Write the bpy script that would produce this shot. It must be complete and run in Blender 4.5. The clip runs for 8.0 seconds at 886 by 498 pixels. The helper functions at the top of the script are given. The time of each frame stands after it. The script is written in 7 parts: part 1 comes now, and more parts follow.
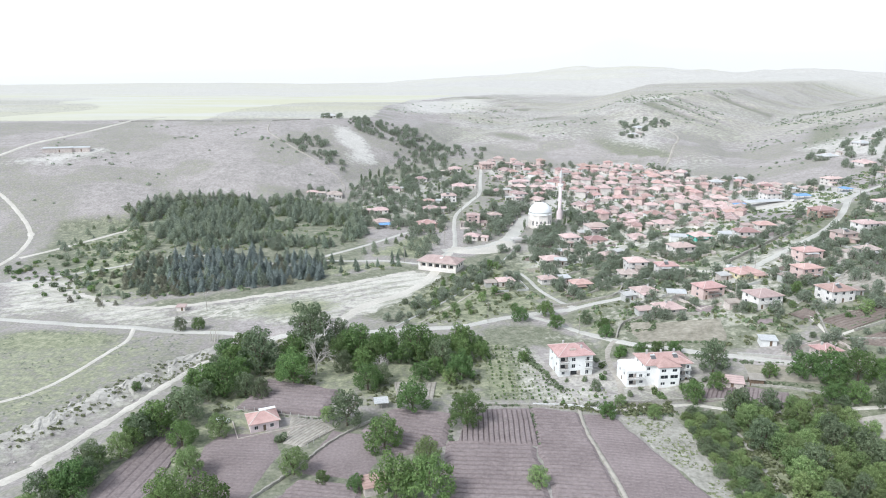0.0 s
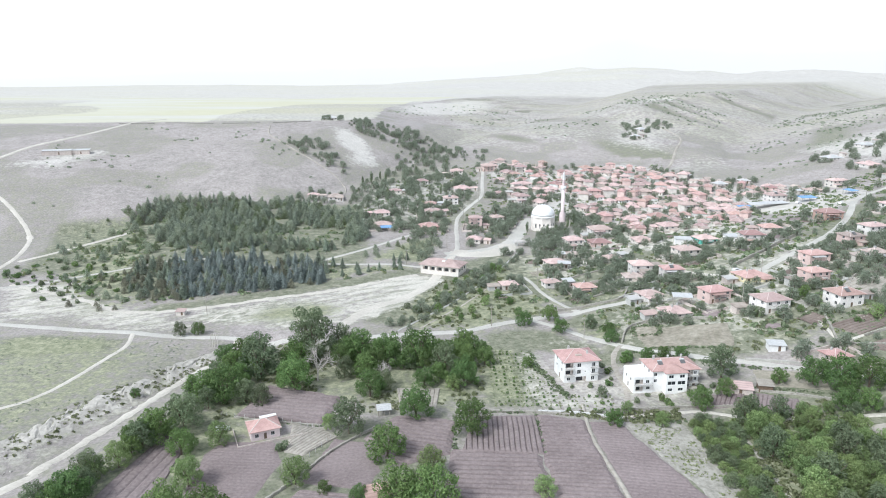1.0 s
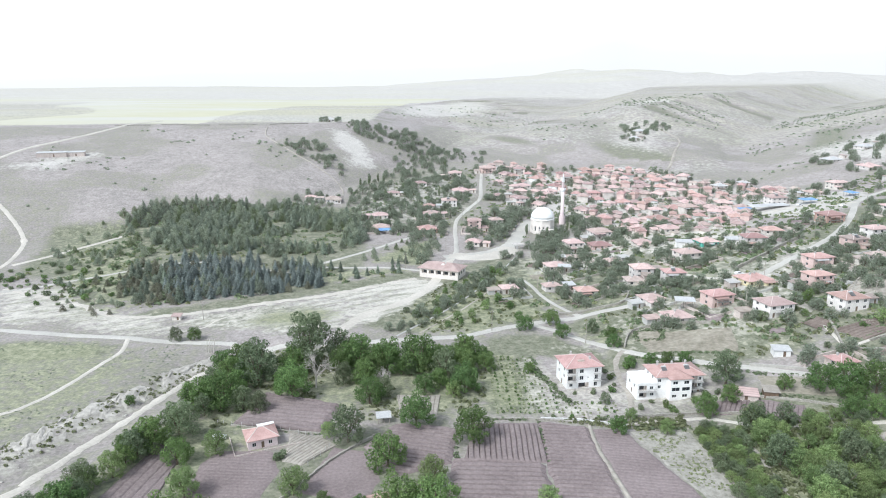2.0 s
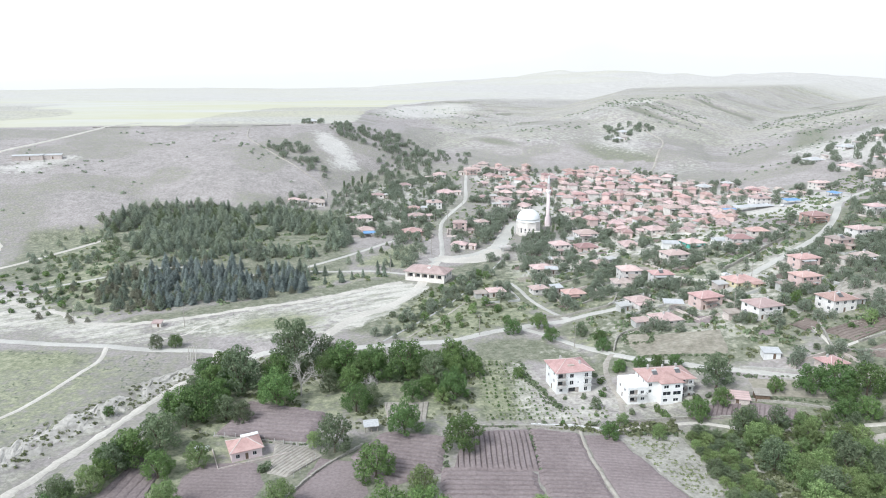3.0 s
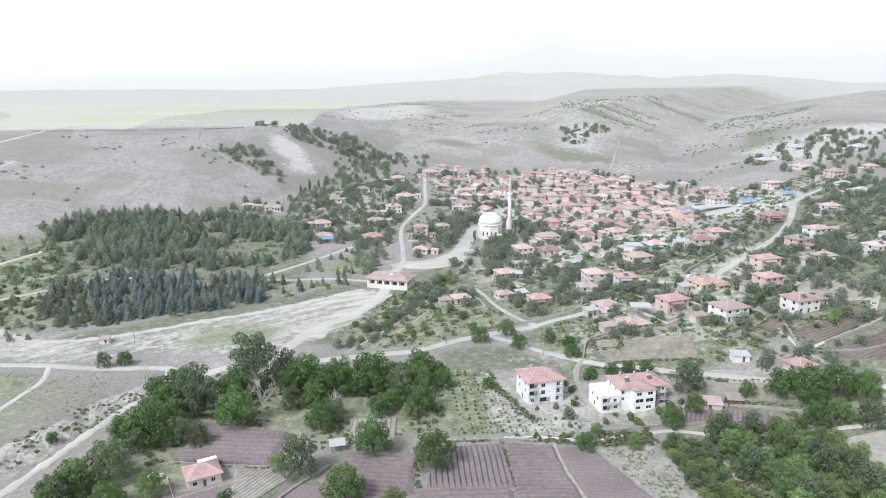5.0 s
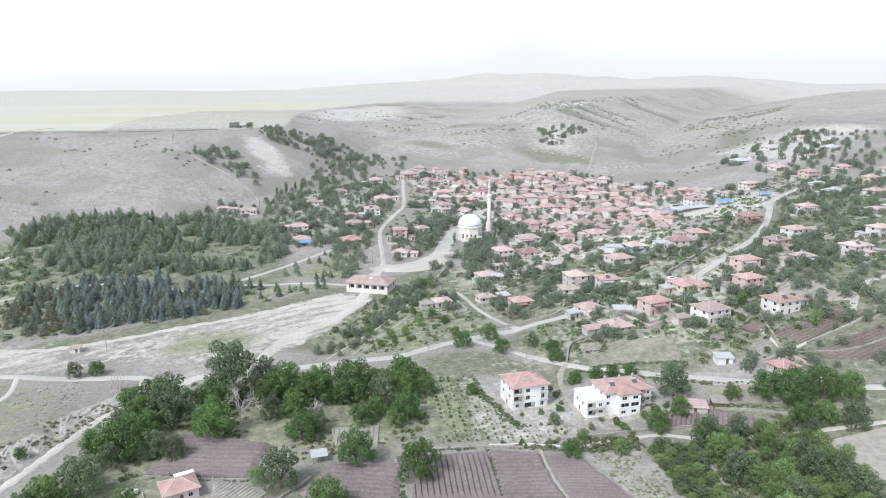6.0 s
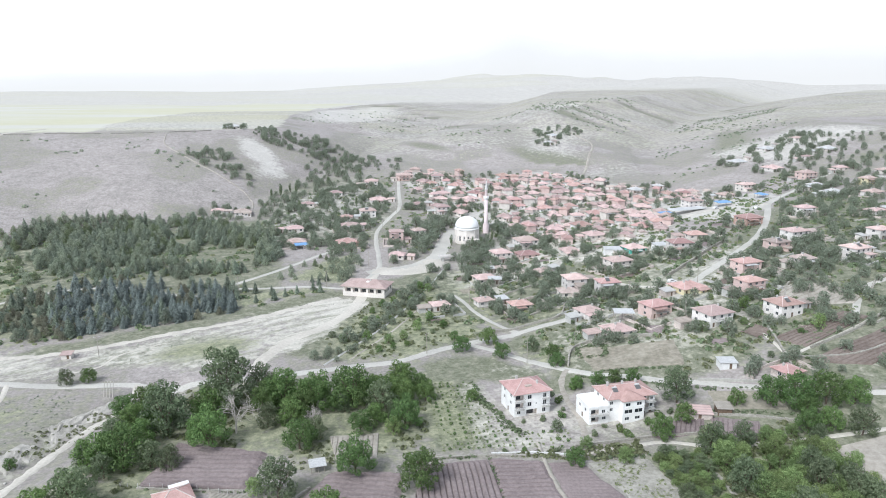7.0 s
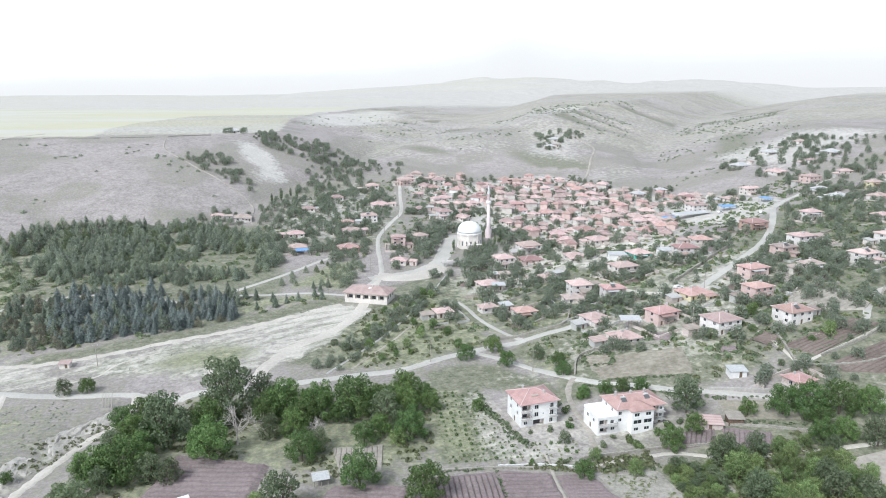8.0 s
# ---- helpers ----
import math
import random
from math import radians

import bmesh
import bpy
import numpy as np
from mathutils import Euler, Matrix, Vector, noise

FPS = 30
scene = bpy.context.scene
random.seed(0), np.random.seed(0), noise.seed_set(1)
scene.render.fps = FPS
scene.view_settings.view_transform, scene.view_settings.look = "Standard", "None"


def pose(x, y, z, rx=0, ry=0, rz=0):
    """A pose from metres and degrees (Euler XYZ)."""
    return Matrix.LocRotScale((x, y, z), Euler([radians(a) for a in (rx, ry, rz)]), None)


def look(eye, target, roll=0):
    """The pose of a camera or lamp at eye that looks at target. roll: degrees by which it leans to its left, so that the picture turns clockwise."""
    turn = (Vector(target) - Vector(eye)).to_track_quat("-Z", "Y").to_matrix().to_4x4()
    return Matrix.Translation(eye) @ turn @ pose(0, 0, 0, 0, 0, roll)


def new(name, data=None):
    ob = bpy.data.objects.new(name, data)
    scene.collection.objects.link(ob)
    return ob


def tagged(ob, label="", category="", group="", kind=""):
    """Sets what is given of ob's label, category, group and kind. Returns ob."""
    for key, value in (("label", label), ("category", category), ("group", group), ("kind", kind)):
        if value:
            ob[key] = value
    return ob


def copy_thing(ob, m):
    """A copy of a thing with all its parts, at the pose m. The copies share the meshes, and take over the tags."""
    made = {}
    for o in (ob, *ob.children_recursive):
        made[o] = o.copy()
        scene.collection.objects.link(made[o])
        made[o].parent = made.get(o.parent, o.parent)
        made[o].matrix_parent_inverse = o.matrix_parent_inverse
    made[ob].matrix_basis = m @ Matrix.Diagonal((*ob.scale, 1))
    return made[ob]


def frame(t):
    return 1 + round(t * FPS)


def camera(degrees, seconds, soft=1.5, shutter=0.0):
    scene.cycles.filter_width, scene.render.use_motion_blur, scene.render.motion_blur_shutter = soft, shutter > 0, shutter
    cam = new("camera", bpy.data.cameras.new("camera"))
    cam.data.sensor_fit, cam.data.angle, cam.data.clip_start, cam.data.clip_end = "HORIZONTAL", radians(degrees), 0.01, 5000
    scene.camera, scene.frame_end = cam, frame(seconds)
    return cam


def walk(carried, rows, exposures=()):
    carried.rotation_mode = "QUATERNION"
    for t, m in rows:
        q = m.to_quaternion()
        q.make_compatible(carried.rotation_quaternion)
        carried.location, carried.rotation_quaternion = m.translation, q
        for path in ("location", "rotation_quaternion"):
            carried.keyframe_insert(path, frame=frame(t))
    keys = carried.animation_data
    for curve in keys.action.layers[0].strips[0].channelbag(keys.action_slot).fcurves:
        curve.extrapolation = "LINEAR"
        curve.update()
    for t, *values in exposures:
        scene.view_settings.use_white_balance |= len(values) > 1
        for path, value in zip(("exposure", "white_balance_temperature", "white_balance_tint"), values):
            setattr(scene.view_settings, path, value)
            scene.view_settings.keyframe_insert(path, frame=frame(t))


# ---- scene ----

# ---- camera: a drone gliding forward about 96 m over the valley floor ----
cam = camera(66.0, 8.0, soft=1.0)
# seconds, eye x, y, z, yaw, pitch, roll
PATH = [
    (0, 0.00, 0.00, 96.00, 0.00, -14.30, -0.04),
    (0.5, -0.46, 1.65, 95.97, 0.02, -14.23, -0.06),
    (1, -0.85, 3.47, 95.92, 0.06, -14.16, -0.12),
    (1.5, -1.37, 5.21, 95.98, 0.04, -14.10, -0.11),
    (3, -3.05, 11.05, 95.82, -1.62, -13.94, -0.14),
    (3.5, -3.70, 13.05, 95.85, -2.66, -13.91, -0.12),
    (4, -4.47, 15.07, 95.93, -3.58, -13.89, -0.09),
    (4.5, -5.13, 17.14, 95.91, -4.41, -13.87, -0.11),
    (6, -7.03, 23.06, 96.01, -7.42, -13.76, -0.06),
    (6.5, -7.77, 25.08, 96.06, -7.94, -13.74, -0.03),
    (7, -8.36, 27.14, 96.05, -7.97, -13.69, -0.04),
    (7.5, -8.80, 29.19, 96.22, -7.96, -13.67, -0.11),
    (8, -9.30, 31.17, 96.38, -7.99, -13.43, -0.15),
]
walk(cam, [(t, pose(x, y, z, 90 + pitch, 0, yaw) @ pose(0, 0, 0, 0, 0, roll)) for t, x, y, z, yaw, pitch, roll in PATH],
     exposures=[(0.0, 0.85, 6100, 7.5), (3.0, 0.85, 6100, 7.5), (5.0, 0.75, 6100, 8.5), (8.0, 0.75, 6100, 8.5)])

# ---- a bright, hazy, thinly overcast afternoon: the sun stands behind the haze, to the left and a little behind ----
SUN_HEIGHT, SUN_AZIMUTH = 48.0, -132.0  # degrees; azimuth clockwise from straight ahead (+y)
world = bpy.data.worlds.new("hazy_sky")
scene.world = world
world.use_nodes = True
wn, wl = world.node_tree.nodes, world.node_tree.links
wn.clear()
sky = wn.new("ShaderNodeTexSky")
sky.sky_type = "NISHITA"
sky.sun_disc = False
sky.sun_elevation, sky.sun_rotation = radians(SUN_HEIGHT), radians(SUN_AZIMUTH)
sky.air_density, sky.dust_density, sky.ozone_density, sky.altitude = 1.0, 1.2, 1.0, 1000
pale = wn.new("ShaderNodeHueSaturation")
pale.inputs["Saturation"].default_value = 0.3
pale.inputs["Value"].default_value = 1.0
back = wn.new("ShaderNodeBackground")
back.inputs["Strength"].default_value = 0.15
out = wn.new("ShaderNodeOutputWorld")
wl.new(sky.outputs["Color"], pale.inputs["Color"])
wl.new(pale.outputs["Color"], back.inputs["Color"])
wl.new(back.outputs["Background"], out.inputs["Surface"])

sun = new("sun", bpy.data.lights.new("sun", "SUN"))
sun.data.energy, sun.data.angle, sun.data.color = 1.7, radians(16), (1.0, 0.98, 0.95)
az, el = radians(SUN_AZIMUTH), radians(SUN_HEIGHT)
sun.matrix_world = look((math.sin(az) * math.cos(el) * 300, math.cos(az) * math.cos(el) * 300, math.sin(el) * 300), (0, 0, 0))

# ---- materials ----
def nodes_of(name):
    m = bpy.data.materials.new(name)
    m.use_nodes = True
    n, l = m.node_tree.nodes, m.node_tree.links
    bsdf = n["Principled BSDF"]
    return m, n, l, bsdf


def noise_node(n, l, coord, scale, detail=4.0, rough=0.6, stretch=None):
    t = n.new("ShaderNodeTexNoise")
    t.inputs["Scale"].default_value, t.inputs["Detail"].default_value, t.inputs["Roughness"].default_value = scale, detail, rough
    if stretch:
        mp = n.new("ShaderNodeMapping")
        mp.inputs["Scale"].default_value = stretch
        l.new(coord, mp.inputs["Vector"])
        coord = mp.outputs["Vector"]
    l.new(coord, t.inputs["Vector"])
    return t.outputs["Fac"]


def ramp_node(n, l, fac, stops):
    r = n.new("ShaderNodeValToRGB")
    while len(r.color_ramp.elements) < len(stops):
        r.color_ramp.elements.new(0.5)
    for e, (p, c) in zip(r.color_ramp.elements, stops):
        e.position, e.color = p, (*c, 1) if len(c) == 3 else c
    l.new(fac, r.inputs["Fac"])
    return r.outputs["Color"]


def mix_node(n, l, fac, a, b, kind="MIX"):
    m = n.new("ShaderNodeMix")
    m.data_type, m.blend_type = "RGBA", kind
    for sock, val in ((m.inputs[0], fac), (m.inputs[6], a), (m.inputs[7], b)):
        if isinstance(val, bpy.types.NodeSocket):
            l.new(val, sock)
        elif isinstance(val, (int, float)):
            sock.default_value = val
        else:
            sock.default_value = (*val, 1)
    return m.outputs[2]


def value_jitter(n, l, colour, source, low, high, hue=0.0):
    """Lightens or darkens a colour by a random number between pieces."""
    mr = n.new("ShaderNodeMapRange")
    mr.inputs["To Min"].default_value, mr.inputs["To Max"].default_value = low, high
    l.new(source, mr.inputs["Value"])
    hs = n.new("ShaderNodeHueSaturation")
    if hue:
        hr = n.new("ShaderNodeMapRange")
        hr.inputs["From Max"].default_value = 0.37
        hr.inputs["To Min"].default_value, hr.inputs["To Max"].default_value = 0.505 - hue, 0.51 + hue
        sq = n.new("ShaderNodeMath")
        sq.operation = "PINGPONG"
        sq.inputs[1].default_value = 0.37
        l.new(source, sq.inputs[0])
        l.new(sq.outputs["Value"], hr.inputs["Value"])
        l.new(hr.outputs["Result"], hs.inputs["Hue"])
    l.new(mr.outputs["Result"], hs.inputs["Value"])
    l.new(colour, hs.inputs["Color"])
    return hs.outputs["Color"]


def bump_node(n, l, bsdf, fac, strength, distance):
    b = n.new("ShaderNodeBump")
    b.inputs["Strength"].default_value, b.inputs["Distance"].default_value = strength, distance
    l.new(fac, b.inputs["Height"])
    l.new(b.outputs["Normal"], bsdf.inputs["Normal"])


def worn(name, dark, mid, light, fine=1.5, coarse=0.15, rough=0.85, bump=0.4, depth=0.05, jitter=0.0, world_space=False, metal=0.0, spread=0.2):
    """A weathered surface: three close tones mixed by grain and by large stains."""
    m, n, l, bsdf = nodes_of(name)
    coord = n.new("ShaderNodeNewGeometry").outputs["Position"] if world_space else n.new("ShaderNodeTexCoord").outputs["Object"]
    grain, stain = noise_node(n, l, coord, fine, 6, 0.65), noise_node(n, l, coord, coarse, 3, 0.5)
    a = ramp_node(n, l, grain, [(0.5 - spread, dark), (0.5, mid), (0.5 + spread, light)])
    b = ramp_node(n, l, stain, [(0.35, [c * 0.78 for c in mid]), (0.65, light)])
    col = mix_node(n, l, 0.4, a, b)
    if jitter:
        col = value_jitter(n, l, col, n.new("ShaderNodeObjectInfo").outputs["Random"], 1 - jitter, 1 + jitter)
    l.new(col, bsdf.inputs["Base Color"])
    bsdf.inputs["Roughness"].default_value, bsdf.inputs["Metallic"].default_value = rough, metal
    bump_node(n, l, bsdf, grain, bump, depth)
    return m


def tiled_roof(name, dark, mid, light):
    """Clay pantiles: fine courses, patches of faded and mossy tiles."""
    m, n, l, bsdf = nodes_of(name)
    coord = n.new("ShaderNodeTexCoord").outputs["Object"]
    grain, stain = noise_node(n, l, coord, 3.0, 5, 0.7), noise_node(n, l, coord, 0.25, 4, 0.6)
    a = ramp_node(n, l, grain, [(0.25, dark), (0.5, mid), (0.75, light)])
    b = ramp_node(n, l, stain, [(0.3, [c * 0.75 for c in dark]), (0.5, mid), (0.7, light)])
    col = mix_node(n, l, 0.5, a, b)
    w = n.new("ShaderNodeTexWave")
    w.bands_direction = "Z"
    w.inputs["Scale"].default_value, w.inputs["Distortion"].default_value = 2.6, 0.6
    l.new(coord, w.inputs["Vector"])
    col = mix_node(n, l, ramp_node(n, l, w.outputs["Fac"], [(0.0, (0.35, 0.35, 0.35)), (0.35, (0, 0, 0))]), col, [c * 0.5 for c in dark])
    col = value_jitter(n, l, col, n.new("ShaderNodeObjectInfo").outputs["Random"], 0.72, 1.2, 0.012)
    l.new(col, bsdf.inputs["Base Color"])
    bsdf.inputs["Roughness"].default_value = 0.8
    bump_node(n, l, bsdf, w.outputs["Fac"], 0.5, 0.06)
    return m


def leafy(name, dark, mid, light, through_light=0.42, grain=0.35):
    """Leaves: every clump its own tone, with light coming through."""
    m, n, l, bsdf = nodes_of(name)
    geo = n.new("ShaderNodeNewGeometry")
    col = ramp_node(n, l, geo.outputs["Random Per Island"], [(0.05, dark), (0.5, mid), (0.95, light)])
    col = mix_node(n, l, grain, col, ramp_node(n, l, noise_node(n, l, n.new("ShaderNodeTexCoord").outputs["Object"], 0.8, 3), [(0.3, dark), (0.7, light)]))
    col = value_jitter(n, l, col, n.new("ShaderNodeObjectInfo").outputs["Random"], 0.78, 1.25, 0.011)
    l.new(col, bsdf.inputs["Base Color"])
    bsdf.inputs["Roughness"].default_value = 0.7
    t = n.new("ShaderNodeBsdfTranslucent")
    l.new(col, t.inputs["Color"])
    mx = n.new("ShaderNodeMixShader")
    mx.inputs["Fac"].default_value = through_light
    l.new(bsdf.outputs["BSDF"], mx.inputs[1])
    l.new(t.outputs["BSDF"], mx.inputs[2])
    l.new(mx.outputs["Shader"], n["Material Output"].inputs["Surface"])
    return m


def ground_material():
    """Steppe, weeds, bare pale gravel and dry straw by place; haze and gully shade painted in."""
    m, n, l, bsdf = nodes_of("open_ground")
    pos = n.new("ShaderNodeNewGeometry").outputs["Position"]
    grain, clod, patch, wide = (noise_node(n, l, pos, s, 6, 0.68) for s in (0.9, 0.28, 0.06, 0.012))
    steppe = mix_node(n, l, 0.5, ramp_node(n, l, clod, [(0.36, (0.19, 0.169, 0.156)), (0.5, (0.325, 0.29, 0.275)), (0.64, (0.455, 0.41, 0.39))]),
                      ramp_node(n, l, patch, [(0.35, (0.275, 0.258, 0.234)), (0.6, (0.425, 0.38, 0.362))]))
    steppe = mix_node(n, l, 0.25, steppe, ramp_node(n, l, grain, [(0.38, (0.1, 0.1, 0.085)), (0.5, (0.3, 0.285, 0.265)), (0.6, (0.52, 0.49, 0.46))]))
    green = mix_node(n, l, 0.5, ramp_node(n, l, clod, [(0.36, (0.09, 0.105, 0.065)), (0.5, (0.185, 0.197, 0.135)), (0.63, (0.345, 0.325, 0.265))]),
                     ramp_node(n, l, grain, [(0.35, (0.095, 0.115, 0.065)), (0.65, (0.315, 0.305, 0.23))]))
    turned = n.new("ShaderNodeMapping")  # water ran along the valley and left its streaks
    turned.inputs["Rotation"].default_value = (0, 0, radians(-27))
    l.new(pos, turned.inputs["Vector"])
    north = n.new("ShaderNodeSeparateXYZ")
    l.new(pos, north.inputs["Vector"])
    upland = n.new("ShaderNodeMapRange")  # the hills have bare patches instead, paled to carry the far haze
    upland.inputs["From Min"].default_value, upland.inputs["From Max"].default_value = 360, 440
    l.new(north.outputs["Y"], upland.inputs["Value"])
    streak = noise_node(n, l, turned.outputs["Vector"], 1.0, 5, 0.62, (0.05, 0.3, 0.1))
    gravel = mix_node(n, l, 0.55, ramp_node(n, l, grain, [(0.34, (0.25, 0.24, 0.21)), (0.5, (0.47, 0.45, 0.4)), (0.66, (0.64, 0.61, 0.55))]),
                      mix_node(n, l, upland.outputs["Result"], ramp_node(n, l, streak, [(0.34, (0.2, 0.22, 0.14)), (0.44, (0.36, 0.35, 0.28)), (0.52, (0.6, 0.57, 0.5)), (0.7, (0.68, 0.65, 0.585))]),
                               ramp_node(n, l, patch, [(0.36, (0.46, 0.435, 0.405)), (0.62, (0.6, 0.575, 0.545))])))
    # straw tones are paled so that far fields seem to lie in haze
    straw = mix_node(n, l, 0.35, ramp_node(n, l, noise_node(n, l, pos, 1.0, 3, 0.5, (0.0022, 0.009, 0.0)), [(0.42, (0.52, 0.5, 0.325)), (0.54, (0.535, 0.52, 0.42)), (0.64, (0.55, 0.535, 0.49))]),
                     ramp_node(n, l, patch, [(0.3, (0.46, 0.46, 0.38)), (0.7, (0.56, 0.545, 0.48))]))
    grass = mix_node(n, l, 0.5, ramp_node(n, l, clod, [(0.34, (0.12, 0.14, 0.075)), (0.5, (0.245, 0.26, 0.165)), (0.64, (0.43, 0.42, 0.3))]),
                     ramp_node(n, l, grain, [(0.35, (0.125, 0.15, 0.08)), (0.65, (0.4, 0.395, 0.275))]))
    at = n.new("ShaderNodeAttribute")
    at.attribute_name = "cover"
    sep = n.new("ShaderNodeSeparateColor")
    l.new(at.outputs["Color"], sep.inputs["Color"])

    def edge(sock):
        """Breaks the soft border of a cover into clumps."""
        a = n.new("ShaderNodeMath")
        a.operation = "MULTIPLY_ADD"
        l.new(clod, a.inputs[0])
        a.inputs[1].default_value = 1.1
        l.new(sock, a.inputs[2])
        return ramp_node(n, l, a.outputs["Value"], [(0.72, (0, 0, 0)), (1.0, (1, 1, 1))])

    col = mix_node(n, l, edge(sep.outputs["Red"]), steppe, green)
    col = mix_node(n, l, edge(sep.outputs["Green"]), col, gravel)
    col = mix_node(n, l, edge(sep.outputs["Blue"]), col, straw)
    col = mix_node(n, l, edge(at.outputs["Alpha"]), col, grass)
    l.new(col, bsdf.inputs["Base Color"])
    bsdf.inputs["Roughness"].default_value = 0.95
    bump_node(n, l, bsdf, clod, 0.5, 0.4)
    return m


GROUND = ground_material()
SOIL = worn("ploughed_soil", (0.14, 0.11, 0.107), (0.23, 0.187, 0.183), (0.315, 0.265, 0.258), 1.2, 0.06, 0.95, 0.6, 0.1, world_space=True)
SOIL_BROWN = worn("brown_garden_soil", (0.11, 0.085, 0.07), (0.18, 0.142, 0.122), (0.27, 0.225, 0.195), 1.0, 0.08, 0.95, 0.6, 0.1, world_space=True)
GARDEN = worn("weedy_brown_garden_soil", (0.15, 0.145, 0.1), (0.27, 0.245, 0.195), (0.39, 0.36, 0.295), 0.6, 0.12, 0.95, 0.6, 0.12, world_space=True, spread=0.17)
SOIL_PALE = worn("dry_pale_soil", (0.23, 0.21, 0.175), (0.37, 0.34, 0.295), (0.49, 0.45, 0.395), 0.7, 0.09, 0.95, 0.6, 0.1, world_space=True)
STONY = worn("stony_dry_ground", (0.17, 0.165, 0.135), (0.32, 0.305, 0.262), (0.46, 0.435, 0.385), 0.8, 0.15, 0.95, 0.9, 0.2, world_space=True, spread=0.17)
DIRT = worn("pale_dirt_track", (0.4, 0.37, 0.32), (0.54, 0.505, 0.445), (0.64, 0.605, 0.54), 1.2, 0.09, 0.95, 0.4, 0.06, world_space=True)
PAVED = worn("dusty_pale_paving", (0.37, 0.355, 0.32), (0.485, 0.468, 0.425), (0.58, 0.56, 0.51), 1.5, 0.07, 0.9, 0.2, 0.03, world_space=True)
ROOF_RED = tiled_roof("faded_red_clay_tiles", (0.37, 0.215, 0.195), (0.5, 0.32, 0.295), (0.61, 0.435, 0.405))
ROOF_PINK = tiled_roof("sun_bleached_clay_tiles", (0.42, 0.285, 0.27), (0.57, 0.42, 0.395), (0.68, 0.54, 0.51))
ROOF_BROWN = tiled_roof("old_brown_clay_tiles", (0.32, 0.25, 0.22), (0.46, 0.38, 0.34), (0.58, 0.5, 0.455))
TIN = worn("weathered_sheet_metal_roof", (0.4, 0.4, 0.4), (0.58, 0.58, 0.57), (0.72, 0.72, 0.7), 2.0, 0.2, 0.5, 0.1, 0.02, metal=0.2)
WALL_WHITE = worn("white_rendered_wall", (0.68, 0.67, 0.65), (0.78, 0.77, 0.75), (0.85, 0.84, 0.82), 2.0, 0.25, 0.85, 0.15, 0.02, jitter=0.08)
WALL_PALE = worn("off_white_rendered_wall", (0.58, 0.545, 0.52), (0.69, 0.65, 0.62), (0.77, 0.735, 0.705), 1.2, 0.3, 0.85, 0.15, 0.02, jitter=0.12)
WALL_CREAM = worn("cream_rendered_wall", (0.58, 0.53, 0.48), (0.69, 0.64, 0.59), (0.77, 0.72, 0.67), 2.0, 0.25, 0.85, 0.15, 0.02, jitter=0.1)
WALL_PINK = worn("salmon_pink_rendered_wall", (0.55, 0.4, 0.37), (0.66, 0.5, 0.46), (0.74, 0.59, 0.55), 2.0, 0.25, 0.85, 0.15, 0.02, jitter=0.1)
WALL_YELLOW = worn("pale_yellow_rendered_wall", (0.62, 0.54, 0.32), (0.72, 0.64, 0.42), (0.78, 0.71, 0.52), 2.0, 0.25, 0.85, 0.15, 0.02)
WALL_GREEN = worn("mint_green_painted_wall", (0.1, 0.5, 0.4), (0.16, 0.6, 0.48), (0.28, 0.66, 0.55), 2.0, 0.25, 0.8, 0.15, 0.02)
WALL_BLUE = worn("pale_blue_painted_wall", (0.42, 0.5, 0.66), (0.55, 0.62, 0.76), (0.66, 0.72, 0.82), 2.0, 0.25, 0.8, 0.15, 0.02)
WALL_STONE = worn("rough_field_stone_wall", (0.38, 0.32, 0.29), (0.56, 0.485, 0.445), (0.68, 0.605, 0.56), 2.2, 0.3, 0.95, 0.8, 0.08, jitter=0.12, spread=0.15)
WALL_BRICK = worn("bare_brick_wall", (0.36, 0.23, 0.19), (0.46, 0.31, 0.26), (0.54, 0.39, 0.34), 2.5, 0.3, 0.95, 0.5, 0.04)
CONCRETE = worn("grey_concrete", (0.36, 0.35, 0.33), (0.48, 0.47, 0.45), (0.58, 0.57, 0.54), 2.0, 0.3, 0.9, 0.3, 0.02)
DOME_WHITE = worn("white_painted_dome", (0.74, 0.74, 0.73), (0.83, 0.83, 0.82), (0.88, 0.88, 0.87), 1.2, 0.2, 0.55, 0.1, 0.02)
FRAME_WHITE = worn("white_plastic_frame", (0.7, 0.7, 0.69), (0.78, 0.78, 0.77), (0.82, 0.82, 0.81), 4, 1, 0.5, 0.05, 0.01)
WOOD_DARK = worn("dark_weathered_wood", (0.08, 0.055, 0.04), (0.15, 0.105, 0.075), (0.24, 0.17, 0.12), 5, 0.6, 0.8, 0.3, 0.02)
WOOD_GREY = worn("grey_weathered_wood", (0.22, 0.2, 0.17), (0.33, 0.3, 0.26), (0.45, 0.41, 0.36), 5, 0.6, 0.85, 0.3, 0.02)
BARK = worn("brown_bark", (0.07, 0.055, 0.04), (0.13, 0.1, 0.08), (0.21, 0.17, 0.13), 4, 0.7, 0.95, 0.7, 0.05)
BARK_PALE = worn("bleached_dead_bark", (0.36, 0.33, 0.29), (0.5, 0.46, 0.42), (0.6, 0.56, 0.52), 3, 0.5, 0.95, 0.5, 0.04)
ROCK = worn("pale_limestone", (0.3, 0.29, 0.265), (0.43, 0.415, 0.38), (0.55, 0.53, 0.49), 1.5, 0.3, 0.95, 0.7, 0.1, jitter=0.15)
TARP = worn("faded_blue_tarpaulin", (0.1, 0.24, 0.48), (0.16, 0.34, 0.62), (0.3, 0.47, 0.7), 1.2, 0.3, 0.6, 0.3, 0.06)
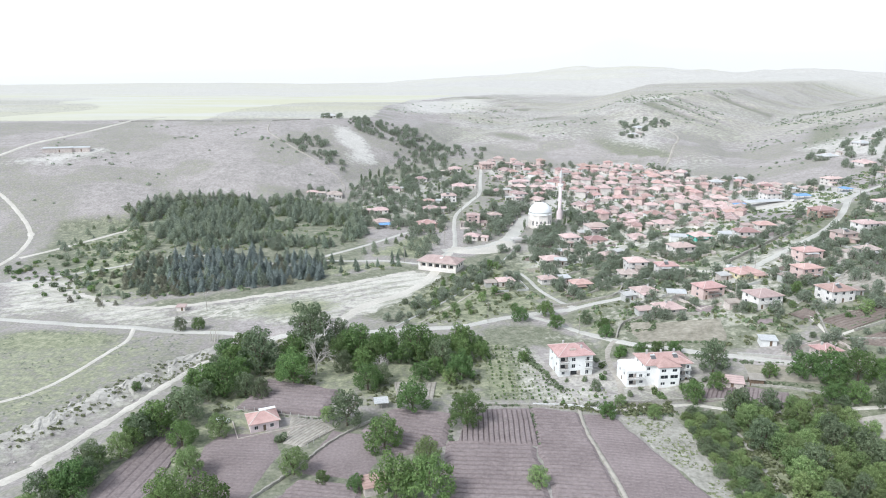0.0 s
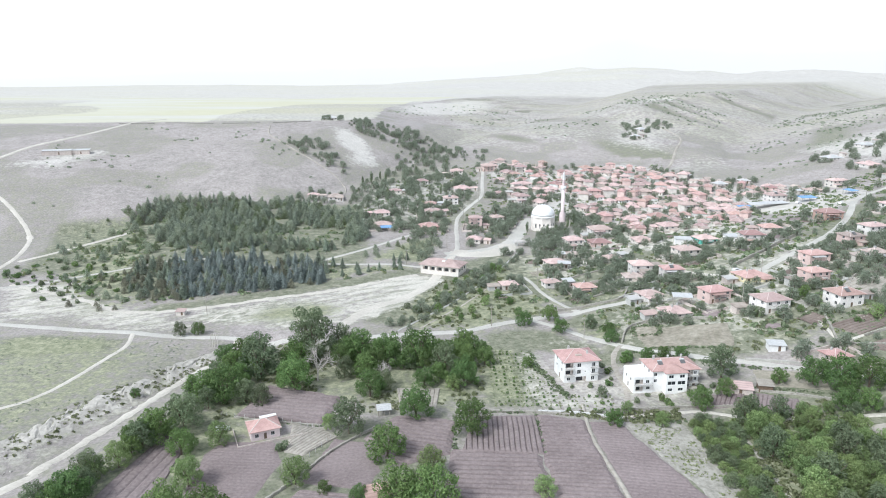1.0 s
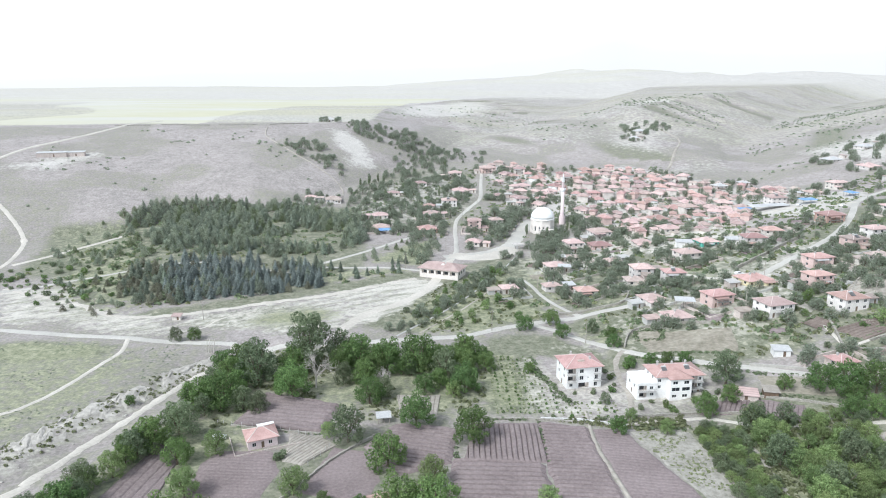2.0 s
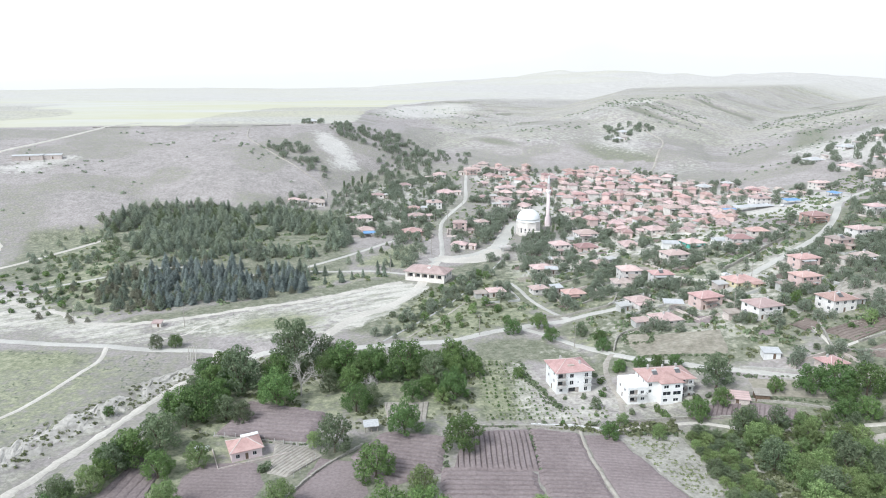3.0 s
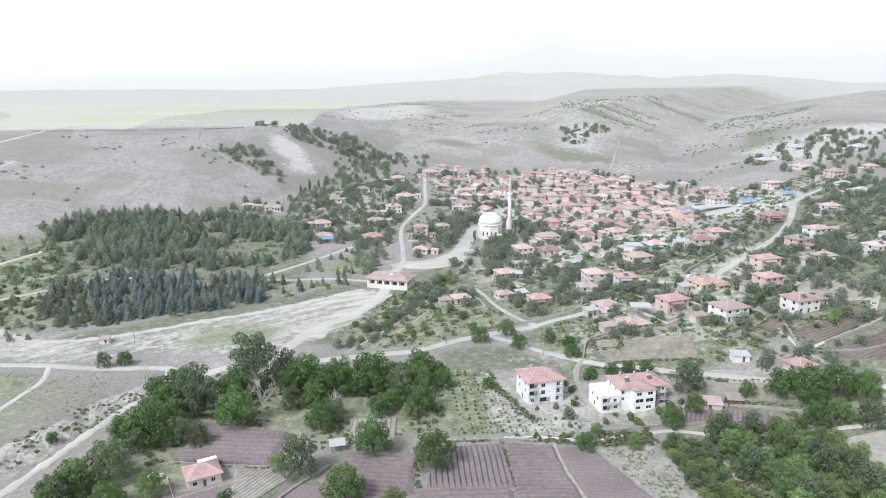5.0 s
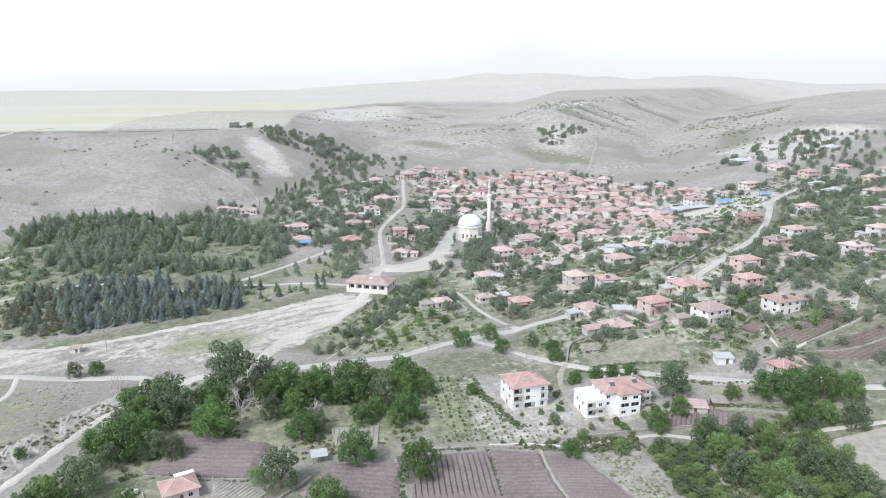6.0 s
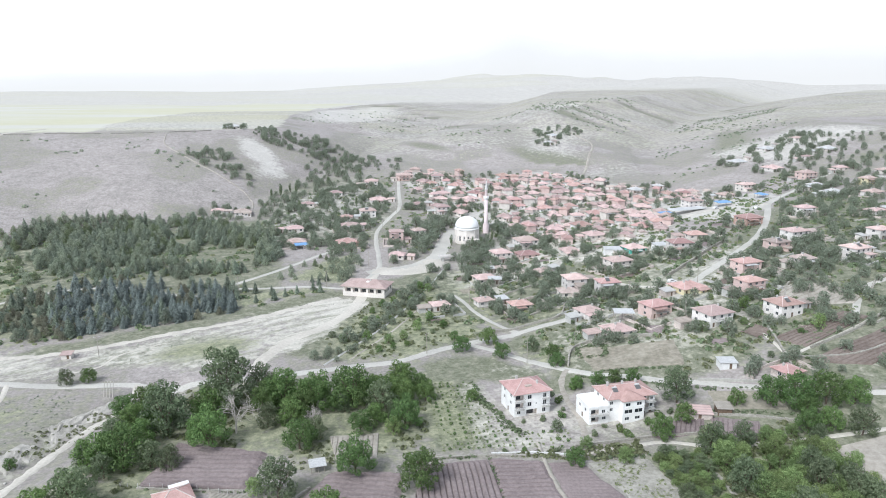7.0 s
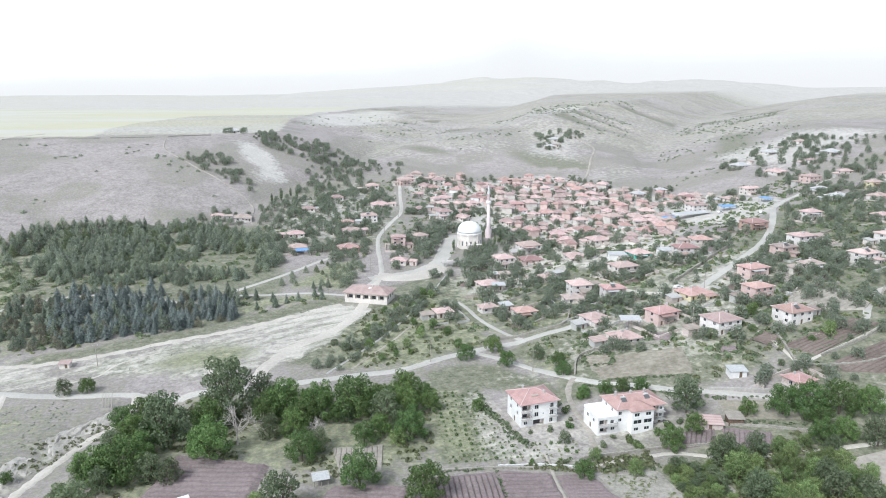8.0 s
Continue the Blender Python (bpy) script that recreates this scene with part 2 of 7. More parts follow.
METAL_DARK = worn("dark_painted_metal", (0.1, 0.1, 0.1), (0.16, 0.16, 0.16), (0.24, 0.24, 0.23), 3, 0.5, 0.5, 0.1, 0.01, metal=0.4)
RUBBER = worn("black_rubber", (0.015, 0.015, 0.015), (0.03, 0.03, 0.03), (0.05, 0.05, 0.05), 5, 1, 0.8, 0.2, 0.01)
CAR_WHITE = worn("white_car_paint", (0.72, 0.72, 0.72), (0.78, 0.78, 0.78), (0.8, 0.8, 0.8), 3, 0.5, 0.25, 0.02, 0.005)
FAR_HAZE_GLOW, fn, fl, fb = nodes_of("glowing_hazy_mountain")  # the far backdrop glows, its haze painted as a tone whiter towards the ridge
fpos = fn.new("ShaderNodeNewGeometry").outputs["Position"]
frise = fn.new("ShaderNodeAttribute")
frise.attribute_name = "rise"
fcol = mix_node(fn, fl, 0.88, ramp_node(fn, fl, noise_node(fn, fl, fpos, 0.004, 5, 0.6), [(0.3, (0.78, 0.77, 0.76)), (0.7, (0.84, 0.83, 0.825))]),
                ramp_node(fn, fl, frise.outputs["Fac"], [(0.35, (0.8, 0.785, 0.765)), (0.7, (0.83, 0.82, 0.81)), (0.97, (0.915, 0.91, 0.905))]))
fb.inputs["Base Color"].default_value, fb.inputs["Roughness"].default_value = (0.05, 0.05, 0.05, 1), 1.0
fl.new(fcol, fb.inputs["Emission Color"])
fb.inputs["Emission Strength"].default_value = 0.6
LEAF = leafy("walnut_leaves", (0.08, 0.135, 0.045), (0.15, 0.232, 0.08), (0.24, 0.338, 0.12))
LEAF_LIGHT = leafy("fresh_light_leaves", (0.14, 0.2, 0.078), (0.245, 0.328, 0.13), (0.36, 0.44, 0.19))
LEAF_DULL = leafy("grey_green_leaves", (0.11, 0.15, 0.08), (0.19, 0.235, 0.132), (0.28, 0.325, 0.195))
NEEDLE = leafy("pine_needles", (0.15, 0.185, 0.14), (0.25, 0.292, 0.225), (0.36, 0.405, 0.315), 0.4)
NEEDLE_BLUE = leafy("blue_spruce_needles", (0.14, 0.175, 0.16), (0.225, 0.265, 0.245), (0.32, 0.365, 0.34), 0.3)
NEEDLE_BROWN = leafy("dry_brownish_pine_needles", (0.13, 0.135, 0.095), (0.215, 0.215, 0.155), (0.305, 0.3, 0.22), 0.3)
# sage leaves lighter than real foliage, with distance haze put into their colour
LEAF_HAZY_SAGE = leafy("hazy_sage_leaves", (0.22, 0.265, 0.185), (0.33, 0.372, 0.28), (0.44, 0.475, 0.37), 0.5)
WEEDS = leafy("dry_weeds", (0.15, 0.19, 0.085), (0.25, 0.285, 0.145), (0.38, 0.4, 0.235))

GLASS, gn, gl, gb = nodes_of("window_glass")
gb.inputs["Base Color"].default_value = (0.03, 0.035, 0.04, 1)
gb.inputs["Roughness"].default_value, gb.inputs["Specular IOR Level"].default_value = 0.08, 0.6

# ---- the lie of the land ----
NOISE_TABLES = {}


def lattice_noise(x, y, size, seed):
    """Smooth value noise of about 0 to 1, with bumps of the given size."""
    if seed not in NOISE_TABLES:
        NOISE_TABLES[seed] = np.random.RandomState(seed).rand(256, 256)
    table = NOISE_TABLES[seed]
    u, v = np.asarray(x, float) / size + 1000.3, np.asarray(y, float) / size + 1000.7
    i, j = np.floor(u).astype(int), np.floor(v).astype(int)
    a, b = u - i, v - j
    a, b = a * a * (3 - 2 * a), b * b * (3 - 2 * b)
    p = lambda k, l: table[(i + k) % 256, (j + l) % 256]
    return (p(0, 0) * (1 - a) + p(1, 0) * a) * (1 - b) + (p(0, 1) * (1 - a) + p(1, 1) * a) * b


def line_distance(x, y, line, closed=False):
    """The distance from each place to a bent line."""
    best = np.full(np.shape(x), 1e9)
    pts = list(line) + ([line[0]] if closed else [])
    for (ax, ay), (bx, by) in zip(pts, pts[1:]):
        dx, dy = bx - ax, by - ay
        s = np.clip(((x - ax) * dx + (y - ay) * dy) / (dx * dx + dy * dy), 0, 1)
        best = np.minimum(best, np.hypot(x - ax - s * dx, y - ay - s * dy))
    return best


def inside(x, y, poly):
    """Whether each place lies within the outline."""
    got = np.zeros(np.shape(x), bool)
    for (ax, ay), (bx, by) in zip(poly, list(poly[1:]) + [poly[0]]):
        if ay != by:
            got ^= ((ay > y) != (by > y)) & (x < (bx - ax) * (y - ay) / (by - ay) + ax)
    return got


def ramp(x, y, foot, rim):
    """0 outside the foot line of a hill, 1 within its rim, rising between them."""
    df, dr = line_distance(x, y, foot, True), line_distance(x, y, rim, True)
    t = np.where(inside(x, y, foot), df / (df + dr + 1e-6), 0.0)
    return np.where(inside(x, y, rim), 1.0, t)


WEST_FOOT = [(-5000, 100), (-1500, 180), (-420, 320), (-250, 395), (-195, 430), (-175, 462), (-122, 480), (-81, 525), (-42, 609), (0, 690),
             (30, 780), (100, 960), (180, 1180), (330, 1600), (620, 2300), (1200, 2900), (5000, 3600), (5000, 6000), (-5000, 6000)]
WEST_RIM = [(-5000, 420), (-1500, 470), (-420, 600), (-312, 648), (-252, 645), (-160, 650), (-110, 681), (-75, 730), (-85, 900), (-91, 1042),
            (-68, 1420), (100, 1850), (400, 2480), (1200, 3200), (5000, 3900), (5000, 6000), (-5000, 6000)]
SPUR_FOOT = [(30, 745), (70, 665), (130, 628), (200, 606), (252, 606), (275, 670), (340, 790), (449, 952), (744, 1374), (1121, 1819), (1600, 2400), (630, 2300), (340, 1600), (190, 1170), (110, 950)]
SPUR_RIM = [(235, 860), (289, 930), (390, 1060), (520, 1240), (780, 1570), (1150, 2050), (1400, 2320), (700, 2150), (450, 1600), (330, 1220), (262, 1010), (222, 900)]
EAST_FOOT = [(150, -600), (112, 150), (80, 188), (58, 215), (52, 260), (60, 330), (100, 420), (175, 480), (235, 510), (266, 596), (292, 670), (360, 790), (470, 952), (765, 1374), (1140, 1819), (5000, 4200), (5000, -600)]
EAST_RIM = [(480, -600), (470, 300), (430, 600), (500, 790), (680, 1010), (1000, 1360), (1400, 1760), (5000, 3900), (5000, -600)]
STREAM = [(-160, 80), (-112, 152), (-107, 160), (-102, 172), (-98, 186), (-91, 203), (-84, 222), (-70, 240)]


def gullies(x, y):
    """How deep in a gully each place of the spur, the eastern hill and the scarp lies, 0 to 1."""
    s, e, w = ramp(x, y, SPUR_FOOT, SPUR_RIM), ramp(x, y, EAST_FOOT, EAST_RIM), ramp(x, y, WEST_FOOT, WEST_RIM)
    a = np.abs(lattice_noise(x * 0.8 + y * 0.45, y * 0.22 - x * 0.2, 44, 6) - 0.5) * 2 * (s > 0.04) * (s < 0.97)
    b = np.abs(lattice_noise(x - y * 0.5, y * 0.4 + x * 0.2, 50, 8) - 0.5) * 2 * (e > 0.04) * (e < 0.9) * (y > 480)
    c = np.abs(lattice_noise(x + y * 0.3, y - x * 0.3, 55, 5) - 0.5) * 2 * (w > 0.1) * (w < 0.95) * (y > 700)
    return np.maximum(np.maximum(a, b), c)


def land(x, y):
    """The height of the ground."""
    x, y = np.asarray(x, float), np.asarray(y, float)
    z = np.interp(y, [-600, 250, 330, 420, 513, 572, 640, 760, 1000, 1400, 5000], [-2, 0, 1.5, 4, 12, 17, 24, 31, 36, 42, 42])
    w = ramp(x, y, WEST_FOOT, WEST_RIM)
    top = np.interp(y, [600, 1400, 2200, 3200, 4750], [55, 49, 44, 52, 78])
    ribs = np.abs(lattice_noise(x + y * 0.3, y - x * 0.3, 55, 5) - 0.5) * 2
    z = z + (top - z) * w ** 0.75 - 26 * ribs * w * (1 - w) * np.clip((y - 680) / 150, 0.06, 1)
    s = ramp(x, y, SPUR_FOOT, SPUR_RIM)
    rills = np.abs(lattice_noise(x * 0.8 + y * 0.45, y * 0.22 - x * 0.2, 44, 6) - 0.5) * 2
    z = z + (np.interp(x, [190, 290, 520, 1000], [56, 66, 73, 80]) - z) * s ** 0.85 - (5 * ribs + 20 * rills) * s * (1 - s) * np.clip((y - 640) / 200, 0.15, 1)
    e = ramp(x, y, EAST_FOOT, EAST_RIM)
    z = z + (np.interp(x, [400, 1000, 4000], [58, 74, 90]) - z) * e ** 0.9
    z = z - 16 * (np.abs(lattice_noise(x - y * 0.5, y * 0.4 + x * 0.2, 50, 8) - 0.5)) * e * (1 - e) * np.clip((y - 450) / 200, 0, 1)
    far = np.clip((y - 420) / 400, 0, 1)
    z = z + far * 3.0 * (lattice_noise(x, y, 90, 11) - 0.5) + np.clip((y - 1500) / 800, 0, 1) * 14 * (lattice_noise(x, y, 500, 12) - 0.5)
    z = z + np.clip((y - 2000) / 1600, 0, 1) * np.clip((x + 300) / 1300, 0, 1) * (75 + 70 * (lattice_noise(x, y, 480, 14) - 0.5) + 24 * (lattice_noise(x, y, 150, 15) - 0.5))
    z = z + 0.5 * (lattice_noise(x, y, 24, 13) - 0.5) * np.clip((y - 190) / 60, 0, 1)
    z = z - 2.4 * np.exp(-(line_distance(x, y, STREAM) / 9.0) ** 4)
    return z


def height(x, y):
    return float(land(np.array([x]), np.array([y]))[0])

# ---- ground sheet ----
def part(name, bm, material, parent=None, label=""):
    """Links a bmesh as one mesh object under a thing or a part."""
    me = bpy.data.meshes.new(name)
    bm.to_mesh(me)
    bm.free()
    return part_mesh(name, me, material, parent, label)


def part_mesh(name, me, material, parent=None, label=""):
    if not me.materials:
        me.materials.append(material)
    ob = new(name, me)
    if parent is not None:
        ob.parent = parent
    if label:
        ob["label"] = label
    return ob


def raw_mesh(name, verts, faces, smooth=False):
    me = bpy.data.meshes.new(name)
    verts, faces = np.asarray(verts, np.float32), np.asarray(faces, np.int32)
    n, k = faces.shape
    me.vertices.add(len(verts))
    me.vertices.foreach_set("co", verts.ravel())
    me.loops.add(n * k)
    me.loops.foreach_set("vertex_index", faces.ravel())
    me.polygons.add(n)
    me.polygons.foreach_set("loop_start", np.arange(0, n * k, k, dtype=np.int32))
    me.polygons.foreach_set("use_smooth", np.full(n, smooth))
    me.update(calc_edges=True)
    return me


def steps(low, high, fine, grow, reach_low, reach_high):
    """Grid lines: even between low and high, wider and wider outside."""
    mid = list(np.arange(low, high + 0.01, fine))
    left, right, s = [], [], fine
    v = low
    while v > reach_low:
        s *= grow
        v -= s
        left.append(max(v, reach_low))
    v, s = mid[-1], fine
    while v < reach_high:
        s *= grow
        v += s
        right.append(min(v, reach_high))
    return np.array(left[::-1] + mid + right)


def soft_mask(x, y, poly, edge):
    """1 well within an outline, 0 well outside it, ragged between."""
    d = line_distance(x, y, poly, True) * np.where(inside(x, y, poly), 1, -1)
    return np.clip(0.5 + (d + (lattice_noise(x, y, edge * 2, 21) - 0.5) * edge) / (2 * edge), 0, 1)


GREENS = [([(50, 222), (66, 262), (104, 250), (128, 222), (100, 212)], 5, 0.62),
          ([(118, 200), (135, 240), (210, 250), (230, 215), (150, 188)], 8, 0.6),
          ([(-200, 110), (-190, 248), (-90, 244), (-80, 205), (-100, 190), (-118, 150), (-130, 110)], 8, 0.34), ([(-112, 263), (-60, 256), (-42, 276), (-56, 294), (-100, 278)], 6, 0.5),
          ([(-20, 274), (4, 326), (28, 341), (37, 292), (42, 274), (17, 258), (-10, 255)], 8, 0.55),
          ([(45, 336), (93, 354), (150, 342), (162, 308), (155, 258), (119, 218), (102, 239), (69, 256), (52, 274)], 10, 0.55),
          ([(158, 311), (208, 370), (235, 391), (300, 430), (250, 250), (155, 226), (155, 258)], 10, 0.62),
          ([(-78, 194), (-71, 219), (-62, 242), (16, 242), (12, 194), (-11, 186), (-33, 197), (-58, 206), (-60, 186)], 7, 0.5),
          ([(-156, 278), (-138, 295), (-64, 307), (-50, 330), (-40, 367), (-60, 480), (-196, 434), (-240, 415), (-210, 337), (-166, 317)], 9, 0.75),
          ([(-170, 246), (-151, 248), (-121, 244), (-123, 230), (-142, 235), (-158, 227)], 5, 0.7),
          ([(60, 140), (66, 180), (95, 192), (150, 190), (150, 100), (60, 100)], 8, 0.85),
          ([(-60, 135), (-60, 170), (0, 190), (0, 135)], 8, 0.5), ([(-85, 130), (-82, 178), (-60, 195), (-55, 130)], 6, 0.8),
          ([(-80, 420), (-75, 560), (-30, 620), (30, 600), (30, 420)], 20, 0.4), ([(40, 430), (40, 620), (190, 600), (190, 420)], 20, 0.25), ([(84, 186), (92, 200), (128, 198), (150, 190), (146, 172), (112, 176)], 5, 0.6),
          ([(11, 190), (11, 240), (30, 240), (30, 190)], 4, 0.75), ([(-136, 272), (-116, 286), (-80, 300), (-14, 338), (-10, 330), (-60, 300), (-112, 278)], 5, 0.8),
          ([(-36, 262), (-24, 284), (0, 322), (30, 350), (44, 360), (46, 300), (40, 268), (20, 264), (-10, 256)], 6, 0.8), ([(14, 236), (14, 252), (40, 252), (56, 236), (60, 224), (34, 232)], 5, 0.75),
          ([(44, 262), (54, 268), (84, 270), (70, 240), (60, 244)], 5, 0.7), ([(0, 340), (10, 352), (30, 364), (40, 350), (20, 330)], 5, 0.7)]
PALES = [([(88, 575), (162, 601), (200, 560), (250, 490), (200, 440), (170, 380), (112, 388), (95, 440), (50, 500), (42, 610)], 14, 0.85),
         ([(128, 180), (140, 205), (175, 215), (190, 190), (160, 176)], 6, 0.1), ([(100, 212), (112, 228), (130, 222), (122, 206)], 4, 0.12),
         ([(-122, 170), (-114, 179), (-104, 198), (-97, 220), (-88, 228), (-86, 223), (-94, 202), (-101, 183), (-110, 164), (-118, 150), (-140, 130)], 4, 0.3),
         ([(-115, 273), (-77, 290), (-44, 308), (-11, 329), (-3, 317), (-21, 286), (-35, 274), (-39, 258), (-64, 254), (-104, 261)], 6, 0.36),
         ([(-205, 309), (-177, 317), (-161, 292), (-115, 273), (-102, 255), (-132, 258), (-160, 268), (-182, 265)], 6, 0.42),
         ([(-40, 262), (-34, 280), (-10, 320), (-2, 318), (-18, 286), (-30, 270)], 4, 1.0),
         ([(22, 190), (26, 232), (33, 230), (35, 200), (53, 200), (52, 186), (26, 188)], 4, 0.36), ([(33, 200), (34, 224), (50, 226), (60, 216), (84, 214), (86, 196), (60, 190), (52, 187)], 4, 0.3), ([(-190, 120), (-190, 235), (-130, 235), (-128, 190), (-150, 150)], 9, 0.22), ([(60, 232), (66, 240), (102, 222), (120, 212), (116, 204), (84, 216)], 3, 0.14),
         ([(-70, 430), (-60, 540), (0, 600), (30, 560), (10, 440)], 16, 0.3), ([(44, 240), (60, 252), (100, 300), (150, 340), (190, 330), (160, 270), (110, 230)], 12, 0.32), ([(36, 322), (48, 366), (60, 400), (100, 422), (165, 370), (150, 340), (100, 346), (60, 322)], 10, 0.55),
         ([(178, 406), (195, 427), (262, 462), (273, 444), (244, 404), (208, 385)], 8, 0.65),
         ([(196, 784), (241, 805), (248, 746), (200, 640), (160, 666)], 18, 0.36), ([(157, 580), (215, 625), (262, 625), (248, 579), (193, 558)], 14, 0.22),
         ([(-103, 659), (-91, 659), (-69, 623), (-61, 590), (-77, 576)], 9, 0.62), ([(-60, 1250), (60, 1500), (110, 1350), (20, 1020), (-50, 900)], 50, 0.6), ([(262, 905), (300, 940), (330, 1010), (290, 985)], 16, 0.9),
         ([(60, 690), (130, 660), (180, 720), (120, 800)], 30, 0.2), ([(330, 600), (420, 640), (430, 560), (340, 530)], 25, 0.6),
         ([(-310, 500), (-270, 540), (-285, 500)], 12, 0.7), ([(-45, 300), (-14, 328), (-9, 317), (-38, 297)], 3, 0.8)]

gx = steps(-190, 260, 3.0, 1.022, -4700, 4700)
gy = steps(120, 470, 3.0, 1.017, -900, 4750)
X, Y = np.meshgrid(gx, gy)
Z = land(X, Y)
green, gravel = np.zeros_like(X), np.zeros_like(X)
for poly, edge, amount in GREENS:
    green = np.maximum(green, soft_mask(X, Y, poly, edge) * amount)
for poly, edge, amount in PALES:
    gravel = np.maximum(gravel, soft_mask(X, Y, poly, edge) * amount)
plain = ramp(X, Y, WEST_FOOT, WEST_RIM)
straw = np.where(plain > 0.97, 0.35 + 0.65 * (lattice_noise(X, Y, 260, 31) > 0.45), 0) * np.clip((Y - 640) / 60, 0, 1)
# ground goes over to pale straw with distance, as painted haze
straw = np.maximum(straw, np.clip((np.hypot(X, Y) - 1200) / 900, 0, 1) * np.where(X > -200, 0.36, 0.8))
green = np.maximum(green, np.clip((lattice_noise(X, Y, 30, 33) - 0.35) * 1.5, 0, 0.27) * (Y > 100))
# gully shade painted in: green cover in the gullies, pale straw kept out of them
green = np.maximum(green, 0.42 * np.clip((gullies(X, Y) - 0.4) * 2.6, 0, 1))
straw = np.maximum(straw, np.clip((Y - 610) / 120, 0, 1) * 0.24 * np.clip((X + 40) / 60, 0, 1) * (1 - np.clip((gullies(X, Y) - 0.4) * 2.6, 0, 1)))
far_haze = np.maximum(np.clip((Y - 950) / 900, 0, 1) * (plain > 0.9), np.clip((Y - 1500) / 900, 0, 1))  # haze painted into the cover: far ground pales towards white
straw, gravel = straw * (1 - 0.75 * far_haze), np.maximum(gravel, 0.85 * far_haze)
lush = np.zeros_like(X)
for poly, edge, amount in (([(-20, 274), (4, 326), (28, 341), (37, 292), (42, 274), (17, 258), (-10, 255)], 8, 0.45), ([(-82, 268), (-52, 262), (-44, 280), (-60, 288)], 7, 0.5),
                           ([(-100, 130), (-94, 160), (-82, 205), (-68, 240), (14, 240), (10, 190), (-40, 184), (-60, 150), (-58, 130)], 7, 0.36), ([(68, 141), (69, 178), (90, 184), (106, 160), (104, 120), (70, 120)], 5, 0.6),
                           ([(-180, 225), (-160, 246), (-125, 243), (-124, 232)], 6, 0.6), ([(-186, 320), (-150, 346), (-130, 320), (-116, 290), (-136, 272), (-164, 282)], 8, 0.28),
                           ([(-228, 410), (-200, 436), (-148, 372), (-180, 338), (-215, 360)], 10, 0.28), ([(-60, 318), (-14, 340), (-50, 340)], 5, 0.55), ([(-40, 352), (-8, 352), (-6, 400), (-24, 388)], 6, 0.6),
                           ([(34, 262), (40, 290), (34, 330), (44, 366), (64, 350), (52, 280)], 6, 0.3), ([(44, 252), (60, 258), (70, 240), (62, 236)], 5, 0.45), ([(68, 232), (104, 242), (150, 262), (150, 224), (110, 212)], 10, 0.16), ([(12, 192), (13, 238), (24, 236), (26, 192)], 5, 0.5), ([(-180, 130), (-185, 240), (-100, 240), (-104, 200), (-125, 165)], 10, 0.36), ([(60, 280), (80, 330), (140, 335), (120, 280)], 14, 0.35), ([(-190, 320), (-150, 290), (-140, 330), (-180, 380)], 12, 0.4)):
    lush = np.maximum(lush, soft_mask(X, Y, poly, edge) * amount)
nx, ny = len(gx), len(gy)
k = np.arange(nx * ny).reshape(ny, nx)
quads = np.stack([k[:-1, :-1], k[:-1, 1:], k[1:, 1:], k[1:, :-1]], -1).reshape(-1, 4)
me = raw_mesh("ground", np.stack([X.ravel(), Y.ravel(), Z.ravel()], -1), quads, True)
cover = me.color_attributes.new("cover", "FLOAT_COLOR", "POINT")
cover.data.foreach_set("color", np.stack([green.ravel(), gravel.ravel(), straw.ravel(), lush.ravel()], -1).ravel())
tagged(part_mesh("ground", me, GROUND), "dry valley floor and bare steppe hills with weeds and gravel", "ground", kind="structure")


def sheet_height(x, y):
    """The height of the ground sheet itself, between its grid lines."""
    i = np.clip(np.searchsorted(gx, x) - 1, 0, nx - 2)
    j = np.clip(np.searchsorted(gy, y) - 1, 0, ny - 2)
    a, b = (x - gx[i]) / (gx[i + 1] - gx[i]), (y - gy[j]) / (gy[j + 1] - gy[j])
    z00, z10, z01, z11 = Z[j, i], Z[j, i + 1], Z[j + 1, i], Z[j + 1, i + 1]
    flat = (z00 * (1 - a) + z10 * a) * (1 - b) + (z01 * (1 - a) + z11 * a) * b
    return flat + 0.1 * np.abs(z00 + z11 - z10 - z01)


def on_ground(x, y):
    return float(sheet_height(np.array([x]), np.array([y]))[0])


# ---- roads, tracks and fields, laid on the ground ----
def smooth_line(pts, gap):
    """A smooth line through the points, with a vertex every so many metres."""
    p = np.array([pts[0], *pts, pts[-1]], float)
    out = []
    for a, b, c, d in zip(p, p[1:], p[2:], p[3:]):
        n = max(2, int(np.linalg.norm(c - b) / gap))
        for s in np.linspace(0, 1, n, endpoint=False):
            out.append(0.5 * (2 * b + (c - a) * s + (2 * a - 5 * b + 4 * c - d) * s * s + (3 * b - a - 3 * c + d) * s ** 3))
    return np.array(out + [p[-1]])


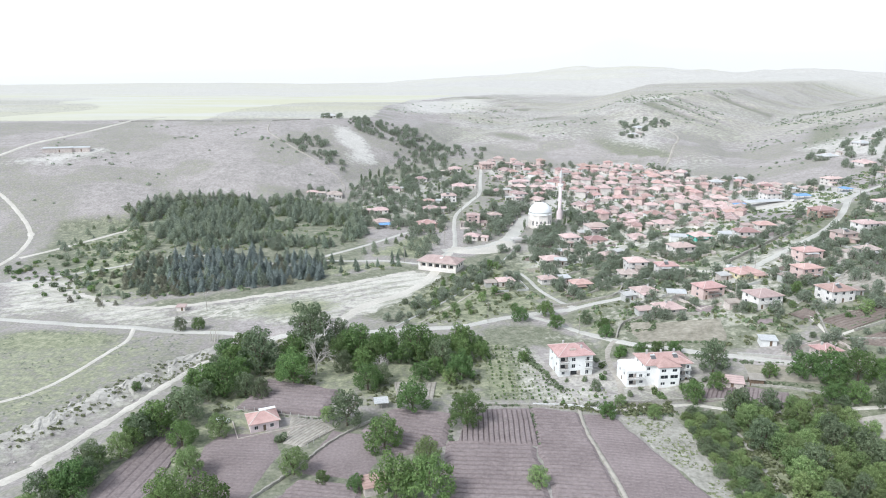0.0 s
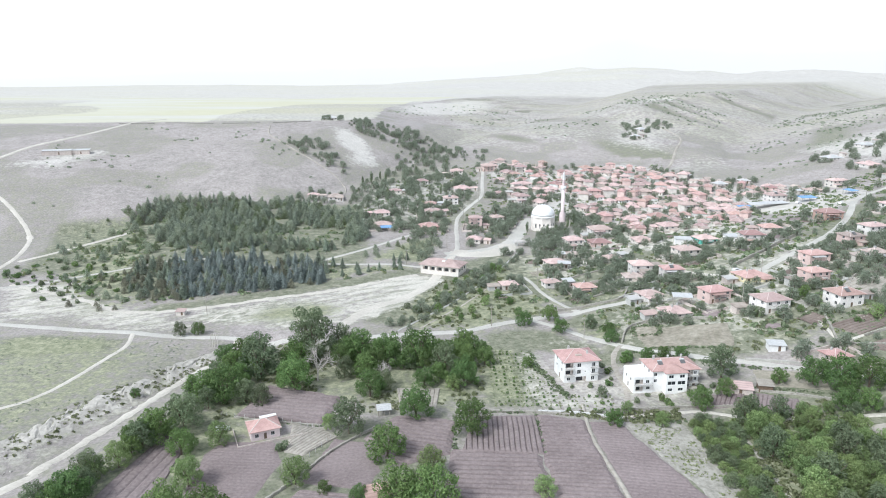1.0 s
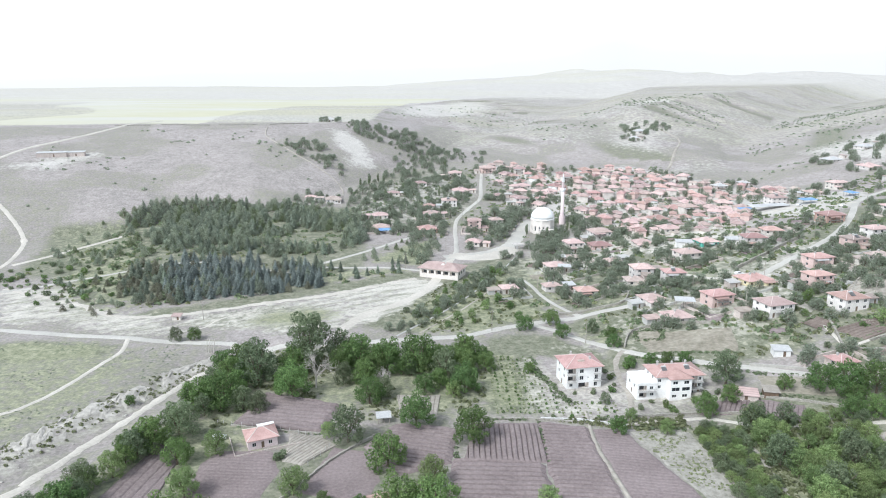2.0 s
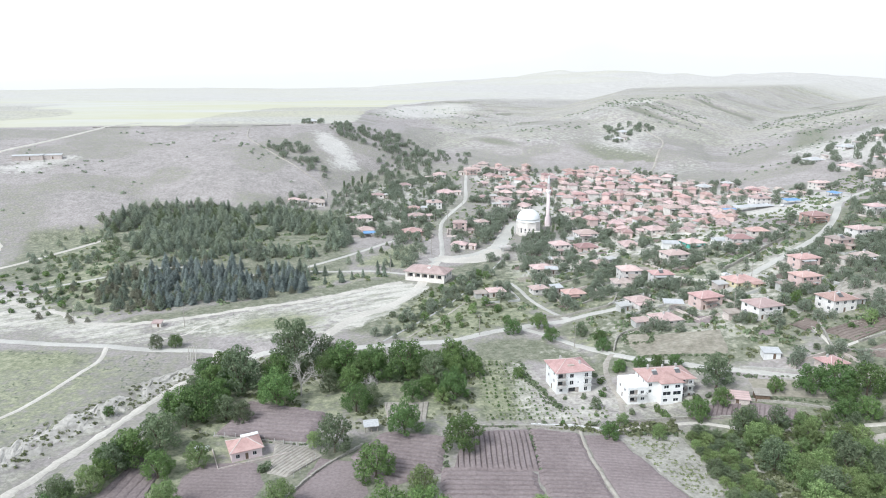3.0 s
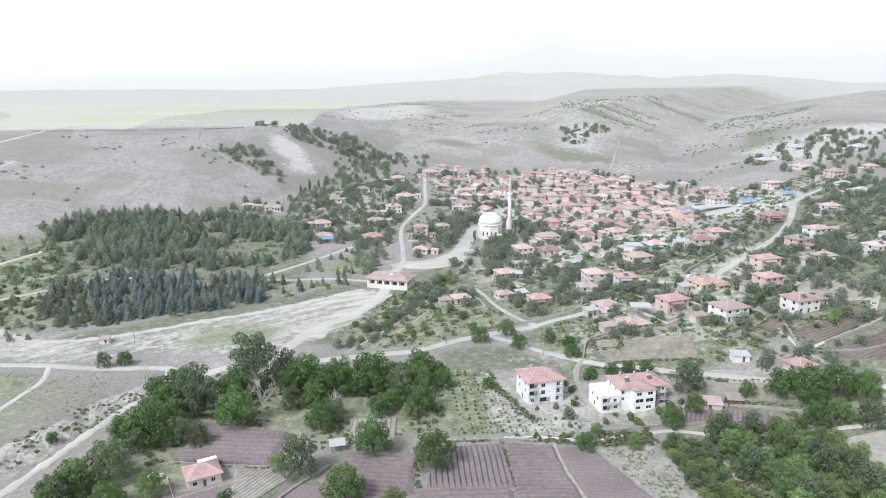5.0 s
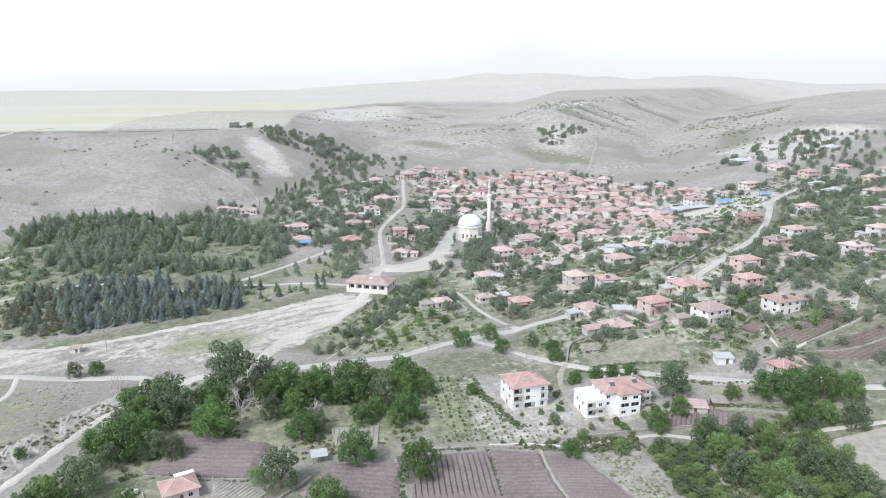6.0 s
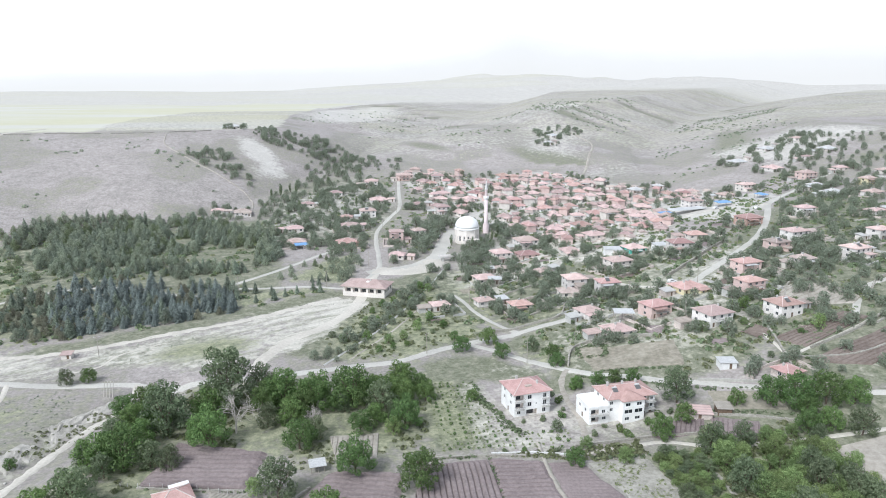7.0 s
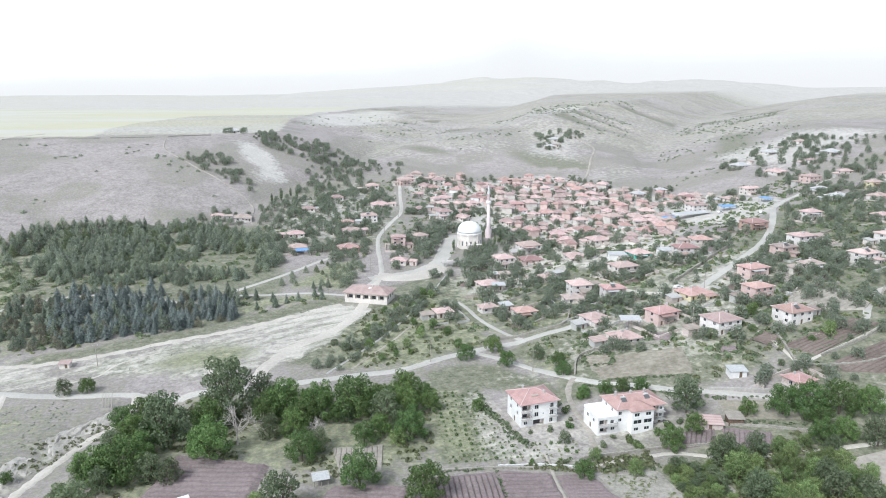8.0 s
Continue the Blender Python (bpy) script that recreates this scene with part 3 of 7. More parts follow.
def strip(name, pts, width, material, label, lift=0.08, category="road", ragged=0.25, seed=1):
    """A road or track: a strip that follows the ground, with uneven borders."""
    line = smooth_line(pts, 2.0)
    tangent = np.gradient(line, axis=0)
    tangent /= np.linalg.norm(tangent, axis=1)[:, None] + 1e-9
    side = np.stack([-tangent[:, 1], tangent[:, 0]], -1)
    rs = np.random.RandomState(seed)
    across = max(4, int(width / 1.5))
    verts, n = [], len(line)
    lw, rw = (width / 2 * (1 + ragged * (rs.rand(n) - 0.5)) for _ in range(2))
    for s in np.linspace(-1, 1, across + 1):
        q = line + side * (s * np.where(s < 0, lw, rw))[:, None]
        z = sheet_height(q[:, 0], q[:, 1]) + lift * (1.0 if abs(s) < 1 else -2.0)
        verts.append(np.column_stack([q, z]))
    verts = np.concatenate(verts)
    faces = [(a * n + i, a * n + i + 1, (a + 1) * n + i + 1, (a + 1) * n + i) for a in range(across) for i in range(n - 1)]
    faces = [fc[::-1] for fc in faces]
    return tagged(part_mesh(name, raw_mesh(name, verts, faces, True), material), label, category, kind="structure")


strip("road", [(-420, 300), (-260, 275), (-179, 261), (-164, 258), (-142, 254), (-123, 252), (-106, 248), (-83, 246), (-61, 244), (-40, 246), (-14, 250), (7, 253), (21, 260), (36, 266), (49, 270), (63, 273), (73, 274), (84, 277)], 5.2, PAVED, "pale dusty paved road across the valley", 0.1)
strip("dirt_road", [(-42, 250), (-40, 262), (-32, 278), (-21, 289), (-10, 306), (-3, 329), (5, 368)], 7.0, DIRT, "wide pale gravel road to the village square", 0.14)
strip("village_street", [(-10, 337), (5, 366), (7, 392), (7, 420), (9, 445), (18, 473), (27, 501), (30, 546), (34, 600)], 3.8, PAVED, "pale paved village street winding uphill", 0.16)
strip("village_square", [(0, 362), (18, 368), (30, 376), (40, 392), (47, 417), (56, 442)], 10.5, PAVED, "broad paved square leading to the mosque", 0.2)
strip("plaza", [(4, 366), (14, 362), (25, 364), (34, 372), (38, 382)], 14.0, DIRT, "wide dusty forecourt below the mosque", 0.26, ragged=0.5)
strip("valley_lane", [(-4, 337), (-28, 343), (-49, 344), (-66, 345), (-82, 337), (-111, 353), (-139, 353), (-158, 340), (-182, 322), (-208, 307), (-300, 290)], 3.6, PAVED, "narrow paved lane past the pine wood", 0.1)
strip("forest_lane", [(-20, 405), (-28, 396), (-46, 371), (-67, 349)], 4.0, PAVED, "narrow paved lane beside the pine wood", 0.12)
strip("farm_track", [(-330, 470), (-288, 439), (-259, 412), (-244, 393), (-232, 362), (-228, 339), (-226, 300)], 3.8, DIRT, "pale dirt farm track bending round the hill")
strip("farm_track", [(-225, 350), (-214, 368), (-202, 390), (-192, 412)], 5.0, DIRT, "pale dirt track below the hill")
strip("hill_road", [(-340, 480), (-329, 508), (-323, 542), (-305, 588), (-290, 643), (-280, 700)], 5.0, DIRT, "pale dirt road climbing to the plateau", 0.5)
strip("hill_path", [(-160, 640), (-153, 609), (-125, 575), (-103, 555), (-79, 530), (-74, 505)], 1.5, SOIL_PALE, "bare dirt path down the hillside", 0.4)
strip("lane", [(33, 265), (40, 260), (47, 253), (55, 244), (63, 234), (71, 226), (81, 220), (91, 214), (100, 210), (112, 203), (135, 192), (190, 175)], 4.2, PAVED, "pale paved lane below the lower houses", 0.12)
strip("driveway", [(63, 234), (59, 228), (57, 216), (57, 203), (55, 193)], 3.0, SOIL_PALE, "dirt lane between the two white houses", 0.14, ragged=0.5)
strip("terrace_path", [(132, 240), (132, 229), (131, 217), (130, 210)], 2.0, DIRT, "pale dirt path between garden terraces", 0.14, "path")
strip("terrace_path", [(128, 214), (141, 219), (154, 223), (170, 229)], 2.0, DIRT, "pale dirt path along a ploughed slope", 0.14, "path")
strip("upper_lane", [(168, 234), (178, 245), (189, 254), (203, 258), (240, 270)], 4.0, PAVED, "pale paved lane at the edge of the village", 0.14)
strip("lane", [(38, 322), (41, 312), (43, 301), (47, 289), (53, 277), (56, 272)], 3.0, PAVED, "narrow paved village lane")
strip("lane", [(108, 415), (105, 378), (109, 353), (121, 351), (145, 376), (175, 400)], 4.0, DIRT, "pale dirt lane between old houses")
strip("lane", [(97, 331), (104, 312), (112, 297), (122, 290), (139, 291)], 4.0, DIRT, "pale dirt lane between houses")
strip("hill_street", [(120, 274), (139, 291), (154, 302), (171, 316), (197, 339), (225, 376), (249, 412), (269, 431), (291, 445), (350, 480)], 5.2, PAVED, "pale paved street climbing the eastern slope", 0.16)
strip("hill_street", [(248, 410), (240, 425), (205, 415), (180, 405)], 7.0, DIRT, "dusty open yard road beside market sheds", 0.18)
strip("hill_track", [(150, 560), (185, 580), (215, 640), (238, 700), (232, 760), (250, 800)], 3.6, SOIL_PALE, "pale dirt road up to the hillside park", 0.5)
strip("stream_track", [(-150, 100), (-110, 151), (-106, 160), (-102, 172), (-97, 186), (-92, 202), (-87, 218), (-80, 232), (-78, 246)], 4.2, DIRT, "pale track beside the dry stream bed", 0.2, ragged=0.7)
strip("dirt_path", [(-170, 165), (-135, 189), (-127, 198), (-123, 210), (-120, 227), (-118, 239), (-121, 251)], 2.6, DIRT, "pale dirt path over the open waste ground", 0.1)
strip("gravel_bank", [(-205, 312), (-161, 290), (-140, 277), (-115, 276), (-77, 291), (-44, 307), (-14, 326)], 5.0, DIRT, "pale gravel bank below the pine wood", 0.1, "bank", 0.9)
strip("dry_ditch", [(-104, 258), (-96, 262), (-92, 272), (-80, 280)], 1.4, DIRT, "pale dry ditch across waste ground", 0.1, "ditch", 0.6)
strip("water_channel", [(-19, 253), (-4, 274), (11, 300), (27, 334), (40, 366)], 1.1, CONCRETE, "narrow concrete water channel through overgrown gardens", 0.3, "channel", 0.1)
strip("footpath", [(-10, 256), (6, 280), (20, 306)], 1.3, SOIL_PALE, "trodden footpath beside the gardens", 0.12, "path")
strip("field_track", [(41, 192), (40, 173), (42, 153), (43, 141), (45, 100)], 1.6, SOIL_PALE, "narrow trodden track between two fields", 0.34, "track")
strip("grove_path", [(80, 178), (81.5, 169), (81, 157), (80.5, 148), (80, 120)], 2.2, STONY, "stony trodden path through the overgrown grove", 0.1, "path", 0.5)
strip("grove_lane", [(47, 184), (64, 186), (76, 187), (86, 183), (106, 178), (121, 176), (160, 172)], 2.4, DIRT, "narrow dirt lane beside a low wall", 0.1, "track")


FIELDS = []


def field(poly, heading, spacing, rise, material, label, lift=0.12, wobble=0.12, seed=3):
    """A tilled field: beds with sunken furrows between them that run along the heading (degrees from +x), up to an uneven border."""
    c, s = math.cos(radians(heading)), math.sin(radians(heading))
    FIELDS.append(poly)
    pts = np.array(poly, float)
    u, v = pts @ [c, s], pts @ [-s, c]
    profile = np.array([0.0, 0.9, 1.0, 1.0, 1.0, 0.9]) if spacing else np.zeros(6)
    dv = (spacing or 3.0) / 6
    vs = np.arange(v.min() + 0.02, v.max(), dv)
    cols = max(4, int((u.max() - u.min()) / 1.6))
    rows_ = []
    for k, vk in enumerate(vs):
        cuts = [ua + (ub - ua) * (vk - va) / (vb - va) for ua, va, ub, vb in zip(u, v, np.roll(u, -1), np.roll(v, -1)) if (va > vk) != (vb > vk)]
        if len(cuts) < 2:
            continue
        a, b = min(cuts), max(cuts)
        a, b = a + 0.9 * (lattice_noise(a, vk, 2.5, seed) - 0.5), b + 0.9 * (lattice_noise(b, vk, 2.5, seed) - 0.5)
        us = np.linspace(a, b, cols)
        warp = wobble * 2 * (lattice_noise(us, us * 0 + vk - vk % max(spacing, 0.1), 9, seed) - 0.5)
        px, py = us * c - (vk + warp) * s, us * s + (vk + warp) * c
        taper = np.clip(np.minimum(us - a, b - us) / 0.8, 0, 1)
        pz = sheet_height(px, py) + lift * (0.2 + 0.8 * taper) + 1.35 * rise * profile[k % 6] * (0.75 + 0.5 * lattice_noise(px, py, 1.5, seed)) * taper + 0.1 * (lattice_noise(px, py, 4, seed + 4) - 0.5)
        rows_.append(np.stack([px, py, pz], -1))
    verts = np.concatenate(rows_)
    k = np.arange(len(verts)).reshape(len(rows_), cols)
    faces = np.stack([k[:-1, :-1], k[:-1, 1:], k[1:, 1:], k[1:, :-1]], -1).reshape(-1, 4)
    return tagged(part_mesh("ploughed_field", raw_mesh("ploughed_field", verts, faces), material), label, "field", kind="structure")


field([(8, 185), (25.5, 185), (25.5, 164), (4, 166)], 88, 1.45, 0.36, SOIL, "ploughed brown field with deep lengthwise furrows", seed=1)
field([(1, 165), (24.6, 163), (26, 120), (-2, 120)], -3, 2.0, 0.6, SOIL, "ploughed brown field with crosswise furrows", seed=2)
field([(26, 185), (39.6, 181.5), (39.6, 170), (42, 141), (43, 120), (26.4, 120), (25.2, 162)], -5, 1.7, 0.42, SOIL, "harrowed brown field with faint furrows", seed=3)
field([(41, 181), (49, 181), (66, 132), (70, 120), (44.5, 120), (42.5, 153), (41, 167)], -10, 1.3, 0.08, SOIL, "smooth bare brown field beside a trodden track", seed=4)
field([(-57, 204), (-32, 196), (-35, 180), (-62, 184)], -8, 2.1, 0.55, SOIL, "ploughed field among walnut trees", seed=5)
field([(-23, 172), (-16, 184), (3, 181), (1, 164), (-13, 158)], -14, 2.0, 0.55, SOIL, "small ploughed field among trees", seed=6)
field([(-31, 172), (-19, 169), (-17, 156), (-20, 148), (-36, 151)], 20, 1.3, 0.07, SOIL, "bare garden soil beside a stone wall", seed=7)
field([(-36, 148), (-20, 145), (-18, 125), (-46, 125)], -8, 1.5, 0.38, SOIL, "ploughed garden plot", seed=8)
field([(-64, 164), (-61, 170), (-47, 170), (-43, 161), (-48, 130), (-62, 130)], -4, 1.3, 0.1, SOIL, "bare yard soil near a small house", seed=9)
field([(-80, 125), (-84, 145), (-77, 178), (-70, 164), (-69, 141), (-68, 125)], 82, 2.6, 0.2, SOIL, "narrow ploughed strip beside trees", seed=10)
field([(-44, 180), (-35, 178), (-30, 173), (-38, 163), (-43, 165)], 55, 1.1, 0.2, SOIL_PALE, "vegetable plot with raised beds", seed=19)
field([(70, 245), (103, 239), (99, 222), (71, 229)], 0, 1.5, 0.12, GARDEN, "dry terraced garden plot below a house", seed=11)
field([(75, 196), (91, 195), (88, 188), (74, 189)], 60, 1.3, 0.22, SOIL, "small garden plot with rows", seed=12)
field([(92, 194), (104, 188), (101, 180.5), (91, 184.5)], 60, 1.3, 0.2, SOIL, "small pinkish tilled plot above the grove", seed=20)
field([(112, 172), (140, 173), (140, 150), (117, 156)], 0, 0, 0, SOIL_PALE, "bare pale lot beside the grove", seed=13)
field([(50.5, 180), (67, 180), (73, 141), (76, 120), (68, 120), (63, 141)], 0, 0, 0, STONY, "stony fallow strip beside a field", 0.1, seed=14)
field([(134, 228), (167, 238), (171, 231), (139, 219)], 16, 1.5, 0.25, SOIL_BROWN, "dark ploughed strip on the slope", seed=16)
field([(153, 255), (161, 266), (178, 262), (180, 246), (174, 242), (158, 247)], 20, 2.2, 0.3, SOIL_PALE, "terraced plot with rows of vines", seed=17)
field([(-16, 203), (-2, 203), (-3, 190), (-14, 190)], 86, 1.4, 0.2, SOIL_PALE, "small tilled plot between trees", seed=18)

# ---- buildings ----
def box(bm, x0, x1, y0, y1, z0, z1):
    v = [bm.verts.new(p) for p in ((x0, y0, z0), (x1, y0, z0), (x1, y1, z0), (x0, y1, z0), (x0, y0, z1), (x1, y0, z1), (x1, y1, z1), (x0, y1, z1))]
    for fc in ((3, 2, 1, 0), (4, 5, 6, 7), (0, 1, 5, 4), (1, 2, 6, 5), (2, 3, 7, 6), (3, 0, 4, 7)):
        bm.faces.new([v[i] for i in fc])


def boxes(*some):
    bm = bmesh.new()
    for b in some:
        box(bm, *b)
    return bm


def beam(bm, a, b, r, sides=4, r2=None):
    """A bar from a to b."""
    a, b = Vector(a), Vector(b)
    way = (b - a).normalized()
    side = way.cross((0, 0, 1) if abs(way.z) < 0.9 else (1, 0, 0)).normalized()
    up = side.cross(way)
    rings = []
    for p, rr in ((a, r), (b, r if r2 is None else r2)):
        rings.append([bm.verts.new(p + (side * math.cos(t) + up * math.sin(t)) * rr) for t in (math.tau * i / sides + math.pi / 4 for i in range(sides))])
    for i in range(sides):
        j = (i + 1) % sides
        bm.faces.new((rings[0][i], rings[0][j], rings[1][j], rings[1][i]))
    bm.faces.new(rings[0][::-1])
    bm.faces.new(rings[1])


def facade(bm, x0, y0, ux, uy, length, z0, z1, openings, reveal=0.18):
    """One wall face from a corner along (ux, uy), with real openings and their reveals. Outside lies to the right of the way."""
    nx_, ny_ = uy, -ux
    us = sorted({0.0, length, *(o[0] for o in openings), *(o[1] for o in openings)})
    vs = sorted({z0, z1, *(o[2] for o in openings), *(o[3] for o in openings)})

    def pt(u, v, back=0.0):
        return bm.verts.new((x0 + ux * u - nx_ * back, y0 + uy * u - ny_ * back, v))

    for a, b in zip(us, us[1:]):
        for c, d in zip(vs, vs[1:]):
            mu, mv = (a + b) / 2, (c + d) / 2
            if not any(o[0] < mu < o[1] and o[2] < mv < o[3] for o in openings):
                bm.faces.new((pt(a, c), pt(b, c), pt(b, d), pt(a, d)))
    for a, b, c, d in openings:
        for (p, q), (r, s) in (((a, c), (b, c)), ((b, c), (b, d)), ((b, d), (a, d)), ((a, d), (a, c))):
            bm.faces.new((pt(p, q), pt(r, s), pt(r, s, reveal), pt(p, q, reveal)))


ROOF_CAP = worn("pale_mortared_ridge_tiles", (0.5, 0.38, 0.35), (0.62, 0.5, 0.47), (0.7, 0.6, 0.57), 3.0, 0.4, 0.85, 0.2, 0.02)
WINDOW_MESHES = {}


def window_meshes(w, h):
    """Frame and pane of a window of that size, shared between all alike. The frame lies in the xz plane, outside towards -y."""
    key = (round(w, 2), round(h, 2))
    if key not in WINDOW_MESHES:
        t = 0.07
        bm = boxes((-w / 2, -w / 2 + t, -0.03, 0.03, 0, h), (w / 2 - t, w / 2, -0.03, 0.03, 0, h), (-w / 2 + t, w / 2 - t, -0.03, 0.03, 0, t),
                   (-w / 2 + t, w / 2 - t, -0.03, 0.03, h - t, h), (-t / 2, t / 2, -0.025, 0.025, t, h - t))
        frame_me = bpy.data.meshes.new("window")
        bm.to_mesh(frame_me)
        frame_me.materials.append(FRAME_WHITE)
        bm = boxes((-w / 2 + t, w / 2 - t, 0.0, 0.015, t, h - t))
        pane_me = bpy.data.meshes.new("pane")
        bm.to_mesh(pane_me)
        pane_me.materials.append(GLASS)
        WINDOW_MESHES[key] = frame_me, pane_me
    return WINDOW_MESHES[key]


def plain_window_mesh(w, h):
    """Frame and pane of a far window in one mesh."""
    key = (round(w, 2), round(h, 2), "plain")
    if key not in WINDOW_MESHES:
        bm = bmesh.new()
        box(bm, -w / 2 + 0.07, w / 2 - 0.07, 0.0, 0.015, 0.07, h - 0.07)
        for fc in bm.faces:
            fc.material_index = 1
        t = 0.07
        for b in ((-w / 2, -w / 2 + t, -0.03, 0.03, 0, h), (w / 2 - t, w / 2, -0.03, 0.03, 0, h), (-w / 2 + t, w / 2 - t, -0.03, 0.03, 0, t), (-w / 2 + t, w / 2 - t, -0.03, 0.03, h - t, h)):
            box(bm, *b)
        me = bpy.data.meshes.new("window")
        bm.to_mesh(me)
        me.materials.append(FRAME_WHITE)
        me.materials.append(GLASS)
        WINDOW_MESHES[key] = me
    return WINDOW_MESHES[key]


def add_window(home, x, y, z, turn, w, h):
    if home.get("category") == "old house":
        win = new("window", plain_window_mesh(w, h))
        win.parent = home
        win.matrix_local = pose(x, y, z, 0, 0, turn)
        return
    frame_me, pane_me = window_meshes(w, h)
    win = new("window", frame_me)
    win.parent = home
    win.matrix_local = pose(x, y, z, 0, 0, turn)
    glass = new("pane", pane_me)
    glass.parent = win


def hip_roof(w, d, over, pitch, z, ridge_share=1.0, thick=0.18, cx=0.0, cy=0.0):
    """A hipped roof with overhanging eaves and a fascia. ridge_share 0: gabled."""
    bm = bmesh.new()
    hw, hd = w / 2 + over, d / 2 + over
    rise = min(hw, hd) * math.tan(radians(pitch))
    back = min(hw, hd) * ridge_share * 0.98
    if hw >= hd:
        ends = [(-hw + back, 0), (hw - back, 0)]
    else:
        ends = [(0, -hd + back), (0, hd - back)]
    low = [bm.verts.new((cx + sx * hw, cy + sy * hd, z)) for sx, sy in ((-1, -1), (1, -1), (1, 1), (-1, 1))]
    up = [bm.verts.new((cx + sx * hw, cy + sy * hd, z + thick)) for sx, sy in ((-1, -1), (1, -1), (1, 1), (-1, 1))]
    top = [bm.verts.new((cx + a, cy + b, z + thick + rise)) for a, b in ends]
    bm.faces.new(low[::-1])
    for i in range(4):
        bm.faces.new((low[i], low[(i + 1) % 4], up[(i + 1) % 4], up[i]))
    if hw >= hd:
        sides = ((up[0], up[1], top[1], top[0]), (up[1], up[2], top[1]), (up[2], up[3], top[0], top[1]), (up[3], up[0], top[0]))
    else:
        sides = ((up[0], up[1], top[0]), (up[1], up[2], top[1], top[0]), (up[2], up[3], top[1]), (up[3], up[0], top[0], top[1]))
    for fc in sides:
        bm.faces.new(fc)
    hips = [(up[0].co.copy(), top[0].co.copy()), (up[1].co.copy(), top[1 if hw >= hd else 0].co.copy()), (up[2].co.copy(), top[1].co.copy()),
            (up[3].co.copy(), top[0 if hw >= hd else 1].co.copy()), (top[0].co.copy(), top[1].co.copy())]
    return bm, hips, rise + thick


def storey_openings(length, z, rs, width=1.25, tall=1.3, sill=0.95, pitch=3.0, door_at=None):
    """Windows evenly along one storey of a wall; a door where asked."""
    n = max(1, int((length - 1.0) / pitch))
    got = []
    for i in range(n):
        u = length * (i + 0.5) / n
        if door_at is not None and i == door_at % n:
            got.append((u - 0.5, u + 0.5, z + 0.05, z + 2.1, "door"))
        else:
            got.append((u - width / 2, u + width / 2, z + sill, z + sill + tall, "window"))
    return got


def walls_with_windows(home, w, d, z0, z1, wall, rows, cx=0.0, cy=0.0, name="wall", label=""):
    """Four walls round (cx, cy) with real openings; rows: side (front, right, back, left) to its openings."""
    bm = bmesh.new()
    hw, hd = w / 2, d / 2
    corner = {"front": (-hw, -hd, 1, 0, w), "right": (hw, -hd, 0, 1, d), "back": (hw, hd, -1, 0, w), "left": (-hw, hd, 0, -1, d)}
    for side, (x0, y0, ux, uy, length) in corner.items():
        holes = rows.get(side, [])
        facade(bm, cx + x0, cy + y0, ux, uy, length, z0, z1, [o[:4] for o in holes])
        for a, b, c, e, what in holes:
            mid = (a + b) / 2
            px, py = cx + x0 + ux * mid - uy * 0.12, cy + y0 + uy * mid + ux * 0.12
            turn = math.degrees(math.atan2(uy, ux))
            if what == "window":
                add_window(home, px, py, c, turn, b - a, e - c)
            elif what == "door":
                door = part("door", boxes((-(b - a) / 2, (b - a) / 2, 0, 0.06, 0, e - c), ((b - a) / 2 - 0.18, (b - a) / 2 - 0.1, -0.05, 0, 0.95, 1.1)), WOOD_DARK, home)
                door.matrix_local = pose(px, py, c, 0, 0, turn)
            else:
                g, h = (b - a) / 2, e - c
                gap = part("recess", boxes((-g - 0.1, g + 0.1, 1.1, 1.2, -0.1, h + 0.1), (-g - 0.1, -g, 0.06, 1.1, -0.1, h + 0.1), (g, g + 0.1, 0.06, 1.1, -0.1, h + 0.1),
                                           (-g, g, 0.06, 1.1, -0.1, 0), (-g, g, 0.06, 1.1, h, h + 0.1)), WALL_CREAM, home)
                gap.matrix_local = pose(px, py, c, 0, 0, turn)
                inner = part("inner_door", boxes((-g * 0.7, g * 0.5, 1.03, 1.097, 0, h * 0.85)), GLASS, gap)
    return part(name, bm, wall, home, label)


def chimney(roof_ob, x, y, z, tall=1.3):
    ob = part("chimney", boxes((x - 0.28, x + 0.28, y - 0.28, y + 0.28, z - 0.8, z + tall), (x - 0.36, x + 0.36, y - 0.36, y + 0.36, z + tall, z + tall + 0.12),
                               (x - 0.2, x + 0.2, y - 0.2, y + 0.2, z + tall + 0.12, z + tall + 0.35)), CONCRETE, roof_ob)
    return ob


def balcony(home, x0, x1, y, z, deep=1.3):
    slab = part("balcony", boxes((x0, x1, y - deep, y - 0.003, z - 0.16, z)), CONCRETE, home)
    bm = bmesh.new()
    box(bm, x0, x1, y - deep, y - deep + 0.05, z + 0.95, z + 1.02)
    box(bm, x0, x0 + 0.05, y - deep + 0.05, y - 0.003, z + 0.95, z + 1.02)
    box(bm, x1 - 0.05, x1, y - deep + 0.05, y - 0.003, z + 0.95, z + 1.02)
    n = max(3, int((x1 - x0) / 0.35))
    for i in range(n + 1):
        u = x0 + 0.02 + (x1 - x0 - 0.06) * i / n
        box(bm, u, u + 0.03, y - deep + 0.01, y - deep + 0.04, z, z + 0.95)
    part("railing", bm, METAL_DARK, slab)


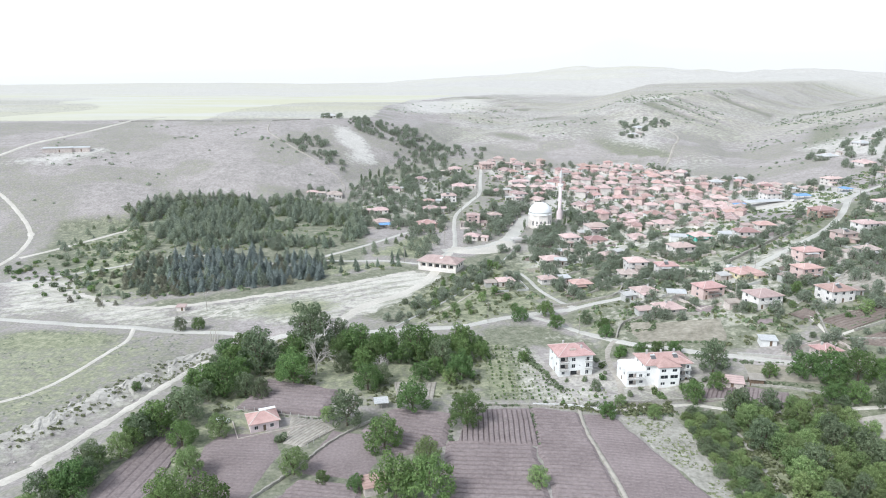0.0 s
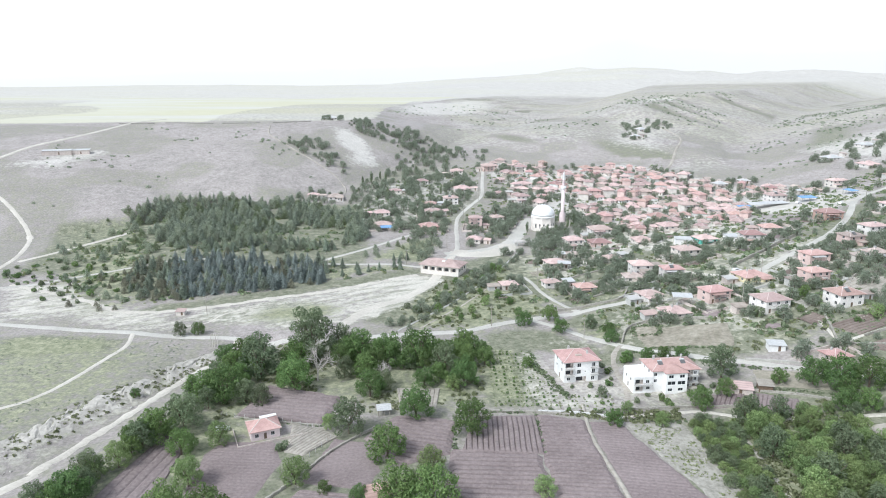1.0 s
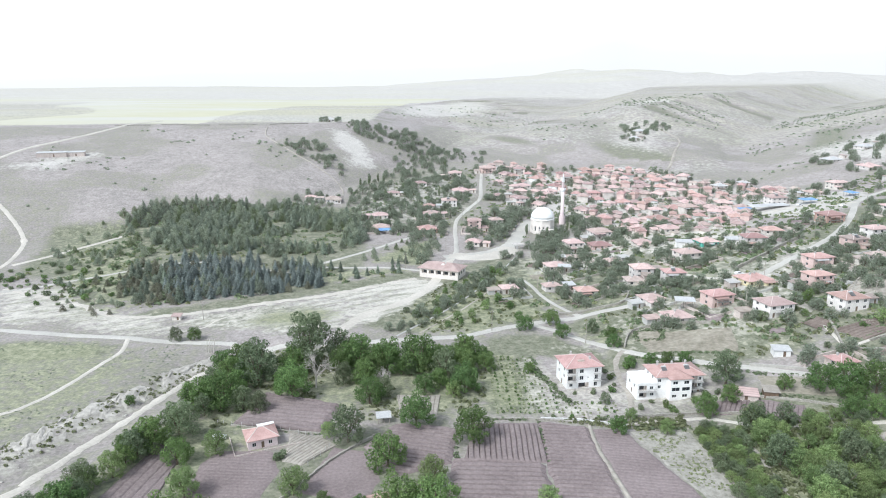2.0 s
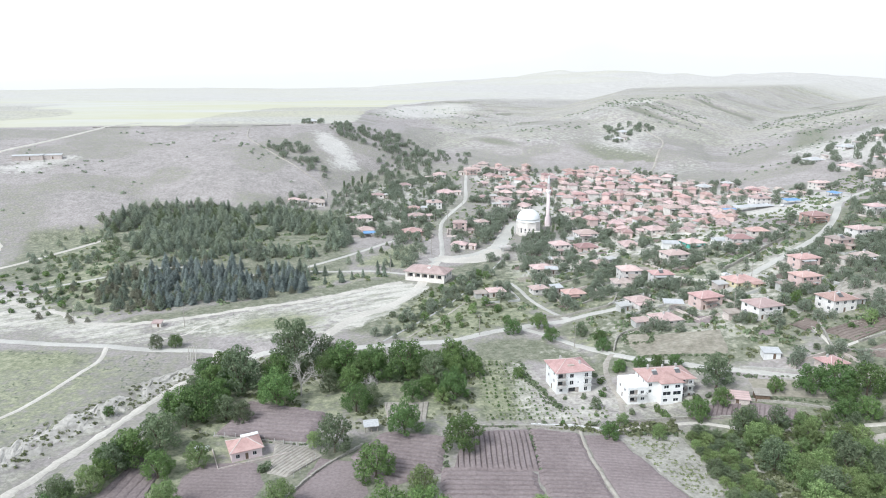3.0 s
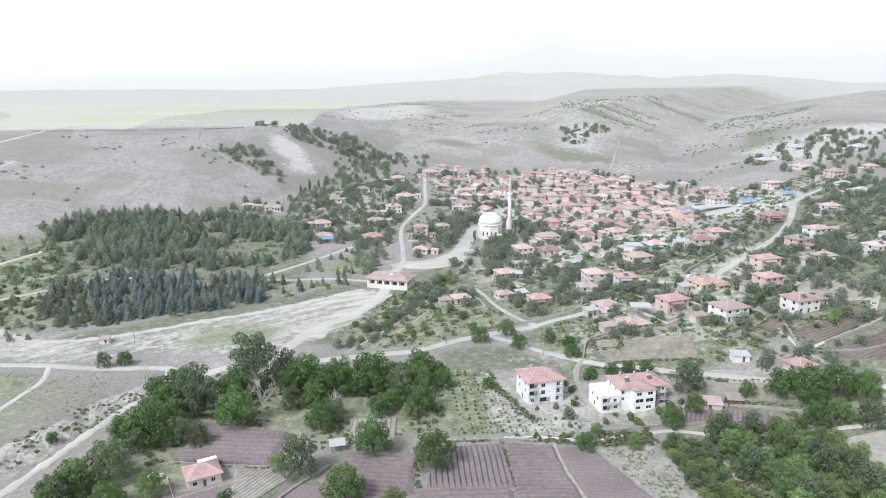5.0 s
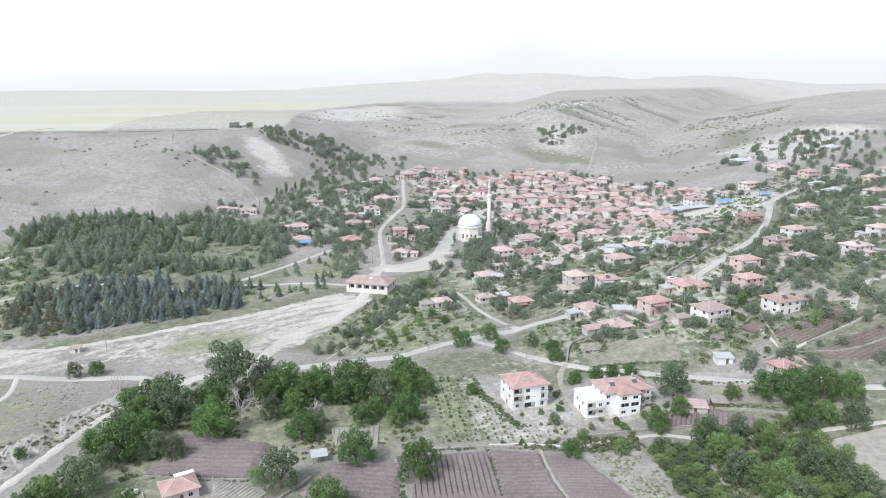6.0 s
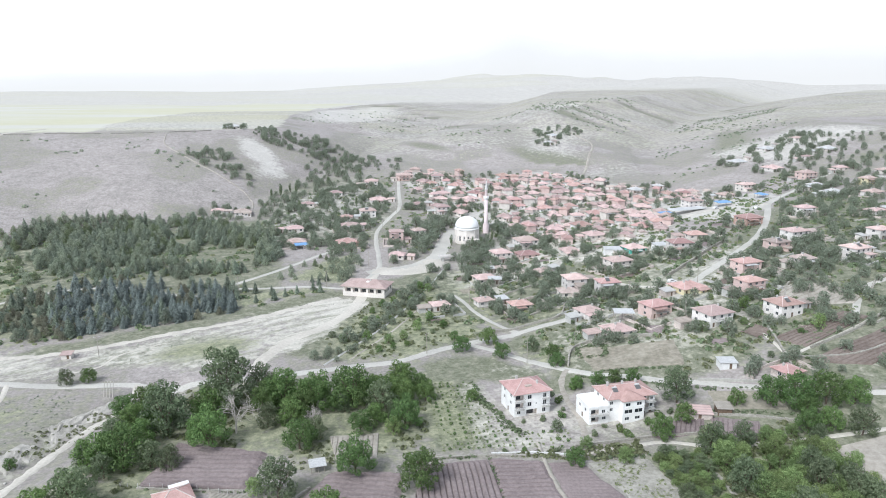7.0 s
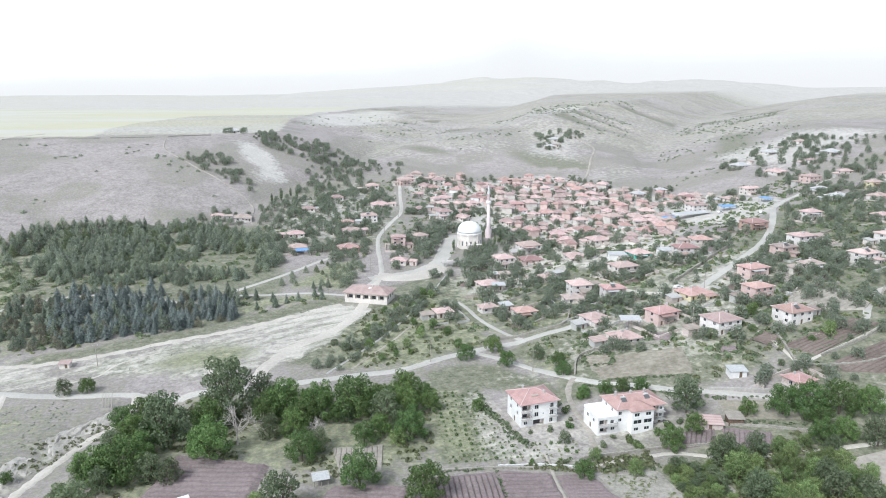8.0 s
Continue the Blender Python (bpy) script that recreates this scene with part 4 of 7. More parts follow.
def solar_heater(roof_ob, x, y, z):
    """A sloping collector with its water tank, on the roof."""
    bm = bmesh.new()
    v = [bm.verts.new(p) for p in ((x - 0.9, y - 0.9, z), (x + 0.9, y - 0.9, z), (x + 0.9, y + 0.6, z + 1.0), (x - 0.9, y + 0.6, z + 1.0))]
    w = [bm.verts.new(p.co + Vector((0, 0, 0.1))) for p in v]
    bm.faces.new(w), bm.faces.new(v[::-1])
    for i in range(4):
        bm.faces.new((v[i], v[(i + 1) % 4], w[(i + 1) % 4], w[i]))
    part("solar_panel", bm, METAL_DARK, roof_ob)
    bm = bmesh.new()
    beam(bm, (x - 0.8, y + 0.85, z + 1.25), (x + 0.8, y + 0.85, z + 1.25), 0.3, 10)
    box(bm, x - 0.7, x - 0.6, y + 0.5, y + 0.9, z - 0.6, z + 1.2)
    box(bm, x + 0.6, x + 0.7, y + 0.5, y + 0.9, z - 0.6, z + 1.2)
    part("water_tank", bm, TIN, roof_ob)


def house(w, d, storeys, wall, roofing, label, seed=0, pitch=22, gable=False, with_balcony=False, stacks=1, over=0.5, solar=False, back_windows=True, category="house"):
    """A village house with its front to -y, standing on z = 0."""
    rs = np.random.RandomState(seed)
    home = new("house")
    tagged(home, label, category)
    top = 2.65 * storeys + 0.3
    rows = {"front": [], "right": [], "left": [], "back": []}
    for k in range(storeys):
        z = 0.3 + 2.65 * k
        rows["front"] += storey_openings(w, z, rs, pitch=2.7 if category == "house" else 4.2, door_at=rs.randint(0, 5) if k == 0 else None)
        rows["right"] += storey_openings(d, z, rs, pitch=3.4 if category == "house" else 6.0)
        if category == "house":
            rows["left"] += storey_openings(d, z, rs, pitch=3.4)
        if back_windows:
            rows["back"] += storey_openings(w, z, rs, pitch=3.6)
    walls_with_windows(home, w, d, -2.5, top, wall, rows)
    part("plinth", boxes((-w / 2 - 0.06, w / 2 + 0.06, -d / 2 - 0.06, d / 2 + 0.06, -2.6, 0.3)), CONCRETE, home)
    bm, hips, rise = hip_roof(w, d, over, pitch, top, 0.0 if gable else 1.0)
    roof = part("roof", bm, roofing, home)
    bm = bmesh.new()
    for a, b in hips[:4] * (0 if gable else 1) + hips[4:]:
        if (b - a).length > 0.3:
            beam(bm, a, b, 0.13)
    if bm.verts:
        part("ridge_tiles", bm, ROOF_CAP, roof)
    else:
        bm.free()
    for _ in range(stacks):
        cx, cy = (rs.rand() - 0.5) * w * 0.5, (rs.rand() - 0.5) * d * 0.35
        z = top + rise * (1 - abs(cy) / (d / 2 + over)) - 0.3
        chimney(roof, cx, cy, z, 0.9)
    if solar:
        solar_heater(roof, -w * 0.1, -d * 0.28, top + rise * 0.45)
    if seed % 3 == 1 and w > 8:
        # a low wing in front, under a roof of its own
        cx, ww = (w * 0.26 if seed % 2 else -w * 0.26), w * 0.44
        tall = top - 0.35 if storeys == 1 else 0.3 + 2.65
        walls_with_windows(home, ww, 2.6, -2.5, tall, wall, {"front": [(ww * 0.2, ww * 0.2 + 1.1, 1.2, 2.3, "window"), (ww * 0.62, ww * 0.62 + 0.9, 0.35, 2.3, "door")]}, cx, -d / 2 - 1.303, "wing")
        bm, _, _ = hip_roof(ww, 2.6, 0.4, pitch - 6, tall + 0.003, cx=cx, cy=-d / 2 - 1.5)
        part("wing_roof", bm, roofing, home)
    elif seed % 3 == 0 and w > 8:
        # a veranda on posts along part of the front
        x0, x1 = -w * 0.46, w * 0.12
        deck = part("veranda", boxes((x0, x1, -d / 2 - 2.4, -d / 2 - 0.003, top - 0.55, top - 0.42)), TIN if seed % 2 else roofing, home)
        for u in (x0 + 0.15, (x0 + x1) / 2, x1 - 0.15):
            part("post", boxes((u - 0.07, u + 0.07, -d / 2 - 2.3, -d / 2 - 2.16, -1.0, top - 0.55)), WOOD_GREY, deck)
    if with_balcony and storeys > 1:
        balcony(home, -w * 0.3, w * 0.3, -d / 2, 0.3 + 2.65)
    return home


def footing(x, y, w, d, yaw):
    """Where a building stands: just under the middle height of its corners."""
    c, s = math.cos(radians(yaw)), math.sin(radians(yaw))
    zs = [on_ground(x + c * a - s * b, y + s * a + c * b) for a in (-w / 2, w / 2) for b in (-d / 2, d / 2)]
    return 0.5 * min(zs) + 0.5 * sum(zs) / 4


PAINTS = {"w": (WALL_PALE, "off-white"), "c": (WALL_CREAM, "cream"), "p": (WALL_PINK, "salmon pink"), "y": (WALL_YELLOW, "pale yellow"),
          "g": (WALL_GREEN, "mint green"), "b": (WALL_BLUE, "pale blue"), "s": (WALL_STONE, "rough stone"), "r": (WALL_BRICK, "bare brick")}
TILES = {"r": (ROOF_RED, "faded red tiled roof"), "p": (ROOF_PINK, "sun-bleached pinkish tiled roof"), "b": (ROOF_BROWN, "old brown tiled roof"), "t": (TIN, "pale sheet metal roof")}
COUNT = {1: "one-storey", 2: "two-storey", 3: "three-storey"}


def shed(x, y, w, d, h, yaw, wall, roofing, label, posts=False):
    """A lean-to or farm shed with a single-pitch roof."""
    home = tagged(new("shed"), label, "shed")
    if posts:
        for sx in (-1, 0, 1):
            for sy in (-1, 1):
                part("post", boxes((sx * (w / 2 - 0.15) - 0.08, sx * (w / 2 - 0.15) + 0.08, sy * (d / 2 - 0.15) - 0.08, sy * (d / 2 - 0.15) + 0.08, -1, h - 0.1 + 0.1 * sy)), WOOD_GREY, home)
    else:
        walls_with_windows(home, w, d, -1.5, h - 0.15, wall, {"front": [(w * 0.55, w * 0.55 + 0.9, 0.05, min(2.0, h - 0.4), "door")]})
    bm = bmesh.new()
    v = [bm.verts.new((sx * (w / 2 + 0.35), sy * (d / 2 + 0.35), h + 0.25 * sy)) for sx, sy in ((-1, -1), (1, -1), (1, 1), (-1, 1))]
    u = [bm.verts.new(p.co + Vector((0, 0, 0.12))) for p in v]
    bm.faces.new(u), bm.faces.new(v[::-1])
    for i in range(4):
        bm.faces.new((v[i], v[(i + 1) % 4], u[(i + 1) % 4], u[i]))
    part("roof", bm, roofing, home)
    home.matrix_basis = pose(x, y, footing(x, y, w, d, yaw), 0, 0, yaw)
    FOOTPRINTS.append((x, y, w * 0.7))


def settle(rows, where, seed):
    """Houses one by one: x, y, width, storeys, yaw, and a letter each for wall and roof."""
    for k, (x, y, w, storeys, yaw, looks) in enumerate(rows):
        wall, paint = PAINTS[looks[0]]
        roofing, cover_text = TILES[looks[1]]
        w = w * 0.85
        yaw = 8 - 0.5 * yaw if x > 20 else yaw
        d = w * (0.72 + 0.2 * ((seed * 7 + k * 13) % 10) / 10)
        ob = house(w, d, storeys, wall, roofing, f"{COUNT[storeys]} {paint} house with {cover_text} {where}", seed * 100 + k, 20 + (k * 5) % 6,
                   with_balcony=k % 2 == 0, stacks=1 + k % 2, solar=k % 4 == 1 and storeys > 1, back_windows=True)
        ob.matrix_basis = pose(x, y, footing(x, y, w, d, yaw) - 0.15, 0, 0, yaw) @ Matrix.Diagonal((1, 1, 0.87, 1))
        FOOTPRINTS.append((x, y, w * 0.75))
        HOMES.append((x, y, w))
        if k % 3 != 2:
            annex(x, y, w, d, yaw, seed * 100 + k)
        if k % 3 != 1 and y < 460:
            yard_wall(x, y, w, d, yaw, seed * 100 + k)


def annex(x, y, w, d, yaw, seed):
    """A low outbuilding beside or behind a house."""
    rs = np.random.RandomState(seed)
    c, s = math.cos(radians(yaw)), math.sin(radians(yaw))
    side = rs.choice([-1, 1])
    aw, ad = rs.uniform(3.5, 6), rs.uniform(3, 4.5)
    u, v = side * (w / 2 + aw / 2 + rs.uniform(0.6, 2)), rs.uniform(-0.3, 0.5) * d
    roofing, text = ((ROOF_BROWN, "old brown tiled"), (TIN, "pale metal"), (ROOF_PINK, "faded tiled"), (CONCRETE, "flat concrete"))[rs.randint(0, 4)]
    shed(x + c * u - s * v, y + s * u + c * v, aw, ad, rs.uniform(2.3, 2.9), yaw, (WALL_STONE, WALL_CREAM, CONCRETE)[rs.randint(0, 3)], roofing, f"low outbuilding with {text} roof beside a house")


def yard_wall(x, y, w, d, yaw, seed):
    """Low walls round the yard of a house, open at the gate."""
    rs = np.random.RandomState(seed + 5)
    c, s = math.cos(radians(yaw)), math.sin(radians(yaw))
    l, r, f, b = -w / 2 - rs.uniform(3, 7), w / 2 + rs.uniform(3, 7), -d / 2 - rs.uniform(4, 8), d / 2 + rs.uniform(2, 4)
    bm = bmesh.new()
    corners = [(l * 0.2, f), (l, f), (l, b), (r, b), (r, f), (r * 0.3, f)]
    for (ax, ay), (bx, by) in zip(corners, corners[1:]):
        n = max(2, int(math.hypot(bx - ax, by - ay) / 2.5))
        for i in range(n):
            p, q = ((ax + (bx - ax) * t, ay + (by - ay) * t) for t in (i / n, (i + 1) / n))
            (px, py), (qx, qy) = ((x + c * u - s * v, y + s * u + c * v) for u, v in (p, q))
            if not (off_streets(px, py) and off_streets(qx, qy)):
                continue
            z0, z1, h = on_ground(px, py), on_ground(qx, qy), 0.95 + 0.15 * rs.rand()
            way = Vector((qx - px, qy - py, 0)).normalized()
            side = Vector((-way.y, way.x, 0)) * 0.14
            v8 = [bm.verts.new(Vector(k) + o) for k in ((px, py, z0 - 0.4), (qx, qy, z1 - 0.4), (qx, qy, z1 + h), (px, py, z0 + h)) for o in (side, -side)]
            for fc in ((0, 2, 4, 6), (7, 5, 3, 1), (6, 4, 5, 7), (0, 1, 3, 2), (0, 6, 7, 1), (2, 3, 5, 4)):
                bm.faces.new([v8[i] for i in fc])
    bmesh.ops.recalc_face_normals(bm, faces=bm.faces[:])
    tagged(part("yard_wall", bm, (WALL_STONE, CONCRETE, WALL_STONE)[seed % 3]), "low grey yard wall round a village house", "wall", kind="structure")


LANES = [[(-10, 337), (5, 366), (7, 392), (7, 420), (9, 445), (18, 473), (27, 501), (30, 546), (34, 600)], [(120, 274), (139, 291), (154, 302), (171, 316), (197, 339), (225, 376), (249, 412), (269, 431), (291, 445)],
         [(0, 362), (18, 366), (30, 372), (40, 388), (47, 417), (56, 442)], [(38, 322), (43, 301), (47, 289), (56, 272)], [(-14, 250), (7, 253), (21, 260), (36, 266), (49, 270), (84, 277)], [(33, 265), (47, 253), (63, 234)],
         [(97, 331), (104, 312), (112, 297), (122, 290), (139, 291)], [(17, 252), (50, 239), (63, 232), (81, 220), (100, 210), (112, 203), (135, 192), (190, 175)], [(108, 415), (105, 378), (109, 353), (121, 351), (145, 376), (175, 400)]]


LANE_PIECES = np.array([(*a, *b) for s in LANES for a, b in zip(s, s[1:])], float)


def off_streets(x, y):
    ax, ay, bx, by = LANE_PIECES.T
    dx, dy = bx - ax, by - ay
    s = np.minimum(np.maximum(((x - ax) * dx + (y - ay) * dy) / (dx * dx + dy * dy), 0), 1)
    return np.hypot(x - ax - s * dx, y - ay - s * dy).min() > 3.6


FOOTPRINTS, HOMES = [], []
settle([(29, 305, 8.5, 1, -8, "cp"), (49, 308, 8.6, 1, -14, "wp"), (63, 299, 10.2, 1, -6, "wr"), (85, 301, 9.5, 1, 12, "cb"), (91, 311, 10.5, 2, 8, "wp"), (101, 297, 10.5, 2, 10, "wr"),
        (85, 276, 10.2, 1, -22, "wp"), (88, 253, 11.0, 1, -12, "cp"), (107, 263, 11.8, 2, -18, "pr"), (129, 281, 14, 1, -16, "yr"), (121.5, 247, 12.5, 2, -14, "wp"),
        (160, 290, 12, 2, -10, "pr"), (149, 269, 11, 2, -12, "pr"), (147, 244, 12, 2, -10, "wr"), (124, 206, 8.2, 1, -14, "sr")], "among garden trees", 1)
settle([(117, 325, 13, 2, -12, "cp"), (135, 349, 11.5, 1, -8, "gp"), (153, 336, 12.5, 2, 16, "wr"), (170, 353, 11, 1, 18, "cr"), (206, 364, 13, 2, -6, "rr"), (187, 310, 10, 2, -14, "pb"),
        (204, 322, 12, 2, -10, "wp"), (185, 288, 9.6, 1, -16, "wb"), (72, 377, 11, 2, -10, "cp"), (87, 378, 13, 1, -4, "pr"), (92, 401, 14, 2, -4, "wp"), (56, 341, 11.2, 1, -12, "cp"),
        (68, 355, 8, 1, 20, "cb"), (84, 338, 8.6, 1, -30, "wp"), (107, 366, 10.5, 1, 6, "cp"), (130, 392, 12.5, 1, -10, "cp")], "on eastern slope", 2)
settle([(19, 421, 9.5, 3, -4, "pp"), (17, 387, 9.4, 1, -16, "cp"), (-10, 419, 13, 1, 14, "rr"), (-8, 454, 12.6, 1, 8, "wp"), (-10, 473, 9, 1, -6, "cr"), (4, 479, 11.5, 2, 8, "wp"),
        (10, 567, 12, 2, -4, "cp"), (13, 516, 13.5, 1, 6, "wp"), (33, 430, 8.6, 2, -14, "cp"), (40, 500, 9, 1, 4, "cp"), (55, 483, 11, 2, -4, "wp"), (71, 491, 9.5, 1, 8, "cr"),
        (38, 587, 14.5, 2, 0, "pp"), (64, 596, 12, 1, 6, "cp"), (-18, 540, 11, 1, 10, "wp")], "in western quarter", 3)
settle([(62, 532, 11.5, 1, -6, "cp"), (-42, 450, 11.4, 1, 12, "cp"), (-39, 423, 11.6, 1, 6, "wp"), (-79, 492, 12.5, 1, 10, "wb"), (-37, 510, 10.3, 1, 8, "cp"), (-96, 497, 9, 1, 4, "cp"),
        (272, 476, 11.5, 2, -10, "cp"), (290, 410, 13, 1, -12, "wt"), (302, 392, 12, 1, -20, "wp"), (206, 284, 11, 2, -18, "wp"), (314, 470, 12.5, 2, -8, "pp"), (240, 366, 11.2, 2, -8, "wp"),
        (249, 461, 11.5, 1, -6, "cp"), (214, 441, 12.5, 2, -2, "wp"), (322, 421, 10.3, 2, -14, "yp")], "along upper lanes", 4)
settle([(232, 302, 10, 2, -16, "wp"), (213, 528, 11, 1, -6, "st"), (235, 537, 9.5, 1, 14, "st"), (314, 558, 16, 1, -8, "wt"), (352, 578, 15, 1, -10, "wt"), (384, 584, 12, 1, -4, "wp"),
        (348, 518, 8.2, 1, 8, "wp"), (372, 528, 14, 1, -10, "ct"), (316, 513, 14, 1, -6, "wp"), (340, 470, 10, 1, 4, "cp"), (300, 440, 11, 1, -6, "ct"), (350, 440, 11, 1, -10, "cp"),
        (265, 345, 10, 1, -16, "wp"), (-112, 697, 12, 1, 6, "wt"), (205, 725, 11, 1, -8, "wt"), (190, 690, 10, 1, -8, "wt")], "high on slope", 5)

# the dense old quarter: a few kinds of house, over and over, crowded along its lanes
KINDS = [house(10, 8.5, 1, WALL_CREAM, ROOF_PINK, "low cream house with faded tiled roof in the crowded quarter", 61, over=0.9, back_windows=False, category="old house"),
         house(9, 8, 1, WALL_STONE, ROOF_PINK, "low stone house with sun-bleached tiled roof in the old quarter", 62, over=0.8, back_windows=False, category="old house"),
         house(10.5, 8.5, 2, WALL_CREAM, ROOF_PINK, "two-storey cream house with pinkish tiled roof in the old quarter", 63, over=0.8, with_balcony=True, back_windows=False, category="old house"),
         house(10, 9, 1, WALL_WHITE, ROOF_RED, "low white house with red tiled roof in the old quarter", 64, over=0.9, back_windows=False, category="old house"),
         house(11, 8, 2, WALL_PINK, ROOF_RED, "two-storey pink house with red tiled roof in the old quarter", 65, over=0.8, back_windows=False, category="old house"),
         house(8, 7, 1, WALL_CREAM, ROOF_BROWN, "small cream house with old brown tiled roof", 66, gable=True, back_windows=False, category="old house")]
rs = np.random.RandomState(77)
spots = []
for core in ([(88, 575), (162, 601), (196, 545), (190, 480), (145, 420), (113, 425), (95, 440), (88, 504)], [(38, 625), (88, 603), (86, 504), (66, 470), (48, 500), (42, 562)],
             [(140, 600), (200, 560), (260, 500), (240, 480), (196, 470), (190, 540)], [(98, 425), (145, 420), (185, 470), (200, 440), (170, 380), (140, 372), (112, 388)]):
    xs, ys = [p[0] for p in core], [p[1] for p in core]
    for gy_ in np.arange(min(ys), max(ys), 8.6):
        for gx_ in np.arange(min(xs), max(xs), 9.0):
            x, y = gx_ + rs.uniform(-2.2, 2.2) + (gy_ % 2) * 4, gy_ + rs.uniform(-2.2, 2.2)
            if inside(np.array([x]), np.array([y]), core)[0] and all(math.hypot(x - a, y - b) > r + 3.7 for a, b, r in FOOTPRINTS) and math.hypot(x - 64, y - 424) > 24:
                spots.append((x, y))
                FOOTPRINTS.append((x, y, 4.0))
used_kind = set()
for x, y in spots:
    k = rs.choice([0, 1, 1, 2, 3, 4, 5, 5])
    s_ = rs.uniform(0.68, 1.02)
    yaw = rs.choice([-25, -8, 6, 40, 70, 95]) + rs.uniform(-12, 12)
    m = pose(x, y, footing(x, y, 10, 8, yaw) - 0.1, 0, 0, yaw) @ Matrix.Diagonal((s_, s_ * rs.uniform(0.85, 1.1), s_, 1))
    if k in used_kind:
        tagged(copy_thing(KINDS[k], m), group="houses of the old quarter")
    else:
        used_kind.add(k)
        tagged(KINDS[k], group="houses of the old quarter").matrix_basis = m


def white_house_with_garage():
    """The free-standing white three-storey house: balconies at its corners, a garage below."""
    home = tagged(new("house"), "white three-storey house with red hipped roof beside bare garden", "house")
    w, d, top = 12.4, 10.5, 8.3
    rows = {"front": [(4.2, 8.0, 0.1, 2.2, "gap"), (1.0, 2.2, 0.9, 2.1, "window"), (9.8, 11.0, 0.5, 2.1, "window"),
                      (0.4, 3.2, 3.05, 5.1, "gap"), (4.6, 6.0, 3.3, 4.9, "window"), (7.4, 7.9, 3.8, 4.4, "window"), (10.0, 11.2, 3.2, 5.0, "window"),
                      (0.4, 3.2, 5.85, 7.8, "gap"), (4.6, 6.0, 6.0, 7.5, "window"), (10.0, 11.2, 5.9, 7.5, "window")],
            "left": [(2, 3.2, 3.5, 4.8, "window"), (7, 8.2, 3.5, 4.8, "window"), (2, 3.2, 6.2, 7.5, "window"), (7, 8.2, 6.2, 7.5, "window"), (5, 6, 0.1, 2.1, "door")],
            "right": [(3, 4.2, 3.5, 4.8, "window"), (7, 8.2, 6.2, 7.5, "window"), (3, 4.2, 6.2, 7.5, "window")],
            "back": [(3, 4.2, 3.5, 4.8, "window"), (8, 9.2, 3.5, 4.8, "window"), (3, 4.2, 6.2, 7.5, "window"), (8, 9.2, 6.2, 7.5, "window")]}
    walls_with_windows(home, w, d, -2.5, top, WALL_WHITE, rows)
    bm, hips, rise = hip_roof(w, d, 0.7, 24, top)
    roof = part("roof", bm, ROOF_RED, home)
    bm = bmesh.new()
    for a, b in hips:
        if (b - a).length > 0.3:
            beam(bm, a, b, 0.14)
    part("ridge_tiles", bm, ROOF_CAP, roof)
    chimney(roof, -2.2, 2.5, top + 1.6, 1.2), chimney(roof, 2.8, -2.4, top + 1.4, 1.2)
    dormer = part("dormer", boxes((-1.7, 0.6, -3.4, -1.0, top + 0.6, top + 1.75)), ROOF_BROWN, roof)
    for z in (2.95, 5.75):
        balcony(home, -6.15, -2.9, -d / 2, z, 1.2)
    for z in (2.95, 5.75):
        balcony(home, 3.3, 6.15, -d / 2, z, 1.0)
    home.matrix_basis = pose(42.8, 212.5, footing(42.8, 212.5, w, d, 10) - 0.1, 0, 0, 10) @ Matrix.Diagonal((0.93, 0.93, 0.87, 1))
    FOOTPRINTS.append((42.8, 212.5, 9))


